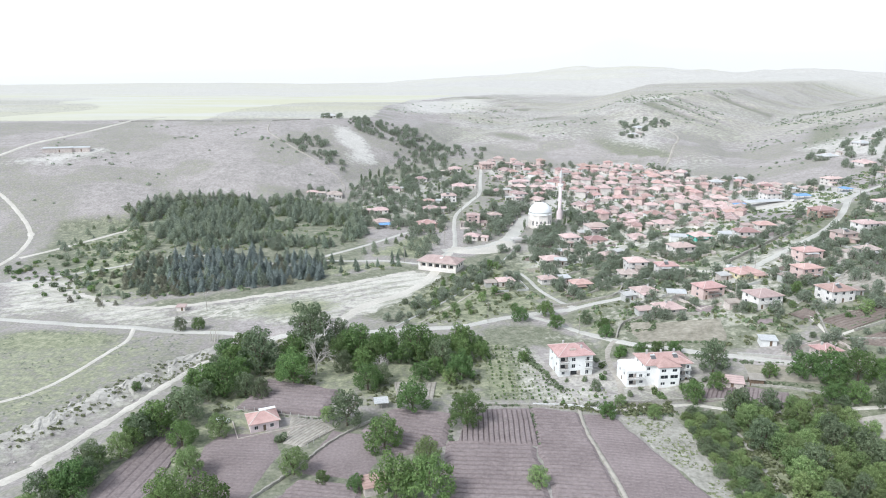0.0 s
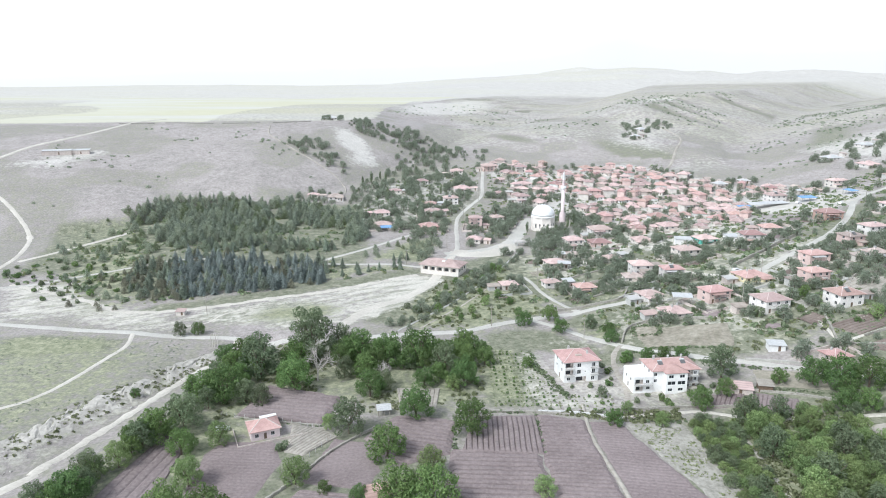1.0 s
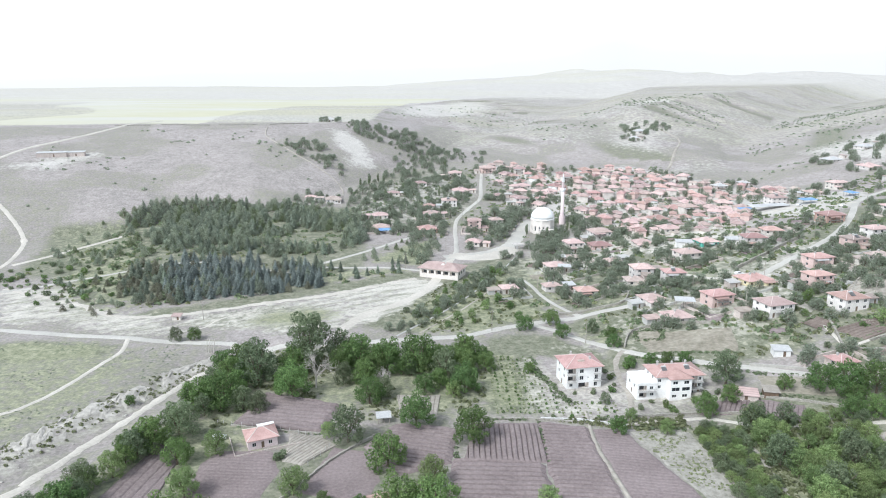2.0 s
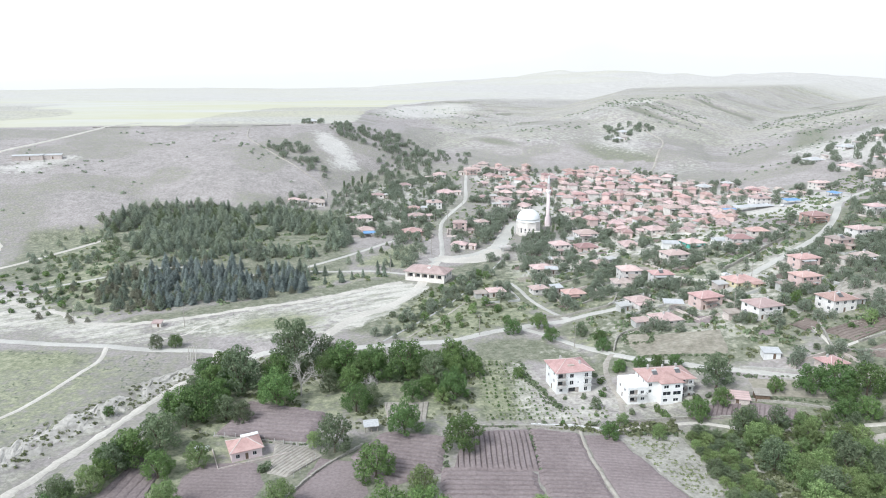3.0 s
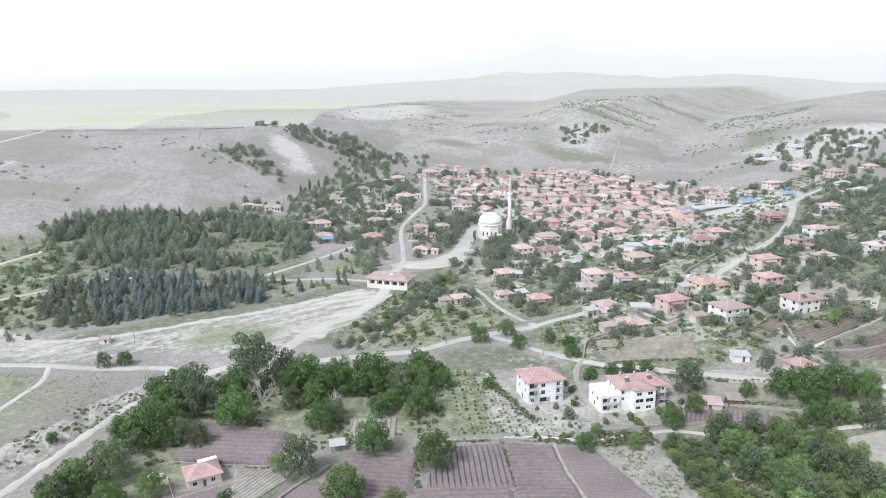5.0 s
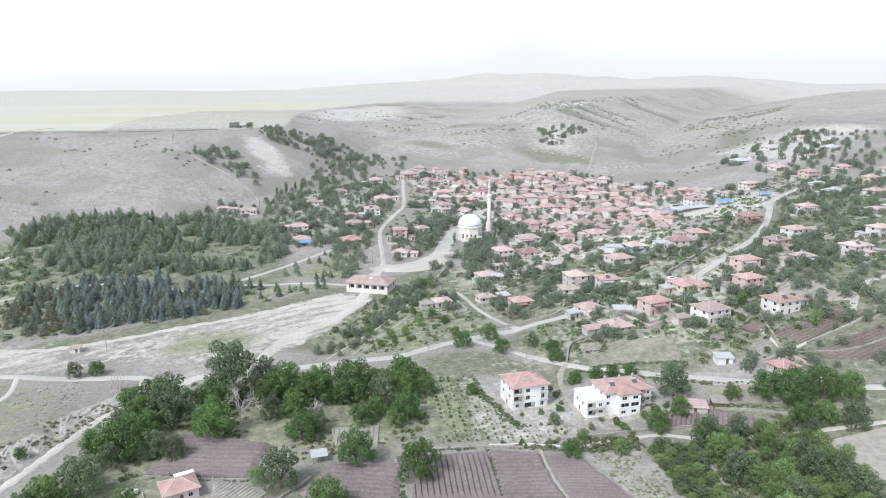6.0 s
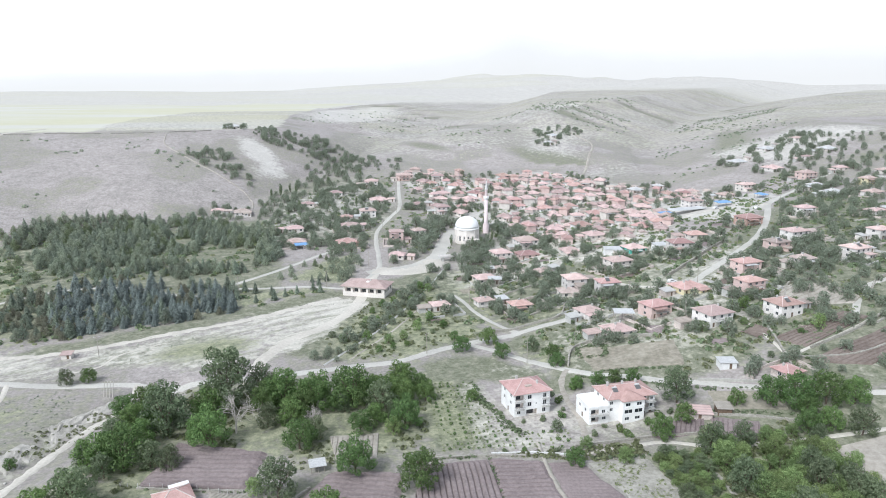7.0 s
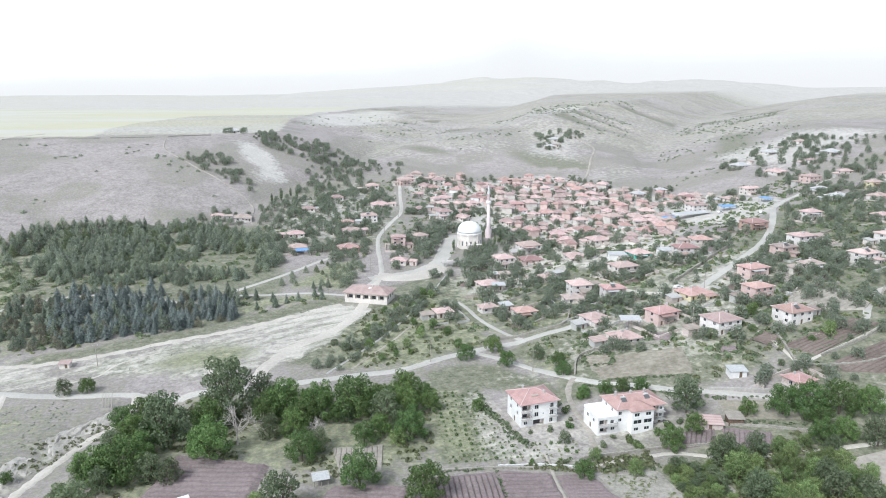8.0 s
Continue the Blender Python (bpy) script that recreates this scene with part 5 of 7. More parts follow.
def white_double_house():
    """The long white house: three storeys, hipped red roof, a projecting bay and a roof terrace at one end."""
    home = tagged(new("house"), "long white three-storey house with red roof and a terrace", "house")
    w, d, top = 16.5, 10.0, 8.2
    rows = {"front": [(12.2, 13.4, 0.6, 1.9, "window"), (14.6, 15.6, 0.2, 2.1, "door"), (12.0, 14.6, 3.0, 5.1, "gap"), (14.9, 15.9, 3.4, 4.7, "window"),
                      (0.5, 1.6, 3.4, 4.7, "window"), (0.5, 1.6, 6.0, 7.3, "window"), (12.0, 14.6, 5.8, 7.7, "gap"), (14.9, 15.9, 6.0, 7.3, "window")],
            "right": [(2, 3.2, 3.4, 4.7, "window"), (6, 7.2, 3.4, 4.7, "window"), (2, 3.2, 6.0, 7.3, "window"), (6, 7.2, 6.0, 7.3, "window"), (4, 5.2, 0.6, 1.9, "window")],
            "back": [(3, 4.2, 3.4, 4.7, "window"), (8, 9.2, 3.4, 4.7, "window"), (13, 14.2, 3.4, 4.7, "window")],
            "left": [(2, 3.2, 6.0, 7.3, "window"), (6, 7.2, 6.0, 7.3, "window")]}
    walls_with_windows(home, w, d, -2.5, top, WALL_WHITE, rows)
    bay = {"front": [(0.8, 2.4, 0.6, 1.8, "window"), (4.4, 6.2, 0.6, 1.8, "window"), (0.6, 3.4, 3.2, 4.7, "window"), (4.2, 7.0, 3.2, 4.7, "window"), (0.9, 2.6, 6.0, 7.3, "window"), (4.8, 6.6, 6.0, 7.3, "window")]}
    walls_with_windows(home, 7.6, 2.4, -2.5, top - 0.15, WALL_WHITE, bay, -0.6, -d / 2 - 1.203, "bay")
    side = {"front": [(0.8, 3.4, 0.2, 2.2, "gap"), (4.6, 5.9, 0.8, 2.0, "window"), (0.6, 3.4, 3.0, 5.1, "gap"), (4.4, 5.6, 3.4, 4.7, "window")],
            "left": [(2, 3.2, 3.4, 4.7, "window"), (6, 7.2, 3.4, 4.7, "window"), (4, 5, 0.2, 2.1, "door")]}
    walls_with_windows(home, 6.8, 9.4, -2.5, 5.6, WALL_WHITE, side, -w / 2 - 3.403, -0.6, "wing")
    part("terrace", boxes((-w / 2 - 6.9, -w / 2 - 0.02, -5.4, 4.2, 5.6, 5.75), (-w / 2 - 6.9, -w / 2 - 6.75, -5.4, 4.2, 5.75, 6.25), (-w / 2 - 6.75, -w / 2 - 0.02, -5.4, -5.25, 5.75, 6.25),
                          (-w / 2 - 6.75, -w / 2 - 0.02, 4.05, 4.2, 5.75, 6.6)), WALL_WHITE, home, "white walled roof terrace")
    bm, hips, rise = hip_roof(w, d, 0.7, 24, top)
    roof = part("roof", bm, ROOF_RED, home)
    bm, hips2, _ = hip_roof(7.6, 7.0, 0.5, 24, top - 0.15 + 0.02, cx=-0.6, cy=-d / 2 + 1.2)
    part("bay_roof", bm, ROOF_RED, roof)
    bm = bmesh.new()
    for a, b in hips:
        if (b - a).length > 0.3:
            beam(bm, a, b, 0.14)
    part("ridge_tiles", bm, ROOF_CAP, roof)
    for cx, cy in ((-5.5, 1.5), (-0.5, 1.0), (4.5, 1.2)):
        chimney(roof, cx, cy, top + 2.0, 1.2)
    solar_heater(roof, -4.6, -2.2, top + 1.2), solar_heater(roof, 3.6, -2.0, top + 1.3)
    balcony(home, 3.4, 8.2, -d / 2, 2.95, 1.3), balcony(home, 3.4, 8.2, -d / 2, 5.75, 1.3)
    balcony(home, -w / 2 - 6.6, -w / 2 - 0.4, -5.3, 2.95, 1.1)
    home.matrix_basis = pose(71.2, 205.5, footing(71.2, 205.5, w, d, 7) - 0.1, 0, 0, 7) @ Matrix.Diagonal((0.91, 0.9, 0.8, 1))
    FOOTPRINTS.append((69, 205, 13))


def village_hall():
    """A long white single-storey hall with a row of openings under a wide hipped roof."""
    home = tagged(new("hall"), "long cream one-storey hall with red roof beside gravel yard", "hall")
    w, d, top = 20.0, 11.0, 4.6
    rows = {"front": [(1.2 + 3.7 * i, 4.0 + 3.7 * i, 2.0, 3.9, "gap") for i in range(5)], "right": [(1.5 + 3.2 * i, 3.2 + 3.2 * i, 2.0, 3.6, "window") for i in range(3)],
            "left": [(1.5 + 3.2 * i, 3.2 + 3.2 * i, 2.0, 3.6, "window") for i in range(3)], "back": []}
    walls_with_windows(home, w, d, -2.5, top, WALL_CREAM, rows)
    bm, hips, rise = hip_roof(w, d, 0.9, 20, top)
    roof = part("roof", bm, ROOF_PINK, home)
    chimney(roof, 2.0, -1.0, top + 1.6, 0.8)
    part("roof_hatch", boxes((0.4, 1.8, -2.6, -1.4, top + 1.2, top + 2.0)), WALL_WHITE, roof)
    home.matrix_basis = pose(-1, 331, footing(-1, 331, w, d, -22) - 0.1, 0, 0, -22)
    FOOTPRINTS.append((-1, 331, 13))


WALL_PINKISH = worn("pale_pink_rendered_wall", (0.62, 0.5, 0.5), (0.72, 0.6, 0.6), (0.78, 0.68, 0.67), 2.0, 0.25, 0.85, 0.15, 0.02)


def pink_cottage():
    """A low house with a wide hipped roof and a flat-roofed annex."""
    home = tagged(new("cottage"), "small pale pink cottage with faded hipped roof in ploughed garden", "cottage")
    w, d, top = 9.0, 7.6, 2.9
    rows = {"front": [(1.2, 2.4, 0.9, 2.1, "window"), (4.0, 4.9, 0.1, 2.1, "door"), (6.2, 7.4, 0.9, 2.1, "window")], "right": [(2, 3.2, 0.9, 2.1, "window"), (5, 6.2, 0.9, 2.1, "window")],
            "left": [(3, 4.2, 0.9, 2.1, "window")], "back": [(3, 4.2, 0.9, 2.1, "window")]}
    walls_with_windows(home, w, d, -1.5, top, WALL_PINKISH, rows)
    bm, hips, rise = hip_roof(w, d, 0.6, 24, top)
    roof = part("roof", bm, ROOF_RED, home)
    bm = bmesh.new()
    for a, b in hips:
        if (b - a).length > 0.3:
            beam(bm, a, b, 0.13)
    part("ridge_tiles", bm, WALL_CREAM, roof)
    walls_with_windows(home, 5.2, 3.0, -1.5, 2.5, WALL_WHITE, {"right": [(0.9, 2.0, 0.9, 2.0, "window")]}, w / 2 - 2.0, d / 2 + 1.503, "annex")
    part("annex_roof", boxes((w / 2 - 4.75, w / 2 + 0.75, d / 2 + 0.003, d / 2 + 3.2, 2.5, 2.68)), WALL_WHITE, home, "flat off-white annex roof")
    part("garden_wall", boxes((-9, 13, -6.4, -6.2, -1, 0.7), (-9, -8.8, -6.2, 6, -1, 0.7)), WALL_STONE, home)
    home.matrix_basis = pose(-51, 175, footing(-51, 175, w, d, 24) - 0.05, 0, 0, 24) @ Matrix.Diagonal((0.86, 0.86, 0.92, 1))
    FOOTPRINTS.append((-51, 175, 9))


def lathe(bm, profile, segments, cx=0.0, cy=0.0):
    """Turns a profile of (radius, height) round an upright axis."""
    rings = [[bm.verts.new((cx + r * math.cos(math.tau * i / segments), cy + r * math.sin(math.tau * i / segments), z)) for i in range(segments)] for r, z in profile]
    for a, b in zip(rings, rings[1:]):
        for i in range(segments):
            j = (i + 1) % segments
            bm.faces.new((a[i], a[j], b[j], b[i]))
    bm.faces.new(rings[-1])
    for fc in bm.faces:
        fc.smooth = True


def mosque():
    """A domed mosque on an eight-sided hall, and its slender minaret."""
    home = tagged(new("mosque"), "white domed mosque with pale walls beside a paved square", "mosque")
    bm = bmesh.new()
    sides, r, top = 8, 7.2, 8.6
    ring = [(r * math.cos(math.tau * (i + 0.5) / sides), r * math.sin(math.tau * (i + 0.5) / sides)) for i in range(sides)]
    for i in range(sides):
        (ax, ay), (bx, by) = ring[i], ring[(i + 1) % sides]
        length = math.hypot(bx - ax, by - ay)
        ux, uy = (bx - ax) / length, (by - ay) / length
        holes = [(0.9, 1.9, 2.0, 4.8), (length - 1.9, length - 0.9, 2.0, 4.8)]
        facade(bm, ax, ay, ux, uy, length, -3, top, holes, 0.3)
        for a, b, c, e in holes:
            mid = (a + b) / 2
            add_window(home, ax + ux * mid - uy * 0.22, ay + uy * mid + ux * 0.22, c, math.degrees(math.atan2(uy, ux)), b - a, e - c)
    part("wall", bm, WALL_CREAM, home)
    bm = bmesh.new()
    lathe(bm, [(7.6, top - 0.1), (7.85, top + 0.25), (7.0, top + 0.5)], 8)
    part("cornice", bm, WALL_WHITE, home)
    bm = bmesh.new()
    lathe(bm, [(6.8, top + 0.3), (6.8, top + 1.2)] + [(7.0 * math.cos(a), top + 1.2 + 6.0 * math.sin(a)) for a in np.linspace(0, 1.5, 14)], 40)
    dome = part("dome", bm, DOME_WHITE, home)
    bm = bmesh.new()
    lathe(bm, [(0.3, top + 7.1), (0.12, top + 7.5), (0.25, top + 7.9), (0.08, top + 8.3), (0.02, top + 9.0)], 10)
    part("finial", bm, METAL_DARK, dome)
    part("porch", boxes((-4, 4, -9.6, -6.9, -2, 3.2), (-4.4, 4.4, -10, -6.8, 3.2, 3.45)), WALL_CREAM, home)
    home.matrix_basis = pose(60.5, 417, on_ground(60.5, 417) - 0.2, 0, 0, 10)
    tower = tagged(new("minaret"), "slender white stone minaret with one balcony and pointed cap", "minaret")
    bm = bmesh.new()
    lathe(bm, [(1.9, -2), (1.9, 4.5), (1.15, 6.0), (1.05, 19.5)], 16)
    part("shaft", bm, WALL_PINKISH, tower)
    bm = bmesh.new()
    lathe(bm, [(1.05, 19.0), (1.75, 20.0), (1.75, 21.1), (1.62, 21.1), (1.62, 20.2), (0.8, 20.2)], 16)
    part("balcony", bm, DOME_WHITE, tower)
    bm = bmesh.new()
    lathe(bm, [(0.85, 20.1), (0.85, 24.5), (1.05, 24.7), (1.0, 24.9)], 16)
    part("upper_shaft", bm, WALL_PINKISH, tower)
    bm = bmesh.new()
    lathe(bm, [(1.1, 24.85), (0.6, 27.2), (0.05, 30.0)], 16)
    cap = part("cap", bm, TIN, tower)
    bm = bmesh.new()
    lathe(bm, [(0.05, 29.8), (0.15, 30.3), (0.04, 30.7), (0.02, 31.3)], 8)
    part("finial", bm, METAL_DARK, cap)
    tower.matrix_basis = pose(75.8, 436, on_ground(75.8, 436) - 0.2) @ Matrix.Diagonal((0.98, 0.98, 1.1, 1))
    FOOTPRINTS.extend([(60.5, 417, 12), (76.5, 438, 3)])


white_house_with_garage()
white_double_house()
village_hall()
pink_cottage()
mosque()
shed(110, 216.5, 5.2, 3.6, 2.5, -8, WALL_WHITE, TIN, "small white hut with flat roof beside the lane")
shed(-18.5, 186, 3.6, 2.6, 2.2, 10, WOOD_GREY, TIN, "open garden shelter with pale roof under trees", True)
shed(-16.5, 144, 5.5, 4.5, 2.6, 20, WALL_STONE, ROOF_RED, "garden shed with bright red tiled roof under trees")
shed(89, 196, 8.5, 4.6, 2.3, -16, WALL_STONE, ROOF_PINK, "low earth-walled shed with faded tiled roof")
shed(97, 195, 4.0, 3.4, 2.2, -12, WOOD_DARK, WOOD_GREY, "dark timber lean-to beside a shed")
shed(-110, 272, 3.4, 2.6, 1.9, 0, WALL_CREAM, ROOF_PINK, "small pinkish kiosk beside the gravel lot")
shed(202, 424, 26, 6, 3.2, 14, WALL_BLUE, TIN, "long market shelter with pale metal roof", True)
shed(228, 428, 10, 5, 3.0, 10, WALL_BLUE, TARP, "market stall covered with blue tarpaulin", True)
shed(186, 420, 8, 5, 3.0, 10, WALL_BLUE, TARP, "market stall covered with blue tarpaulin", True)
shed(262, 440, 7, 6, 2.6, 30, WALL_BLUE, TARP, "low stall covered with bright blue tarpaulin", True)
shed(-36, 415, 7, 4, 2.6, 10, WALL_BLUE, TARP, "lean-to covered with blue tarpaulin beside a house", True)
shed(94, 262, 7, 4, 4.4, -10, WALL_CREAM, TIN, "open roof terrace shelter with pale metal roof", True)
shed(60, 336, 6, 4, 3.2, -8, WALL_CREAM, TIN, "yard shelter with white metal roof", True)
shed(124, 350, 8, 5, 3.4, -8, WALL_WHITE, TIN, "workshop with pale metal roof beside a green house")
shed(146, 342, 7, 5, 3.4, 10, WALL_WHITE, TIN, "yard building with pale metal roof")
shed(-296, 527, 20, 6, 3.4, 18, WALL_STONE, TIN, "long farm shed with pale metal roof on the hillside")
shed(-282, 533, 14, 6, 3.2, 18, WALL_STONE, TIN, "farm shed with pale metal roof on the hillside")

# small tilled plots, hedged, in the gardens round the houses
def garden_plots(homes, seed):
    rs = np.random.RandomState(seed)
    hedges, made = [], []
    for hx, hy, hw in homes:
        if hy > 400 or hx < 25:
            continue
        for _ in range(7):
            a, r = rs.uniform(0, math.tau), hw * 0.5 + rs.uniform(5, 13)
            x, y, pw, pd, turn = hx + math.cos(a) * r, hy + math.sin(a) * r, rs.uniform(5, 11), rs.uniform(4, 8), rs.uniform(-30, 30)
            reach = 0.55 * math.hypot(pw, pd)
            c, s = math.cos(radians(turn)), math.sin(radians(turn))
            poly = [(x + c * u - s * v, y + s * u + c * v) for u, v in ((-pw / 2, -pd / 2), (pw / 2, -pd / 2), (pw / 2, pd / 2), (-pw / 2, pd / 2))]
            if not all(off_streets(*p) for p in poly) or any(math.hypot(x - p, y - q) < reach + t * 0.7 for p, q, t in FOOTPRINTS) or any(math.hypot(x - p, y - q) < reach + t for p, q, t in made):
                continue
            if inside(np.array([x]), np.array([y]), [(60, 228), (106, 246), (128, 215), (100, 205)])[0]:
                continue
            made.append((x, y, reach))
            ground, text = ((GARDEN, "weedy brown garden plot with rows beside a house"), (SOIL_BROWN, "dark tilled garden plot beside a house"), (SOIL, "bare tilled garden plot beside a house"), (STONY, "stony dry yard plot beside a house"))[rs.randint(0, 4)]
            field(poly, turn + rs.choice([0, 90]), 1.1 if ground is not STONY else 0, 0.2, ground, text, seed=100 + len(made))
            for k in range(4):
                if rs.rand() < 0.7:
                    (ax, ay), (bx, by) = poly[k], poly[(k + 1) % 4]
                    n = int(math.hypot(bx - ax, by - ay) / 0.8)
                    hedges += [(ax + (bx - ax) * q / n + rs.uniform(-0.4, 0.4), ay + (by - ay) * q / n + rs.uniform(-0.4, 0.4)) for q in range(n) if rs.rand() < 0.75]
    return hedges


PLOT_HEDGES = garden_plots(HOMES, 88)
field([(134, 211), (150, 216), (172, 223), (176, 212), (150, 203)], 16, 1.6, 0.25, SOIL_BROWN, "dark ploughed strip below a terrace path", seed=21)
field([(98, 206), (118, 198), (114, 190), (96, 197)], -20, 0, 0, GARDEN, "weedy brown lot beside the lane", seed=22)

# ---- trees ----
def leaf_cards(points, outward, size, rs, flat=0.32):
    """Small bent leaf clumps, each a four-cornered card of its own, as verts and faces."""
    n = len(points)
    nrm = outward + flat * rs.normal(size=(n, 3))
    nrm /= np.linalg.norm(nrm, axis=1)[:, None] + 1e-9
    ref = rs.normal(size=(n, 3))
    a = np.cross(nrm, ref)
    a /= np.linalg.norm(a, axis=1)[:, None] + 1e-9
    b = np.cross(nrm, a)
    s = size * (0.6 + 0.8 * rs.rand(n))[:, None]
    q = np.stack([points - a * s, points - b * s * 0.75 + nrm * s * 0.25, points + a * s, points + b * s * 0.75 + nrm * s * 0.25], 1)
    return q.reshape(-1, 3), np.arange(4 * n).reshape(n, 4)


def lobed_crown(lobes, count, size, rs):
    """A crown out of overlapping round boughs; leaf clumps sit on and just under their outsides."""
    c, r = np.array([l[:3] for l in lobes]), np.array([l[3] for l in lobes])
    share = rs.choice(len(lobes), count * 2, p=r ** 2 / (r ** 2).sum())
    way = rs.normal(size=(count * 2, 3))
    way /= np.linalg.norm(way, axis=1)[:, None]
    depth = 1 - 0.35 * rs.rand(count * 2) ** 2 + 0.08 * rs.normal(size=count * 2)
    p = c[share] + way * (r[share] * depth)[:, None] * [1, 1, 0.9]
    deep = np.min(np.linalg.norm(p[:, None] - c[None], axis=2) / r[None], axis=1)
    keep = np.flatnonzero(deep > 0.68)[:count]
    return leaf_cards(p[keep], way[keep], size, rs)


def limbs_mesh(height_, spread, girth, count, rs, lean=0.0):
    """A tapered trunk that forks into limbs."""
    bm = bmesh.new()
    fork = height_ * 0.22
    beam(bm, (0, 0, -0.6), (lean, 0, fork), girth, 7, girth * 0.75)
    for i in range(count):
        a = math.tau * i / count + rs.uniform(-0.4, 0.4)
        out = spread * rs.uniform(0.4, 0.75)
        mid = (lean + math.cos(a) * out * 0.45, math.sin(a) * out * 0.45, fork + (height_ - fork) * 0.3)
        end = (lean + math.cos(a) * out, math.sin(a) * out, fork + (height_ - fork) * rs.uniform(0.55, 0.8))
        beam(bm, (lean, 0, fork - 0.15), mid, girth * 0.5, 5, girth * 0.33)
        beam(bm, mid, end, girth * 0.33, 5, girth * 0.1)
        side = (end[0] + math.cos(a + 1) * out * 0.3, end[1] + math.sin(a + 1) * out * 0.3, end[2] + 0.4)
        beam(bm, mid, side, girth * 0.22, 4, girth * 0.06)
    return bm


def broadleaf(leaves, label, seed, cards=1300, tall=0.95, size=0.36, category="tree"):
    """A leafy tree 10 m across."""
    rs = np.random.RandomState(seed)
    tree = tagged(new("tree"), label, category)
    h = 10 * tall
    part("trunk", limbs_mesh(h, 4.6, 0.32, 6, rs, rs.uniform(-0.3, 0.3)), BARK, tree)
    lobes = [(0, 0, h * 0.5, 2.6), (0, 0, h * 0.72, 2.0)]
    n = 26
    for i in range(n):
        a, up = i * 2.39996 + rs.uniform(-0.3, 0.3), (i + 0.5) / n
        out = 3.9 * math.sqrt(max(0.04, 1 - ((up - 0.36) / 0.68) ** 2)) * rs.uniform(0.72, 1.1)
        lobes.append((math.cos(a) * out, math.sin(a) * out, h * (0.13 + 0.76 * up) + rs.uniform(-0.4, 0.4), rs.uniform(0.75, 1.6)))
    v, fc = lobed_crown(lobes, cards, size, rs)
    v[:, 2] = np.maximum(v[:, 2], 0.2)
    part_mesh("crown", raw_mesh("crown", v, fc), leaves, tree)
    return tree


def conifer(needles, label, seed, tiers=13, width=2.3, tall=11.0, ragged=0.25):
    """A pine or spruce: whorls of drooping boughs, narrower and narrower upwards."""
    rs = np.random.RandomState(seed)
    tree = tagged(new("conifer"), label, "conifer")
    bm = bmesh.new()
    beam(bm, (0, 0, -0.6), (0, 0, tall * 0.96), 0.2, 6, 0.03)
    part("trunk", bm, BARK, tree)
    verts, faces = [], []
    for k in range(tiers):
        s = k / (tiers - 1)
        z, reach = 0.9 + (tall - 1.1) * s, width * (1 - s) ** 0.8 + 0.15
        n = 11 if s < 0.6 else 7
        for i in range(n):
            a = math.tau * i / n + rs.uniform(-0.3, 0.3) + k
            r = reach * (1 + ragged * rs.uniform(-1, 0.6))
            c, sn = math.cos(a), math.sin(a)
            for t0, t1, w0, w1 in ((0.1, 0.62, 0.3, 0.42), (0.55, 1.05, 0.42, 0.08)):
                w0, w1 = w0 * (0.6 + r * 0.3), w1 * (0.6 + r * 0.3)
                drop0, drop1 = 0.28 * r * t0 ** 1.5, 0.28 * r * t1 ** 1.5
                jz = rs.uniform(-0.15, 0.25)
                base = len(verts)
                verts += [(c * r * t0 - sn * w0, sn * r * t0 + c * w0, z - drop0 + jz - 0.12), (c * r * t0 + sn * w0, sn * r * t0 - c * w0, z - drop0 + jz - 0.12),
                          (c * r * t1 + sn * w1, sn * r * t1 - c * w1, z - drop1 + jz), (c * r * t1 - sn * w1, sn * r * t1 + c * w1, z - drop1 + jz)]
                faces.append((base, base + 1, base + 2, base + 3))
    v, fc = np.array(verts), np.array(faces)
    tufts = rs.rand(520)
    hgt = 0.8 + (tall - 1.0) * (1 - np.sqrt(tufts))
    rad = (width * (1 - (hgt - 0.8) / (tall - 0.8)) ** 0.8) * np.sqrt(rs.rand(520)) * 0.98
    ang = rs.rand(520) * math.tau
    v2, f2 = leaf_cards(np.stack([np.cos(ang) * rad, np.sin(ang) * rad, hgt], -1), np.stack([np.cos(ang), np.sin(ang), 0.5 + 0 * ang], -1), 0.3, rs)
    part_mesh("crown", raw_mesh("crown", np.concatenate([v, v2]), np.concatenate([fc, f2 + len(v)])), needles, tree)
    return tree


def pine(needles, label, seed, cards=620):
    """A broad-topped pine, 6 m across and 9 m high."""
    rs = np.random.RandomState(seed)
    tree = tagged(new("pine"), label, "pine")
    part("trunk", limbs_mesh(7.0, 2.6, 0.2, 5, rs), BARK, tree)
    lobes = [(math.cos(i * 2.4) * 2.3 * (1 - u * 0.8), math.sin(i * 2.4) * 2.3 * (1 - u * 0.8), 1.1 + 5.9 * u, 1.5 - 0.75 * u) for i, u in enumerate(np.linspace(0, 1, 16))]
    v, fc = lobed_crown(lobes, cards, 0.32, rs)
    part_mesh("crown", raw_mesh("crown", v, fc), needles, tree)
    return tree


def poplar(leaves, label, seed):
    """A tall narrow tree, 14 m high."""
    rs = np.random.RandomState(seed)
    tree = tagged(new("poplar"), label, "poplar")
    part("trunk", limbs_mesh(13, 1.2, 0.22, 5, rs), BARK, tree)
    lobes = [(rs.uniform(-0.5, 0.5), rs.uniform(-0.5, 0.5), 2.2 + 11 * u, 1.5 * math.sin(math.pi * (0.18 + 0.75 * u)) + 0.2) for u in np.linspace(0, 1, 12)]
    v, fc = lobed_crown(lobes, 600, 0.34, rs)
    part_mesh("crown", raw_mesh("crown", v, fc), leaves, tree)
    return tree


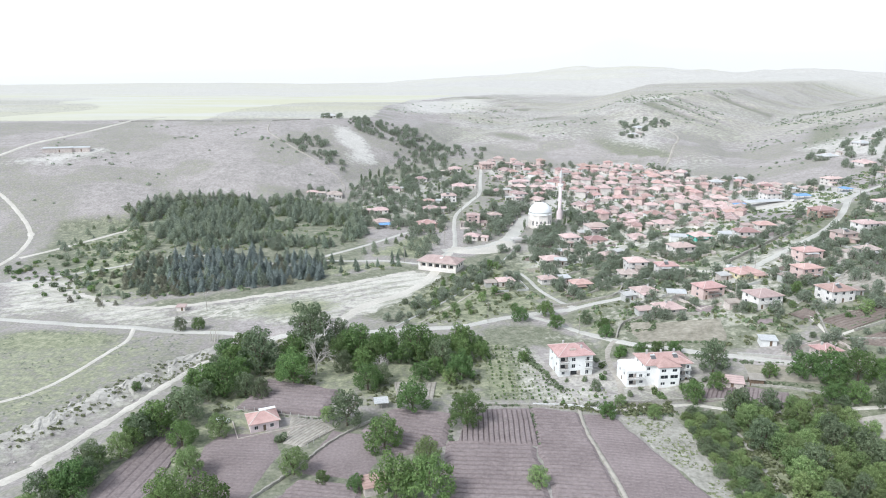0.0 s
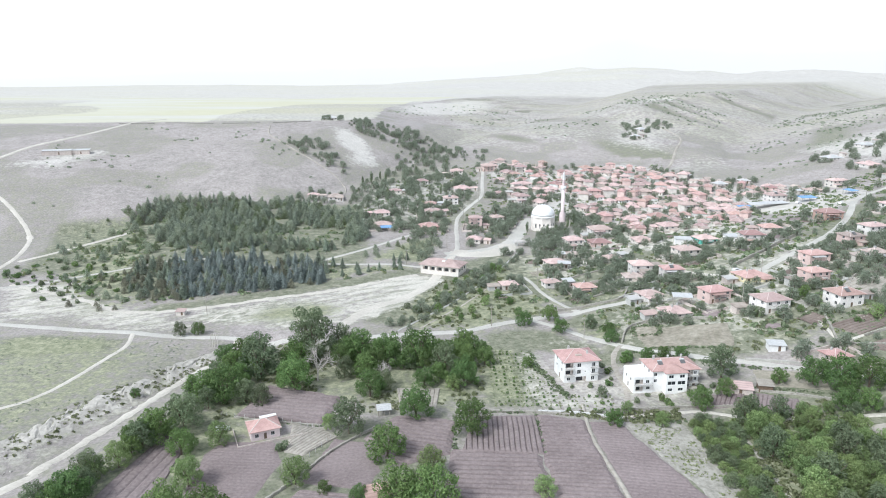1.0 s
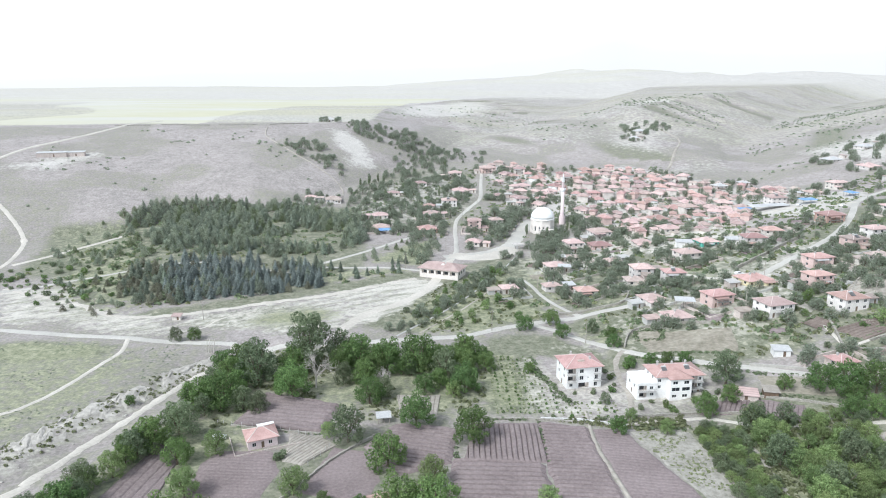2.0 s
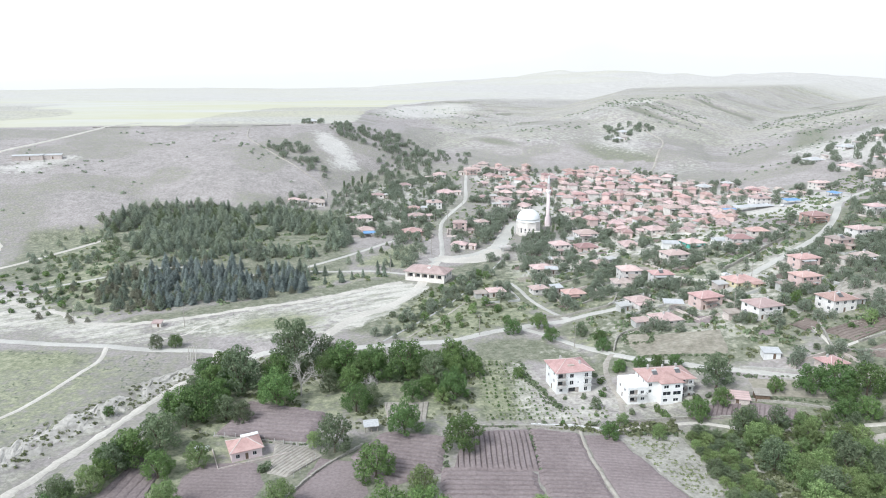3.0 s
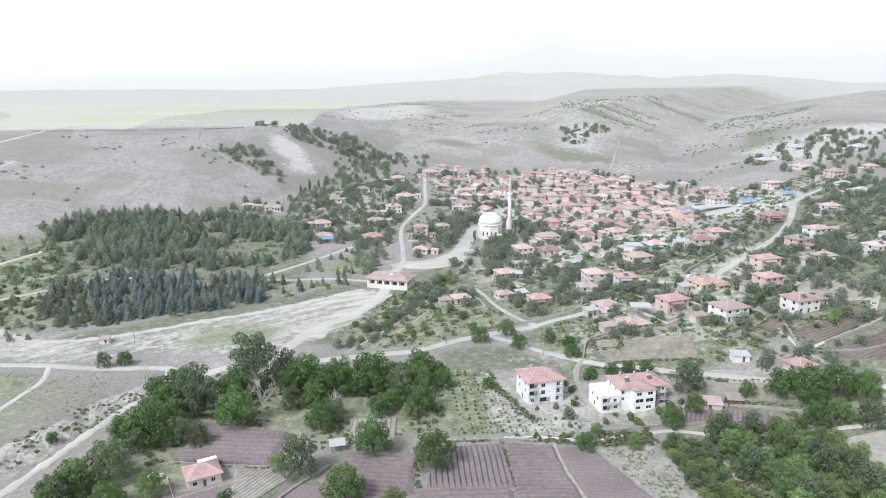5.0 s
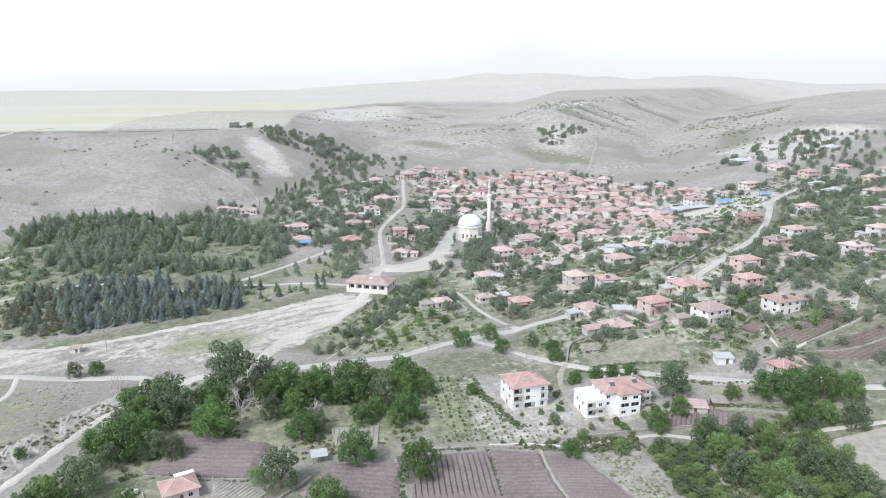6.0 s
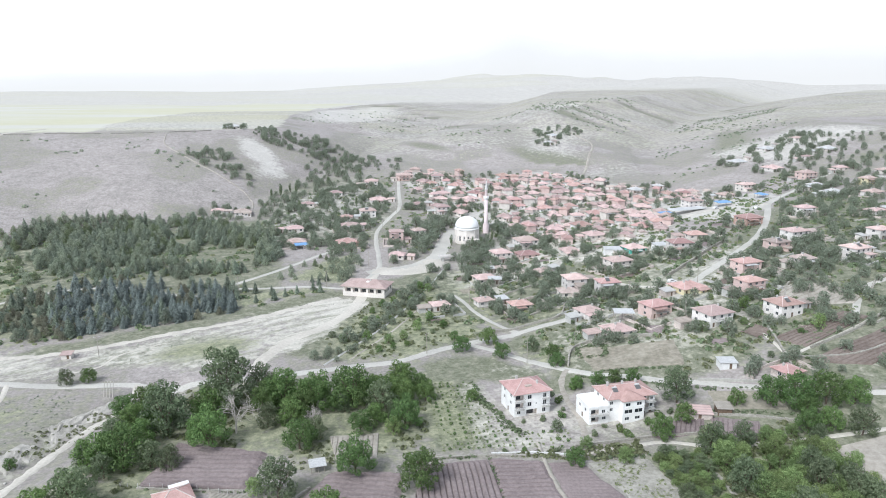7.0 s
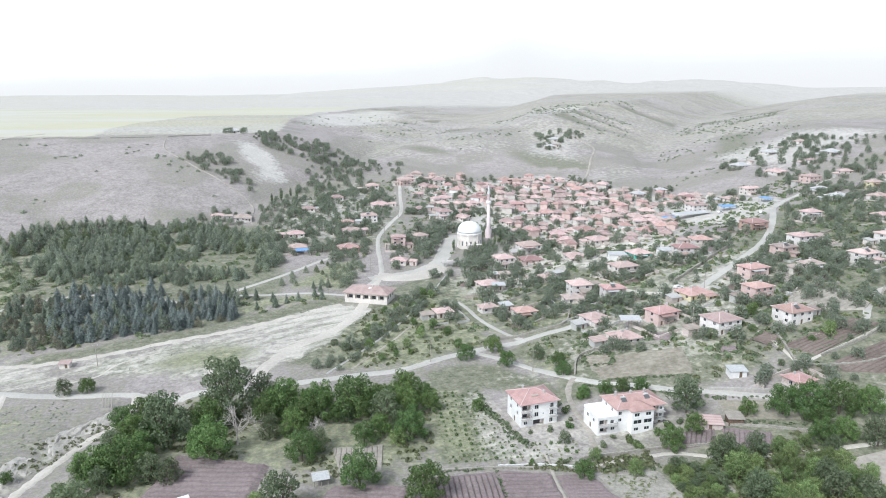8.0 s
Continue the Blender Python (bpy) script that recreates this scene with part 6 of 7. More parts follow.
def bare_tree(label, seed):
    """A dead tree: trunk, limbs and twigs, no leaves."""
    rs = np.random.RandomState(seed)
    bm = bmesh.new()

    def grow(a, way, length, r, level):
        b = a + way * length
        beam(bm, a, b, r, 5 if level < 2 else 3, r * 0.62)
        if level < 5:
            for _ in range(4 if level < 3 else 2):
                turn = Vector(rs.normal(size=3)) * 0.6
                grow(a + way * length * rs.uniform(0.55, 1.0), (way + turn + Vector((0, 0, 0.15))).normalized(), length * rs.uniform(0.55, 0.8), r * 0.55, level + 1)

    grow(Vector((0, 0, -0.4)), Vector((0.05, 0, 1)).normalized(), 3.0, 0.16, 0)
    return tagged(part("dead_tree", bm, BARK_PALE), label, "tree")


def bush(leaves, label, seed):
    """A low shrub 3 m across."""
    rs = np.random.RandomState(seed)
    b = tagged(new("bush"), label, "bush")
    bm = bmesh.new()
    for i in range(5):
        a = math.tau * i / 5
        beam(bm, (0, 0, -0.3), (math.cos(a) * 0.8, math.sin(a) * 0.8, 1.3), 0.06, 4, 0.02)
    part("stem", bm, BARK, b)
    lobes = [(rs.uniform(-0.8, 0.8), rs.uniform(-0.8, 0.8), rs.uniform(0.5, 1.6), rs.uniform(0.5, 0.9)) for _ in range(8)]
    v, fc = lobed_crown(lobes, 300, 0.2, rs)
    v[:, 2] = np.maximum(v[:, 2], 0.03)
    part_mesh("foliage", raw_mesh("foliage", v, fc), leaves, b)
    return b


class Planter:
    """Plants copies of a few kinds; the kinds themselves take the first places."""

    def __init__(self, kinds, group):
        self.kinds, self.group, self.used, self.n = kinds, group, set(), 0

    def plant(self, x, y, scale, k=None, squash=1.0, yaw=None):
        k = self.n % len(self.kinds) if k is None else k
        self.n += 1
        yaw = (self.n * 137.5) % 360 if yaw is None else yaw
        m = pose(x, y, on_ground(x, y) - 0.05, 0, 0, yaw) @ Matrix.Diagonal((scale, scale, scale * squash, 1))
        if k in self.used:
            return tagged(copy_thing(self.kinds[k], m), group=self.group)
        self.used.add(k)
        tagged(self.kinds[k], group=self.group).matrix_basis = m
        return self.kinds[k]


class FarTrees:
    """Trees too many and too far to count, joined into one mesh."""

    def __init__(self, kinds):
        self.kinds, self.verts, self.faces, self.mats, self.base = kinds, [], [], [], 0
        self.data = []
        for ob in kinds:
            pieces = []
            for ch in ob.children:
                v = np.empty(len(ch.data.vertices) * 3)
                ch.data.vertices.foreach_get("co", v)
                pieces.append((v.reshape(-1, 3), np.array([tuple(p.vertices) for p in ch.data.polygons if len(p.vertices) == 4]), ch.data.materials[0]))
            self.data.append(pieces)
        self.slots = []

    def plant(self, x, y, scale, k):
        a = x * 12.9 + y * 7.3
        c, s = math.cos(a) * scale, math.sin(a) * scale
        z = on_ground(x, y) - 0.05
        for v, faces, mat in self.data[k]:
            if mat not in self.slots:
                self.slots.append(mat)
            self.verts.append(np.stack([x + v[:, 0] * c - v[:, 1] * s, y + v[:, 0] * s + v[:, 1] * c, z + v[:, 2] * scale], -1))
            self.faces.append(faces + self.base)
            self.mats.append(np.full(len(faces), self.slots.index(mat), np.int32))
            self.base += len(v)

    def finish(self, name, label):
        me = raw_mesh(name, np.concatenate(self.verts), np.concatenate(self.faces))
        for mat in self.slots:
            me.materials.append(mat)
        me.polygons.foreach_set("material_index", np.concatenate(self.mats))
        tagged(part_mesh(name, me, None), label, "trees", kind="stuff")


ORCHARD_A = [(-62.8, 149.8, 9.2), (-52.5, 132.0, 14), (-62.7, 135.4, 11.5), (-37.1, 150.4, 10.1), (-27.3, 174.7, 11.5), (-32.9, 177.4, 6.6), (-15.5, 162.0, 9.4), (-8.9, 182.6, 11.5),
             (6.5, 174.8, 11.6), (-4.1, 153.2, 11.0), (-11.1, 141.2, 12.0), (-3.2, 139.0, 11.5), (23.1, 145.2, 7.6), (-46.9, 225.0, 18.0), (-61.2, 211.6, 15.0), (-47.8, 201.2, 13.0),
             (-30.0, 222.3, 12.1), (-20.1, 220.3, 13.0), (-9.5, 220.4, 13.0), (-0.8, 213.4, 11.0), (5.6, 204.2, 11.0), (2.0, 202.1, 7.4), (-7.2, 204.2, 7.5), (-23.7, 197.4, 8.6), (-33.4, 210.8, 7.4)]
ORCHARD_B = [(-61.4, 168.7, 10.4), (-73.4, 176.0, 13.6), (-79.0, 170.9, 12.5), (-81.0, 166.1, 10.0), (-67.8, 194.1, 13.4), (-74.8, 194.2, 12.5), (-61.2, 193.4, 9.3), (-55.9, 191.6, 7.6),
             (-83.5, 158.1, 11.0), (-86.8, 153.0, 10.0), (-87.1, 141.8, 12.0), (-92.5, 133.0, 9.8), (-88.4, 151.7, 9.8), (-101.6, 248.1, 6.6), (-95.2, 249.6, 5.8), (-29.4, 146.9, 4.4),
             (-20.7, 143.7, 4.9), (27.5, 219.4, 5.0), (47.9, 196.7, 4.4), (-69.8, 164.0, 8.3), (-70.6, 213.4, 11.0), (-90.2, 140.9, 7.9), (-98.2, 200.9, 4.2), (-37.2, 231.2, 12.4), (-50.9, 218.2, 11.4)]
ORCHARD_C = [(61.6, 220.6, 5.0), (68.2, 219.1, 4.8), (73.8, 219.5, 4.3), (79.0, 217.3, 5.5), (86.9, 203.4, 11.5), (84.7, 194.3, 6.6), (76.1, 189.5, 6.6), (60.9, 178.5, 6.4),
             (53.0, 186.8, 5.0), (86.2, 181.3, 9.0), (111.0, 194.0, 12.5), (117.5, 191.5, 12.0), (125.0, 189.5, 12.0), (132.0, 187.0, 11.5), (124.7, 174.5, 10.4), (102.0, 196.6, 7.0),
             (31.1, 258.4, 6.0), (42.1, 264.3, 6.4), (44.0, 250.7, 6.6), (56.2, 253.7, 5.4), (61.4, 245.9, 5.6), (60.7, 238.0, 5.0), (47.6, 179.5, 5.0)]
BIG = Planter([broadleaf(LEAF, "large leafy walnut tree with dense dark green crown", 1, 4300, 0.98, 0.2), broadleaf(LEAF, "large leafy walnut tree with uneven green crown", 2, 4000, 0.92, 0.2),
               broadleaf(LEAF_LIGHT, "leafy garden tree with fresh light green crown", 3, 3800, 1.02, 0.2), broadleaf(LEAF_DULL, "grey-green willow-like tree with loose crown", 4, 3000, 1.08, 0.23),
               broadleaf(LEAF_DULL, "tall broad willow with hanging grey-green crown", 5, 4600, 1.25, 0.22)], "garden and orchard trees")
for i, (x, y, dia) in enumerate(ORCHARD_A):
    BIG.plant(x, y, dia / 11, {0: 2, 5: 2, 13: 4, 12: 2, 3: 2, 9: 2, 21: 2}.get(i, (0, 1, 0, 1, 3)[i % 5] if i != 8 else 0))
for i, (x, y, dia) in enumerate(ORCHARD_B):
    BIG.plant(x, y, dia / 12.5, {0: 2, 1: 3, 6: 3, 7: 3, 8: 2, 9: 2, 11: 2, 3: 3, 12: 3}.get(i, (0, 1, 0, 3, 1)[i % 5]))
for i, (x, y, dia) in enumerate(ORCHARD_C):
    BIG.plant(x, y, dia / (13.5 if x > 100 else 11), {9: 2, 7: 2, 8: 2}.get(i, (0, 1, 1, 0, 3)[i % 5]))
rs = np.random.RandomState(5)


def scatter(poly, count, gap, rs, clear=1.0):
    """Random places within an outline, apart from each other and from buildings."""
    xs, ys = [p[0] for p in poly], [p[1] for p in poly]
    cx, cy = rs.uniform(min(xs), max(xs), count * 25), rs.uniform(min(ys), max(ys), count * 25)
    ok = inside(cx, cy, poly)
    for a, b, r in FOOTPRINTS:
        ok &= np.hypot(cx - a, cy - b) > r + clear
    got = np.empty((0, 2))
    for x, y in zip(cx[ok], cy[ok]):
        if len(got) and np.min(np.hypot(got[:, 0] - x, got[:, 1] - y)) < gap:
            continue
        got = np.vstack([got, (x, y)])
        if len(got) == count:
            break
    return [(float(x), float(y)) for x, y in got]


for x, y in scatter([(69, 180), (82, 180), (79, 164), (79, 142), (80, 120), (69, 120), (68, 150)], 95, 2.0, rs):  # low light growth towards the fields
    BIG.plant(x, y, rs.uniform(0.24, 0.48), rs.choice([2, 2, 3]), rs.uniform(0.6, 0.9))
for x, y in scatter([(84, 180), (112, 180), (115, 165), (114, 156), (106, 141), (106, 120), (83, 120), (84, 150)], 75, 3.4, rs):
    tall = lattice_noise(np.array([x]), np.array([y]), 11, 7)[0]
    BIG.plant(x, y, 0.4 + 0.6 * tall ** 1.2 + rs.uniform(-0.06, 0.12), rs.choice([2, 2, 2, 2, 3]))

MID = Planter([broadleaf(LEAF, "village garden tree with dark green crown", 11, 1100, 1.0, 0.36, "garden tree"), broadleaf(LEAF_DULL, "village garden tree with grey-green crown", 12, 1000, 0.9, 0.36, "garden tree"),
               broadleaf(LEAF_LIGHT, "village garden tree with light green crown", 13, 1000, 1.0, 0.36, "garden tree")], "village trees")
# far trees wear the leaves whose colour has haze mixed in
FAR_KINDS = [broadleaf(LEAF_HAZY_SAGE, "far tree", 14, 520, 0.95, 0.46), broadleaf(LEAF_HAZY_SAGE, "far tree", 15, 500, 0.9, 0.46), broadleaf(LEAF_HAZY_SAGE, "far tree", 16, 500, 1.0, 0.46), broadleaf(LEAF_HAZY_SAGE, "far tree", 17, 440, 0.85, 0.5)]
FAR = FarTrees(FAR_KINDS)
for ob in FAR_KINDS:
    for piece in (*ob.children, ob):
        bpy.data.objects.remove(piece)
BUSH = Planter([bush(LEAF, "low dark green bush in open ground", 21), bush(LEAF_DULL, "low grey-green bush in dry ground", 22), bush(LEAF_LIGHT, "low light green bush", 23)], "bushes")
STREETS = [[(-10, 337), (5, 366), (7, 392), (7, 420), (9, 445), (18, 473), (27, 501), (30, 546), (34, 600)], [(120, 274), (139, 291), (154, 302), (171, 316), (197, 339), (225, 376), (249, 412), (269, 431), (291, 445)],
           [(0, 362), (18, 366), (30, 372), (40, 388), (47, 417), (56, 442)], [(38, 322), (43, 301), (47, 289), (56, 272)], [(-14, 250), (7, 253), (21, 260), (36, 266), (49, 270), (84, 277)], [(33, 265), (47, 253), (63, 234)], [(57, 242), (71, 226), (91, 214), (112, 203), (135, 192)], [(97, 331), (104, 312), (112, 297), (122, 290), (139, 291)],
           [(-4, 337), (-28, 343), (-49, 344), (-66, 345), (-82, 337), (-111, 353), (-139, 353), (-158, 340), (-182, 322)], [(-20, 405), (-28, 396), (-46, 371), (-67, 349)]]


STREET_PIECES = np.array([(*a, *b) for s in STREETS for a, b in zip(s, s[1:])], float)


def off_road(x, y, room):
    ax, ay, bx, by = STREET_PIECES.T
    dx, dy = bx - ax, by - ay
    s = np.minimum(np.maximum(((x - ax) * dx + (y - ay) * dy) / (dx * dx + dy * dy), 0), 1)
    return np.hypot(x - ax - s * dx, y - ay - s * dy).min() > room


for poly, count, gap, low, high in (([(45, 336), (93, 350), (150, 342), (200, 330), (200, 260), (150, 226), (119, 225), (102, 250), (69, 262), (52, 278)], 210, 3.4, 0.28, 0.58),
                                    ([(-78, 500), (-42, 603), (8, 583), (29, 522), (6, 432), (-16, 390), (-48, 425)], 190, 4.2, 0.3, 0.68),
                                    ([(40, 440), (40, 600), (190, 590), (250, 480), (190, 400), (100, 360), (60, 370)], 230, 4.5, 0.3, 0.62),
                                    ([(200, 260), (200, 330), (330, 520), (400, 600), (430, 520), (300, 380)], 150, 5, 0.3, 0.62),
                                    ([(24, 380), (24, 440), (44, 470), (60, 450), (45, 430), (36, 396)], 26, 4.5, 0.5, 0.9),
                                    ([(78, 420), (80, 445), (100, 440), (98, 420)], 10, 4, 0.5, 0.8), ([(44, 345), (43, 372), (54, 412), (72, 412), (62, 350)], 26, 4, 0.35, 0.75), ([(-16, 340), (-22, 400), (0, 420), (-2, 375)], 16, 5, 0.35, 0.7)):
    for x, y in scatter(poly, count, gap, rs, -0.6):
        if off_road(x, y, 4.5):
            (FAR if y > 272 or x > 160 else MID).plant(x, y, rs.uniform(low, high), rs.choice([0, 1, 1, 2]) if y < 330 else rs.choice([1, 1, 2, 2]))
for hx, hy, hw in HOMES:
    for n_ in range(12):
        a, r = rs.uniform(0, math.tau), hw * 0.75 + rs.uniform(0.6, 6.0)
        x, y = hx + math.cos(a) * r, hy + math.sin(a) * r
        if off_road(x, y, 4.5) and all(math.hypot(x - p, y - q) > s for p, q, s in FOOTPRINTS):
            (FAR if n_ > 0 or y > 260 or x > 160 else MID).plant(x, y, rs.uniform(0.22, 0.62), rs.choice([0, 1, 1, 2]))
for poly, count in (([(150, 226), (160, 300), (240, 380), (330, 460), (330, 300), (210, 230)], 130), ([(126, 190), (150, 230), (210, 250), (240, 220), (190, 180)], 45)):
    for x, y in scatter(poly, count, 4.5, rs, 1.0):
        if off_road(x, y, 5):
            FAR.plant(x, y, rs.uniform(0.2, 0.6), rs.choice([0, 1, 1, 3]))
for a, b in smooth_line([(-18, 256), (-4, 274), (11, 300), (27, 334), (40, 366)], 2.2):
    for side in (-6.0, -2.6, 2.8):
        if rs.rand() < 0.42 and off_road(a + side, b, 3.0):
            FAR.plant(a + side + rs.uniform(-1, 1), b + rs.uniform(-1, 1), rs.uniform(0.2, 0.5) + 0.12 * (side < -3), rs.choice([0, 1, 2]))
for x, y in scatter([(-23, 277), (2, 322), (26, 340), (32, 308), (30, 268), (18, 266), (-6, 260)], 34, 5.0, rs, 2):
    if off_road(x, y, 4) and line_distance(np.array([x]), np.array([y]), [(-42, 250), (-40, 262), (-32, 278), (-21, 289), (-10, 306), (-3, 329)])[0] > 7:
        MID.plant(x, y, rs.uniform(0.45, 0.85), rs.choice([0, 0, 1, 2]))
for x, y in scatter([(-78, 196), (-70, 219), (-60, 236), (12, 240), (10, 205), (-30, 200), (-58, 208)], 12, 7.0, rs):
    BIG.plant(x, y, rs.uniform(0.4, 0.7), rs.choice([0, 1, 3]))

for x, y in scatter([(-97, 135), (-91, 160), (-83, 185), (-73, 212), (-63, 212), (-71, 186), (-81, 168), (-86, 135)], 20, 4.2, rs):
    BIG.plant(x, y, rs.uniform(0.35, 0.75), rs.choice([0, 2, 3, 3]))
for x, y in scatter([(-42, 224), (12, 233), (14, 218), (-36, 214)], 15, 5.0, rs):
    BIG.plant(x, y, rs.uniform(0.55, 0.95), rs.choice([0, 0, 1, 2]))

for x, y in scatter([(108, 184), (128, 190), (132, 180), (112, 178)], 3, 6.0, rs):
    BIG.plant(x, y, rs.uniform(0.45, 0.8), rs.choice([0, 0, 1]))
for x, y in scatter([(-84, 200), (-72, 236), (-58, 236), (-64, 205)], 10, 5.0, rs):
    BIG.plant(x, y, rs.uniform(0.5, 0.9), rs.choice([0, 0, 1, 3]))

# the pine wood
SPRUCES = Planter([conifer(NEEDLE_BLUE, "bluish spruce in the pine wood", 31, 12, 4.0, 10.5, 0.45), conifer(NEEDLE_BLUE, "tall bluish spruce in the pine wood", 32, 13, 3.7, 12.0, 0.45)], "conifers of the wood")
PINES = Planter([conifer(NEEDLE, "dark green spruce in the pine wood", 33, 12, 3.0, 9.5, 0.4), pine(NEEDLE, "broad dark green pine in the wood", 34), pine(LEAF_HAZY_SAGE, "grey-green broadleaf tree in the wood", 35),
                 pine(NEEDLE_BROWN, "dry brownish pine at the edge of the wood", 37)], "trees of the wood")


def ragged_wood(poly, count, gap, edge):
    """Places in a wood whose border is uneven."""
    big = scatter(poly, count, gap, rs)
    x, y = np.array([p[0] for p in big]), np.array([p[1] for p in big])
    deep = line_distance(x, y, poly, True) + (lattice_noise(x, y, 14, 19) - 0.55) * edge
    return [p for p, d in zip(big, deep) if d > 0]


CLEARING = [(-99, 396), (-93, 424), (-70, 424), (-58, 400), (-60, 384), (-78, 380)]
for x, y in ragged_wood([(-120, 290), (-98, 297), (-80, 301), (-58, 312), (-62, 342), (-108, 362), (-146, 362), (-136, 322)], 230, 3.0, 6):
    if off_road(x, y, 2.5):
        if rs.rand() < 0.24:
            PINES.plant(x, y, rs.uniform(0.6, 1.0), rs.choice([0, 1, 3]))
        else:
            SPRUCES.plant(x, y, rs.uniform(0.5, 0.95))
for x, y in ragged_wood([(-146, 296), (-122, 284), (-112, 290), (-128, 326), (-140, 352), (-158, 346), (-156, 318)], 90, 3.0, 6):
    PINES.plant(x, y, rs.uniform(0.5, 0.9), rs.choice([0, 1, 3, 3, 3]))
WOOD_KINDS = [*PINES.kinds[:3], pine(LEAF_DULL, "green tree in the wood", 36)]
BACK_WOOD = FarTrees(WOOD_KINDS)
for piece in (*WOOD_KINDS[-1].children, WOOD_KINDS[-1]):
    bpy.data.objects.remove(piece)
planted = 0
for x, y in sorted(ragged_wood([(-146, 368), (-86, 364), (-56, 366), (-44, 396), (-42, 430), (-66, 456), (-88, 470), (-140, 482), (-180, 474), (-204, 436), (-184, 402)], 900, 2.8, 16), key=lambda p: p[1]):
    gap_here = lattice_noise(np.array([x]), np.array([y]), 10, 9)[0]
    open_here = inside(np.array([x]), np.array([y]), CLEARING)[0]
    if off_road(x, y, 3.0) and gap_here < (0.3 if open_here else 0.64):
        planted += 1
        if planted <= 110:
            PINES.plant(x, y, rs.uniform(0.4, 0.95), rs.choice([0, 1, 1, 1, 2, 2, 2, 2]))
        else:
            BACK_WOOD.plant(x, y, rs.uniform(0.4, 1.05), rs.choice([0, 1, 1, 1, 2, 2, 2, 2, 3]))
# looser growth on the slope beside the wood
for x, y in scatter([(-226, 412), (-206, 434), (-186, 420), (-150, 376), (-176, 344), (-190, 334), (-215, 360)], 42, 5, rs):
    if off_road(x, y, 3.0):
        BACK_WOOD.plant(x, y, rs.uniform(0.25, 0.8), rs.choice([1, 2, 2, 3]))
for x, y in scatter([(-186, 320), (-167, 340), (-150, 330), (-132, 286), (-140, 272), (-162, 280)], 30, 5, rs):
    if off_road(x, y, 3.0):
        PINES.plant(x, y, rs.uniform(0.3, 0.75), rs.choice([1, 2, 3, 3]))
for x, y in scatter([(-52, 366), (-26, 396), (-8, 388), (-6, 350), (-50, 350)], 22, 5, rs):
    if off_road(x, y, 3.5):
        BACK_WOOD.plant(x, y, rs.uniform(0.3, 0.65), rs.choice([2, 2, 3]))
BACK_WOOD.finish("back_wood", "dense dark pine wood behind the front rows")
for x, y in scatter([(-185, 290), (-150, 283), (-142, 300), (-165, 345), (-215, 350), (-225, 330)], 46, 6, rs):
    if off_road(x, y, 3):
        BUSH.plant(x, y, rs.uniform(0.7, 1.6), rs.choice([0, 1, 1]))
for x, y in scatter([(-60, 312), (-20, 336), (-20, 352), (-60, 342)], 16, 5, rs):
    if off_road(x, y, 3):
        PINES.plant(x, y, rs.uniform(0.45, 0.7), 0)
for x, y, s in ((58, 402, 0.45), (63, 401, 0.5), (70, 404, 0.4), (74, 412, 0.5), (80, 424, 0.6)):
    MID.plant(x, y, s, 0)
POPLARS = Planter([poplar(LEAF_DULL, "tall narrow poplar near old houses", 41)], "poplars")
for x, y in ((-58, 540), (-52, 552), (-47, 543), (-64, 533), (-30, 520), (-24, 575), (2, 600), (-42, 500), (-3, 505), (70, 445), (76, 418), (82, 430), (61, 401), (66, 402), (50, 409)):
    POPLARS.plant(x, y, 0.75 if x < 40 else 0.72, 0)
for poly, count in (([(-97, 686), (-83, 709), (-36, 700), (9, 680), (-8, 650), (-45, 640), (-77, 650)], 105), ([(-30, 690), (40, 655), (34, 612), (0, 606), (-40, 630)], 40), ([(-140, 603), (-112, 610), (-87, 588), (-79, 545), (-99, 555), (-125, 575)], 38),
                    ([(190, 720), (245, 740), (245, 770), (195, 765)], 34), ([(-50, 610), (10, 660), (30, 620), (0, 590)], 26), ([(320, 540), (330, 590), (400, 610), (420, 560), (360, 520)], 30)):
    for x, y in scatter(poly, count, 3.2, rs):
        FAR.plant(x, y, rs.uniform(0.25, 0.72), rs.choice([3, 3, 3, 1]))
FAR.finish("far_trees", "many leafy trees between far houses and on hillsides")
for x, y, size, k in ((52, 205, 1.0, 0), (53.5, 209, 0.8, 1), (54, 214, 1.1, 0), (53, 219, 1.0, 1), (51, 223, 1.3, 0), (46, 203.5, 1.0, 1), (60.5, 221, 1.2, 0), (63, 222.5, 1.0, 0), (75, 196.5, 1.0, 2), (79, 198, 1.2, 0),
                      (83, 199, 1.0, 1), (66, 194, 1.1, 2), (62, 197, 0.8, 1), (58, 193, 1.0, 1), (36, 187.6, 0.7, 0), (45, 186.4, 0.8, 1), (31, 188, 0.7, 1), (47, 192, 0.6, 0), (40, 203, 0.7, 1), (67, 190.5, 1.2, 2)):
    BUSH.plant(x, y, size, k)
tagged(BUSH.plant(-44, 166, 1.5, yaw=0, k=1), "grey-green garden bush beside the cottage")

dead = bare_tree("bleached dead tree without leaves among walnut trees", 51)
dead.matrix_basis = pose(-42, 208.5, on_ground(-42, 208.5), 0, 0, 30) @ Matrix.Diagonal((2.0, 2.0, 2.0, 1))
copy_thing(dead, pose(-20.5, 204, on_ground(-20.5, 204), 0, 0, 130) @ Matrix.Diagonal((0.7, 0.7, 0.7, 1)))

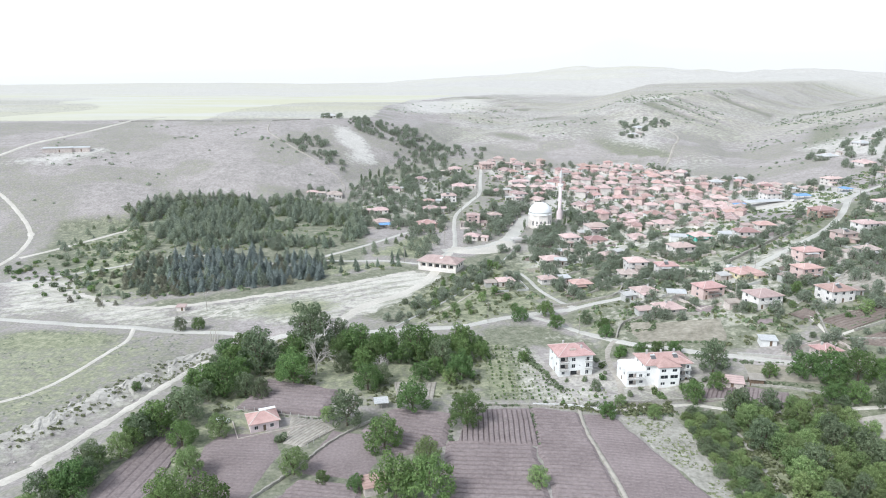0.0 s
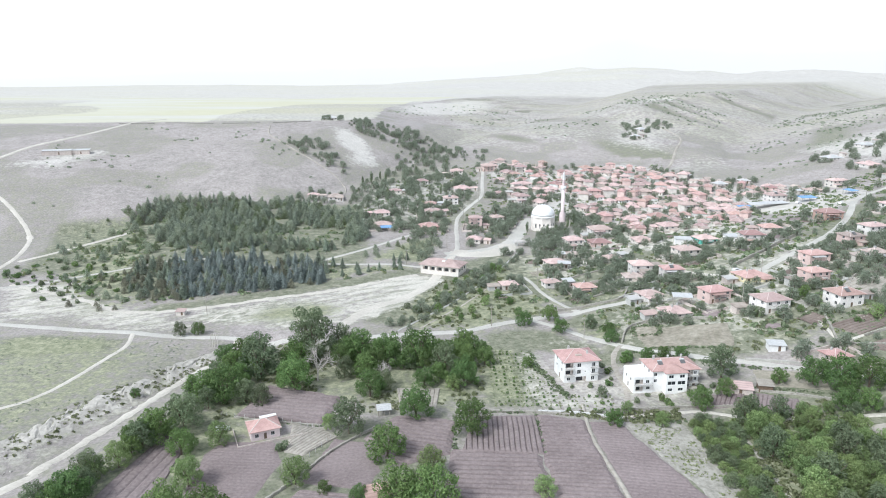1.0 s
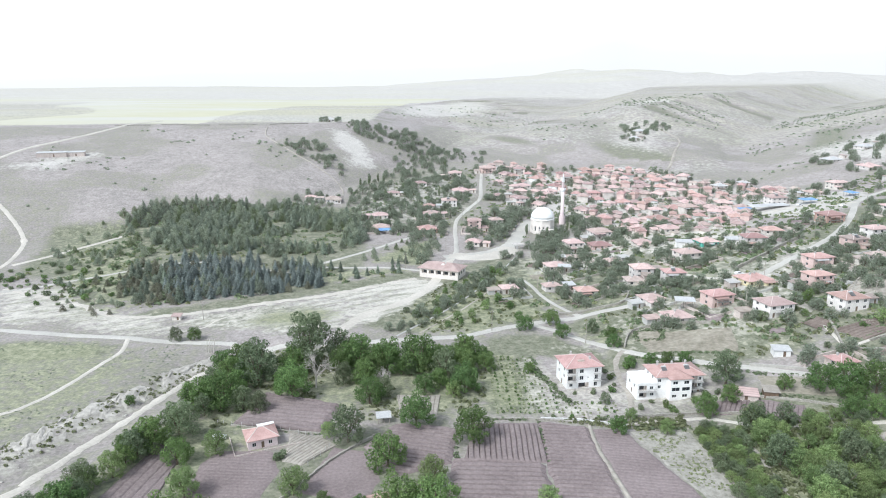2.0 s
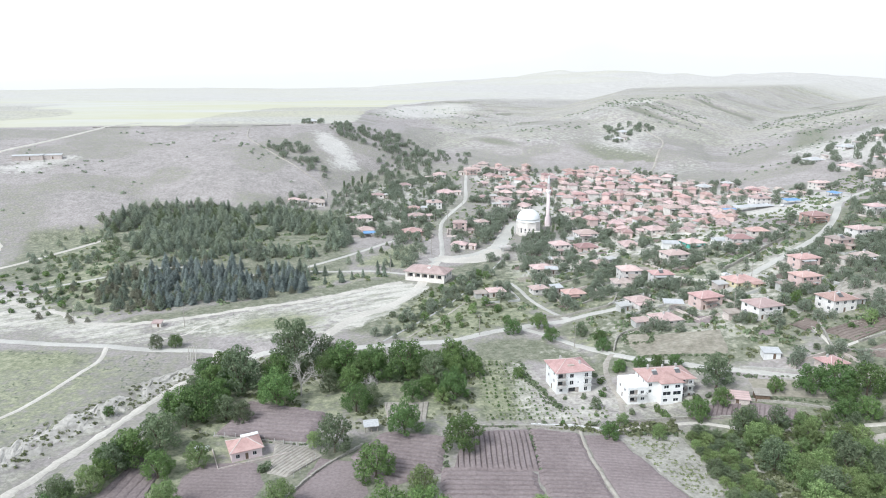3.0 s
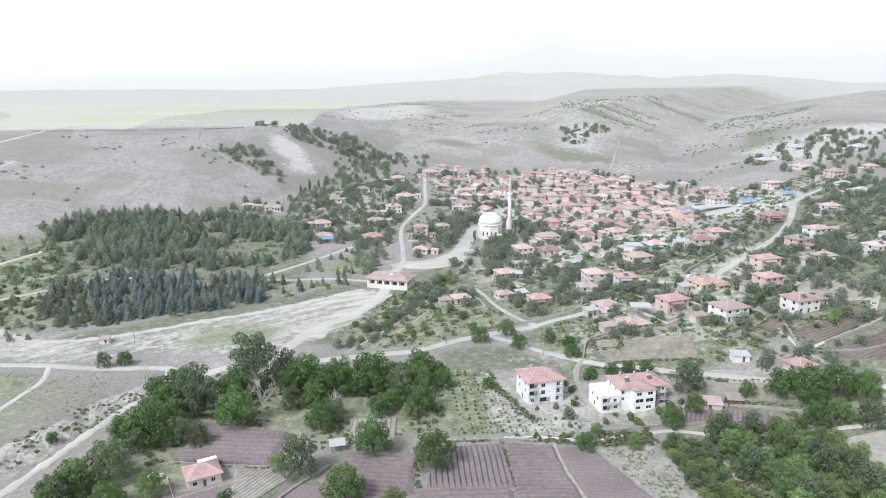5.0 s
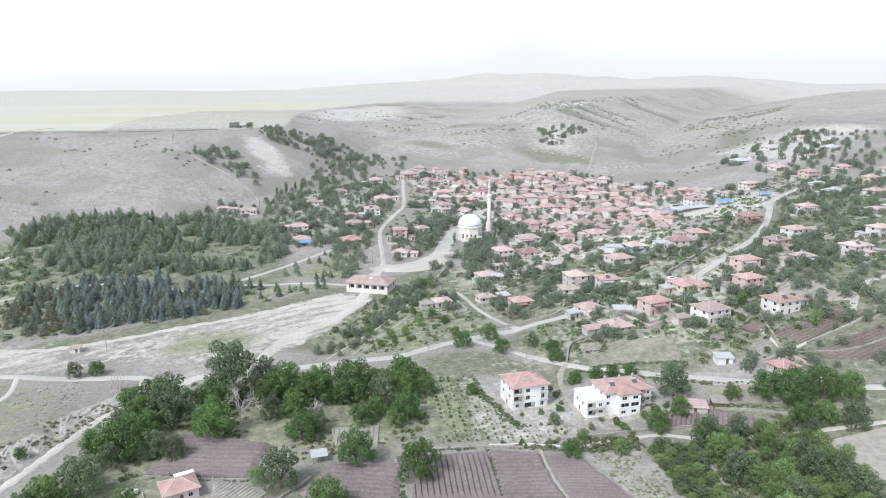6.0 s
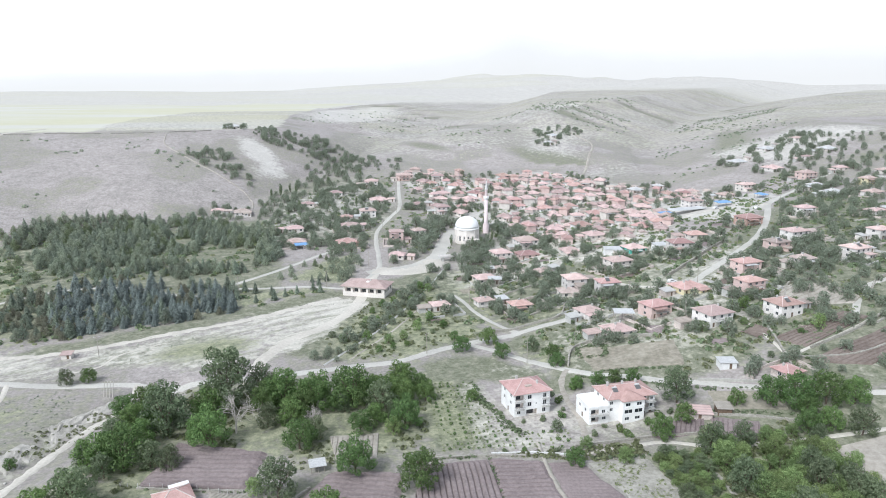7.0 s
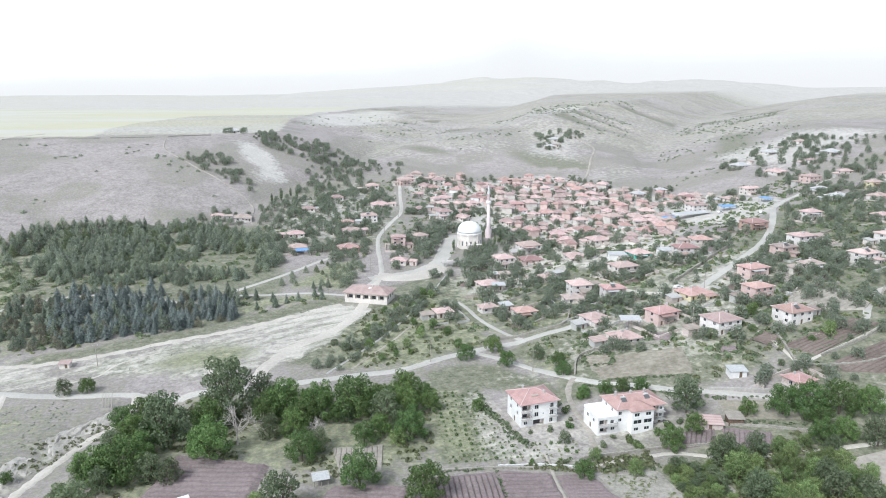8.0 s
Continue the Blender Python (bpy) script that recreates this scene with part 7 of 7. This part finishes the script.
# ---- small things ----
def shrub_stuff(name, places, leaves, label, size, seed, keep_all=False):
    """Countless low shrubs on open ground, in one mesh; none on tilled fields."""
    rs = np.random.RandomState(seed)
    vs, fs, base = [], [], 0
    px, py = np.array([p[0] for p in places]), np.array([p[1] for p in places])
    tilled = np.zeros(len(places), bool)
    for poly in FIELDS:
        tilled |= inside(px, py, poly)
    for x, y in (p for p, t in zip(places, tilled) if not t or keep_all):
        r = size * rs.uniform(0.5, 1.4)
        n = 16
        way = rs.normal(size=(n, 3))
        way /= np.linalg.norm(way, axis=1)[:, None]
        way[:, 2] = np.abs(way[:, 2])
        p = way * r * [1, 1, 0.8] + [x, y, on_ground(x, y) - 0.05]
        v, fc = leaf_cards(p, way, r * 0.5, rs)
        vs.append(v), fs.append(fc + base)
        base += len(v)
    tagged(part_mesh(name, raw_mesh(name, np.concatenate(vs), np.concatenate(fs)), leaves), label, "shrubs", kind="stuff")


def patchy(poly, count, rs, size, threshold):
    xs, ys = [p[0] for p in poly], [p[1] for p in poly]
    x, y = rs.uniform(min(xs), max(xs), count * 4), rs.uniform(min(ys), max(ys), count * 4)
    ok = inside(x, y, poly) & (lattice_noise(x, y, size, 17) > threshold)
    return list(zip(x[ok][:count], y[ok][:count]))


rs = np.random.RandomState(9)
slopes = patchy([(-330, 420), (-200, 440), (-90, 520), (-60, 620), (-110, 660), (-300, 640)], 90, rs, 30, 0.62)
slopes += patchy([(80, 700), (300, 760), (480, 1150), (300, 1150), (130, 900)], 420, rs, 60, 0.5)
slopes += patchy([(230, 520), (345, 800), (545, 1060), (640, 1000), (475, 770), (420, 600), (330, 560)], 520, rs, 50, 0.5)
slopes += patchy([(-80, 760), (60, 800), (160, 960), (100, 1300), (-60, 1150)], 160, rs, 60, 0.5)
shrub_stuff("hillside_shrubs", slopes, LEAF_HAZY_SAGE, "scattered low dark shrubs on bare slopes", 1.15, 3)
near = patchy([(-190, 120), (-180, 250), (-90, 244), (-98, 218), (-125, 168), (-150, 130)], 1100, rs, 9, 0.4)
near += patchy([(-110, 258), (-70, 256), (-40, 300), (-110, 300)], 70, rs, 12, 0.5)
shrub_stuff("waste_ground_weeds", near, LEAF_HAZY_SAGE, "low dry weeds on the waste ground", 0.22, 4)
verge = patchy([(-85, 180), (-62, 240), (16, 240), (10, 195), (-30, 185)], 420, rs, 10, 0.4)
verge += patchy([(-20, 274), (4, 326), (28, 341), (37, 292), (42, 274), (17, 258), (-10, 255)], 260, rs, 10, 0.35)
verge += patchy([(60, 262), (52, 330), (150, 345), (160, 300), (150, 230), (100, 215)], 520, rs, 12, 0.45)
verge += patchy([(69, 180), (110, 186), (113, 140), (70, 120)], 1100, rs, 8, 0.2)
verge += patchy([(28, 187), (50, 186), (70, 190), (68, 180), (50, 181)], 130, rs, 8, 0.3)
shrub_stuff("verge_weeds", [p for p in verge if off_road(p[0], p[1], 3.5) and all(math.hypot(p[0] - a, p[1] - b) > r for a, b, r in FOOTPRINTS)], WEEDS, "tall green weeds along verges and gardens", 0.75, 5)
growth = patchy([(36, 270), (45, 345), (100, 440), (240, 470), (330, 500), (300, 380), (215, 250), (150, 222), (100, 225), (66, 240)], 3000, rs, 9, 0.38)
growth += patchy([(-60, 400), (-70, 520), (20, 600), (190, 600), (190, 430), (30, 400)], 1600, rs, 11, 0.4)
growth += patchy([(-215, 320), (-150, 280), (-60, 305), (-20, 335), (-60, 350), (-140, 350), (-200, 420)], 600, rs, 11, 0.45)
growth += patchy([(-200, 440), (-180, 380), (-146, 366), (-60, 366), (-44, 400), (-66, 456), (-140, 482)], 700, rs, 7, 0.3)
growth = [p for p in growth if off_road(p[0], p[1], 3.5) and all(math.hypot(p[0] - a, p[1] - b) > r for a, b, r in FOOTPRINTS)]
shrub_stuff("garden_growth", growth[::2], LEAF_DULL, "dull green undergrowth between village houses", 1.1, 7)
shrub_stuff("yard_weeds", growth[1::2], WEEDS, "dry weeds between village houses", 0.8, 8)
shrub_stuff("plot_hedges", PLOT_HEDGES, LEAF_DULL, "dark green hedges round small garden plots", 0.8, 17, True)
shrub_stuff("garden_hedges", [(x + rs.uniform(-0.5, 0.5), y + rs.uniform(-0.5, 0.5)) for a, b, n in (((8, 187), (26, 187), 26), ((-62, 184), (-36, 179), 20), ((-66, 206), (-60, 190), 14), ((26, 186.5), (26, 164), 16),
             ((30, 232), (34, 200), 26), ((52, 182), (110, 178), 50), ((70, 228), (98, 221), 26), ((98, 208), (122, 198), 20), ((64, 228), (100, 206), 40), ((92, 197), (122, 185), 30), ((100, 183), (126, 177), 24), ((118, 226), (124, 212), 14), ((136, 220), (168, 230), 28), ((2, 166), (2, 184), 16)) for x, y in zip(np.linspace(a[0], b[0], n), np.linspace(a[1], b[1], n))],
            LEAF_DULL, "dark overgrown hedges along field borders", 0.55, 6, True)


shrub_stuff("strip_scrub", patchy([(51.5, 179), (66, 179), (73, 141), (76, 122), (69, 122), (63, 142)], 700, rs, 4, 0.35), WEEDS, "dry scrub tufts on the stony strip", 0.3, 12, True)
ROCK_DARK = worn("dark_weathered_rock", (0.17, 0.16, 0.145), (0.29, 0.275, 0.25), (0.4, 0.38, 0.345), 1.2, 0.2, 0.95, 0.8, 0.15)


FIELD_STONE = worn("lichened_field_stone", (0.22, 0.205, 0.175), (0.34, 0.32, 0.28), (0.47, 0.445, 0.395), 1.8, 0.3, 0.95, 0.9, 0.1, world_space=True, spread=0.16)


def stone_wall(pts, height_, label, seed, thick=0.5, mat=None):
    """A dry stone wall of rough blocks that follows the ground."""
    rs = np.random.RandomState(seed)
    bm = bmesh.new()
    line = smooth_line(pts, 0.9)
    for a, b in zip(line, line[1:]):
        way = math.atan2(b[1] - a[1], b[0] - a[0])
        z = on_ground(*a)
        length = math.hypot(b[0] - a[0], b[1] - a[1])
        for level in range(2):
            h = height_ / 2
            m = Matrix.Translation(((a[0] + b[0]) / 2, (a[1] + b[1]) / 2, z - 0.25 + h * level)) @ Matrix.Rotation(way + rs.uniform(-0.12, 0.12), 4, "Z")
            before = len(bm.verts)
            box(bm, -length * 0.5, length * 0.5, -thick / 2 * rs.uniform(0.8, 1.2), thick / 2 * rs.uniform(0.8, 1.2), 0, h + 0.25 * (level == 1) * rs.uniform(0.3, 1.1))
            bm.verts.ensure_lookup_table()
            bmesh.ops.transform(bm, matrix=m, verts=bm.verts[before:])
    tagged(part("stone_wall", bm, mat or FIELD_STONE), label, "wall", kind="structure")


for k, ledge in enumerate(([(-300, 642), (-268, 643)], [(-258, 644), (-214, 645)], [(-206, 646), (-172, 648)], [(-160, 650), (-128, 668)])):
    stone_wall(ledge, 0.55, "dark rock ledge along the plateau rim", 11 + k, 2.0, ROCK_DARK)
stone_wall([(-52, 130), (-40, 148), (-30, 166), (-20, 178)], 0.8, "low stone wall between garden plots", 1)
stone_wall([(11, 187.5), (27, 186.6), (36, 185)], 0.7, "low stone wall above the ploughed field", 2)
stone_wall([(27, 187.5), (40, 186), (51, 183)], 0.6, "pale low wall along the vineyard", 3, 0.35, WALL_WHITE)
stone_wall([(50, 188), (64, 189), (76, 190), (90, 187)], 0.8, "low stone wall beside the grove lane", 4)
stone_wall([(47, 275), (62, 277), (74, 279), (80, 290)], 1.1, "stone wall round a yard", 5)
stone_wall([(64, 236), (70, 248), (84, 250), (100, 244)], 1.2, "stone terrace wall below a house", 6)
stone_wall([(-62, 184), (-48, 181), (-36, 179)], 0.6, "low stone border behind the cottage", 7)
stone_wall([(98, 212), (112, 206), (126, 198)], 1.0, "pale stone retaining wall along the lane", 8, mat=ROCK)
stone_wall([(130, 300), (146, 312), (162, 326), (176, 336)], 1.6, "stone terrace wall beside the climbing street", 9)
for k, terrace in enumerate(([(152, 250), (166, 268), (182, 266)], [(182, 244), (196, 258), (214, 262)], [(170, 226), (196, 236), (226, 240)], [(206, 296), (222, 290), (240, 292)], [(132, 214), (150, 210), (170, 214)],
                             [(214, 330), (232, 336), (250, 352)], [(136, 236), (132, 222), (128, 210)], [(178, 232), (160, 224), (140, 218)], [(60, 284), (72, 290), (80, 286)], [(60, 318), (76, 322), (88, 318)])):
    stone_wall(terrace, 0.9, "low stone terrace wall on the village slope", 20 + k, 0.6)
stone_wall([(90, 196), (104, 190), (118, 182)], 0.8, "low stone wall above the grove", 10)


PALE_CLAY = worn("pale_eroded_clay", (0.25, 0.235, 0.2), (0.44, 0.415, 0.37), (0.58, 0.55, 0.5), 0.55, 0.12, 0.95, 0.9, 0.25, world_space=True, spread=0.16)


def eroded_bank(top, foot, label):
    """A washed-out bank: a broken scalloped lip, then a pale furrowed slope down to its foot."""
    a, b = smooth_line(top, 0.8), smooth_line(foot, 0.8)
    b = np.stack([np.interp(np.linspace(0, 1, len(a)), np.linspace(0, 1, len(b)), b[:, k]) for k in (0, 1)], -1)
    along = np.arange(len(a)) * 0.8
    rows_, shares = [], np.linspace(0, 1, 15)
    for s in shares:
        bay = 0.22 * (lattice_noise(along, along * 0 + 3, 6, 61) - 0.5) + 0.3 * (lattice_noise(along, along * 0 + 9 + 6 * s, 1.8, 62) - 0.5)
        p = a + (b - a) * (s + bay)[:, None]
        ends = math.sin(math.pi * min(1, 0.12 + s)) ** 0.5
        bare = 1.5 * (lattice_noise(along, along * 0 + 7 * s, 4.5, 63) - 0.42) + 1.1 * (lattice_noise(along, along * 0 + 14 * s, 1.5, 64) - 0.5)
        ledge = 0.7 * np.clip((0.42 + bay - s) * 9, 0, 1) * (s > 0.05)
        rows_.append(np.column_stack([p, sheet_height(p[:, 0], p[:, 1]) - 0.35 + 0.35 * ends + np.clip(0.6 * bare, -0.5, 0.22) + 0.5 * ledge * np.clip(bare + 0.5, 0, 1)]))
    n = len(a)
    faces = [(r * n + i + 1, r * n + i, (r + 1) * n + i, (r + 1) * n + i + 1) for r in range(len(shares) - 1) for i in range(n - 1)]
    tagged(part_mesh("bank", raw_mesh("bank", np.concatenate(rows_), faces), PALE_CLAY), label, "bank", kind="structure")


BANK_TOP = [(-150, 134), (-137, 152), (-123, 170), (-117, 177), (-113, 190), (-106, 202), (-100, 213), (-92, 226), (-84, 236)]
eroded_bank(BANK_TOP, [(-139, 122), (-128, 140), (-117, 158), (-111, 167), (-106, 178), (-101, 191), (-95, 202), (-89, 219), (-82, 230)], "pale eroded clay bank above the dry stream")
lip = smooth_line(BANK_TOP, 1.1)
shrub_stuff("bank_weeds", [(x + rs.uniform(-1.5, 8.5), y + rs.uniform(-6.5, 1.0)) for x, y in lip for _ in range(5) if rs.rand() < 0.6], WEEDS, "dry weeds along the broken bank", 0.5, 14)


def foot_bridge():
    """A short concrete slab over the ditch, on two piers, with low rails."""
    b = tagged(new("footbridge"), "short grey concrete footbridge over the overgrown ditch", "bridge")
    part("deck", boxes((-5.5, 5.5, -1.4, 1.4, 2.3, 2.65)), CONCRETE, b)
    for x in (-3.6, 3.6):
        part("pier", boxes((x - 0.45, x + 0.45, -1.2, 1.2, -1.5, 2.3)), CONCRETE, b)
    for y in (-1.32, 1.32):
        part("rail", boxes((-5.5, 5.5, y - 0.05, y + 0.05, 2.65, 3.3)), WALL_PALE, b)
    b.matrix_basis = pose(44, 379, on_ground(44, 379), 0, 0, 12)


foot_bridge()


def utility_pole(tall=8.5):
    pole = tagged(new("utility_pole"), "weathered wooden utility pole with crossarm", "pole")
    bm = bmesh.new()
    beam(bm, (0, 0, -0.5), (0, 0, tall), 0.14, 8, 0.09)
    part("post", bm, WOOD_GREY, pole)
    part("crossarm", boxes((-0.9, 0.9, -0.06, 0.06, tall - 0.9, tall - 0.76)), WOOD_GREY, pole)
    for x in (-0.8, 0, 0.8):
        part("insulator", boxes((x - 0.05, x + 0.05, -0.05, 0.05, tall - 0.755, tall - 0.55)), DOME_WHITE, pole)
    return pole


pole = utility_pole()
first = True
for x, y in ((18, 258), (-99, 271), (113, 251), (122, 198), (104, 281), (134, 282), (1, 374), (43, 310), (52, 245), (-144, 274), (-37, 524), (143, 510), (180, 330), (214, 354), (240, 388), (12, 440), (24, 486), (-20, 342), (-60, 338), (158, 246)):
    m = pose(x, y, on_ground(x, y), 0, 0, (x * 7) % 90)
    if first:
        pole.matrix_basis, first = m, False
    else:
        copy_thing(pole, m)


def vine():
    rs = np.random.RandomState(3)
    v, fc = lobed_crown([(0, 0, 0.35, 0.35), (0.2, 0.1, 0.5, 0.25), (-0.2, 0.05, 0.45, 0.25)], 36, 0.16, rs)
    v[:, 2] = np.maximum(v[:, 2], 0.0)
    return tagged(part_mesh("vine", raw_mesh("vine", v, fc), LEAF), "small young vine in pale soil", "vine", "vines of the vineyard")


plant = vine()
vine_rows = [(x + rs.uniform(-0.3, 0.3), y + rs.uniform(-0.3, 0.3)) for x in np.arange(13.5, 52, 2.75) for y in np.arange(188, 238, 2.75)]
vineyard = [(33, 203), (34, 199), (52, 199), (50, 187), (26, 189), (14, 191), (14, 236), (31, 231)]
vine_rows = [p for p in vine_rows if inside(np.array([p[0]]), np.array([p[1]]), vineyard)[0] and math.hypot(p[0] - 42.8, p[1] - 212.5) > 8.5 and rs.rand() > 0.2][:280]
for k, (x, y) in enumerate(vine_rows):
    m = pose(x, y, on_ground(x, y), 0, 0, k * 77 % 360) @ Matrix.Diagonal((rs.uniform(0.6, 1.15),) * 3 + (1,))
    if k == 0:
        plant.matrix_basis = m
    else:
        copy_thing(plant, m)


more_vines = [(x + rs.uniform(-0.3, 0.3), y + rs.uniform(-0.3, 0.3)) for x in np.arange(14.9, 52, 2.75) for y in np.arange(189.4, 238, 1.4)]
more_vines = [p for p in more_vines if inside(np.array([p[0]]), np.array([p[1]]), vineyard)[0] and math.hypot(p[0] - 42.8, p[1] - 212.5) > 8.5 and rs.rand() > 0.25]
shrub_stuff("young_vines", more_vines, WEEDS, "rows of small young vines between the larger ones", 0.32, 15, True)
shrub_stuff("vineyard_hedge", [(29 + 9 * t + rs.uniform(-1, 1), 222 - 26 * t + rs.uniform(-1, 1)) for t in np.linspace(0, 1, 46)], LEAF_DULL, "ragged dry hedge across the vineyard", 0.75, 16, True)


def boulder(seed):
    rs = np.random.RandomState(seed)
    bm = bmesh.new()
    bmesh.ops.create_icosphere(bm, subdivisions=2, radius=0.5)
    for v in bm.verts:
        v.co *= 0.8 + 0.5 * rs.rand()
        v.co.z *= 0.7
    return tagged(part("boulder", bm, ROCK), "pale limestone boulder on dry ground", "boulder", "boulders")


stones = [boulder(k) for k in range(3)]
spots = [(-92.5 + rs.uniform(-2, 2), 146 + rs.uniform(-2, 2), rs.uniform(0.5, 1.1)) for _ in range(7)]
spots += [(x, y, rs.uniform(0.25, 0.5)) for x, y in patchy([(51, 179), (66, 179), (72, 141), (63, 141)], 26, rs, 6, 0.3)]
spots += [(x, y, rs.uniform(0.3, 0.9)) for x, y in patchy([(-122, 170), (-104, 198), (-88, 228), (-86, 223), (-101, 183), (-113, 155)], 50, rs, 6, 0.3)]
spots += [(x, y, rs.uniform(0.3, 0.8)) for x, y in patchy([(-48, 302), (-14, 330), (-9, 320), (-40, 295)], 45, rs, 6, 0.3)]
for k, (x, y, s) in enumerate(spots):
    m = pose(x, y, on_ground(x, y) + 0.1, 0, 0, k * 50 % 360) @ Matrix.Diagonal((s, s, s, 1))
    if k < 3:
        stones[k].matrix_basis = m
    else:
        copy_thing(stones[k % 3], m)


def fence(pts, label):
    """Pale posts with two wires."""
    line = smooth_line(pts, 2.4)
    f = tagged(new("fence"), label, "fence")
    bm = bmesh.new()
    for a, b in zip(line, line[1:]):
        for h in (0.6, 1.1):
            beam(bm, (*a, on_ground(*a) + h), (*b, on_ground(*b) + h), 0.015, 3)
    part("wire", bm, METAL_DARK, f)
    for a in line:
        z = on_ground(*a)
        part("post", boxes((a[0] - 0.07, a[0] + 0.07, a[1] - 0.07, a[1] + 0.07, z - 0.3, z + 1.3)), CONCRETE, f)


fence([(-84, 132), (-78, 138), (-74, 139), (-70, 136)], "fence of pale concrete posts at the field corner")
fence([(-66, 185), (-50, 182), (-38, 178)], "thin post fence behind the cottage")
fence([(-32, 172), (-36, 163), (-41, 158)], "white post fence beside the vegetable plot")


def flume_trestle():
    """Pale slanting timbers beside the stream."""
    t = tagged(new("trestle"), "pale slanting timber poles beside the stream", "trestle")
    for k in range(4):
        bm = bmesh.new()
        beam(bm, (k * 0.9, 0, -0.3), (k * 0.9 + 0.7, 0.5, 5.0), 0.13, 6, 0.1)
        part("timber", bm, BARK_PALE, t)
    t.matrix_basis = pose(-87, 238, on_ground(-87, 238))


flume_trestle()


def car(paint, label):
    """A small hatchback, 4 m long, nose to +x."""
    c = tagged(new("car"), label, "car")
    bm = bmesh.new()
    side = [(-2.0, 0.35), (2.0, 0.35), (2.05, 0.75), (1.9, 0.9), (0.95, 1.0), (0.45, 1.42), (-1.2, 1.45), (-1.9, 1.05), (-2.05, 0.8)]
    l = [bm.verts.new((x, -0.82, z)) for x, z in side]
    r = [bm.verts.new((x, 0.82, z)) for x, z in side]
    bm.faces.new(l), bm.faces.new(r[::-1])
    for i in range(len(side)):
        j = (i + 1) % len(side)
        bm.faces.new((l[j], l[i], r[i], r[j]))
    part("body", bm, paint, c)
    part("window_band", boxes((-1.15, 0.4, -0.835, 0.835, 1.0, 1.34)), GLASS, c)
    bm = bmesh.new()
    v = [bm.verts.new(p) for p in ((0.93, -0.7, 1.04), (0.93, 0.7, 1.04), (0.5, 0.65, 1.4), (0.5, -0.65, 1.4), (0.99, -0.7, 1.02), (0.99, 0.7, 1.02), (0.53, 0.65, 1.42), (0.53, -0.65, 1.42))]
    for fc in ((4, 5, 6, 7), (3, 2, 1, 0), (0, 1, 5, 4), (2, 3, 7, 6), (1, 2, 6, 5), (3, 0, 4, 7)):
        bm.faces.new([v[i] for i in fc])
    part("windscreen", bm, GLASS, c)
    for x in (-1.25, 1.25):
        for y in (-0.78, 0.78):
            bm = bmesh.new()
            beam(bm, (x, y - 0.1, 0.31), (x, y + 0.1, 0.31), 0.31, 14)
            part("wheel", bm, RUBBER, c)
    return c


first_car = car(CAR_WHITE, "white hatchback car parked in a yard")
first_car.matrix_basis = pose(-63, 176.5, on_ground(-63, 176.5), 0, 0, 10)
for x, y, yaw in ((45, 428, 80), (219, 420, 20), (233, 400, 50), (128, 292, 10)):
    copy_thing(first_car, pose(x, y, on_ground(x, y) + 0.2, 0, 0, yaw))

# ---- far mountains ----
def mountain_range():
    """Low bare mountains on the horizon, with one broad peak."""
    ang = np.radians(np.linspace(-62, 62, 200))
    verts, faces = [], []
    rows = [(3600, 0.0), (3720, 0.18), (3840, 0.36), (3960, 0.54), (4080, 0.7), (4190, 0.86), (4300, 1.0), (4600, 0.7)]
    deg = np.degrees(ang)
    base = 80 + 150 * np.clip((deg + 35) / 55, 0, 1) + 24 * (lattice_noise(deg, deg * 0, 6, 41) - 0.5) + 14 * (lattice_noise(deg, deg * 0, 1.5, 42) - 0.5)
    base = base + 115 * np.exp(-np.abs((deg - 13.7) / 4.0) ** 1.5) + 30 * np.exp(-((deg - 16) / 8) ** 2) + 20 * np.clip((deg - 18) / 15, 0, 1)
    for dist, share in rows:
        h = base * share * (1 + (0.12 * (lattice_noise(deg, deg * 0 + dist, 1.2, 43) - 0.5) if 0 < share < 1 else 0))
        for a, z in zip(ang, h):
            verts.append((dist * math.sin(a), dist * math.cos(a), 30 + z))
    n = len(ang)
    faces = [(r * n + i, r * n + i + 1, (r + 1) * n + i + 1, (r + 1) * n + i) for r in range(len(rows) - 1) for i in range(n - 1)]
    me = raw_mesh("backdrop", verts, faces, True)
    # share of the height, by which the painted haze whitens upwards
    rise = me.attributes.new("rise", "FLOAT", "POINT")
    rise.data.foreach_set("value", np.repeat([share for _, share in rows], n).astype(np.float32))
    tagged(part_mesh("backdrop", me, FAR_HAZE_GLOW), "pale bare mountains far off with painted, glowing haze", "mountain", kind="structure")


mountain_range()
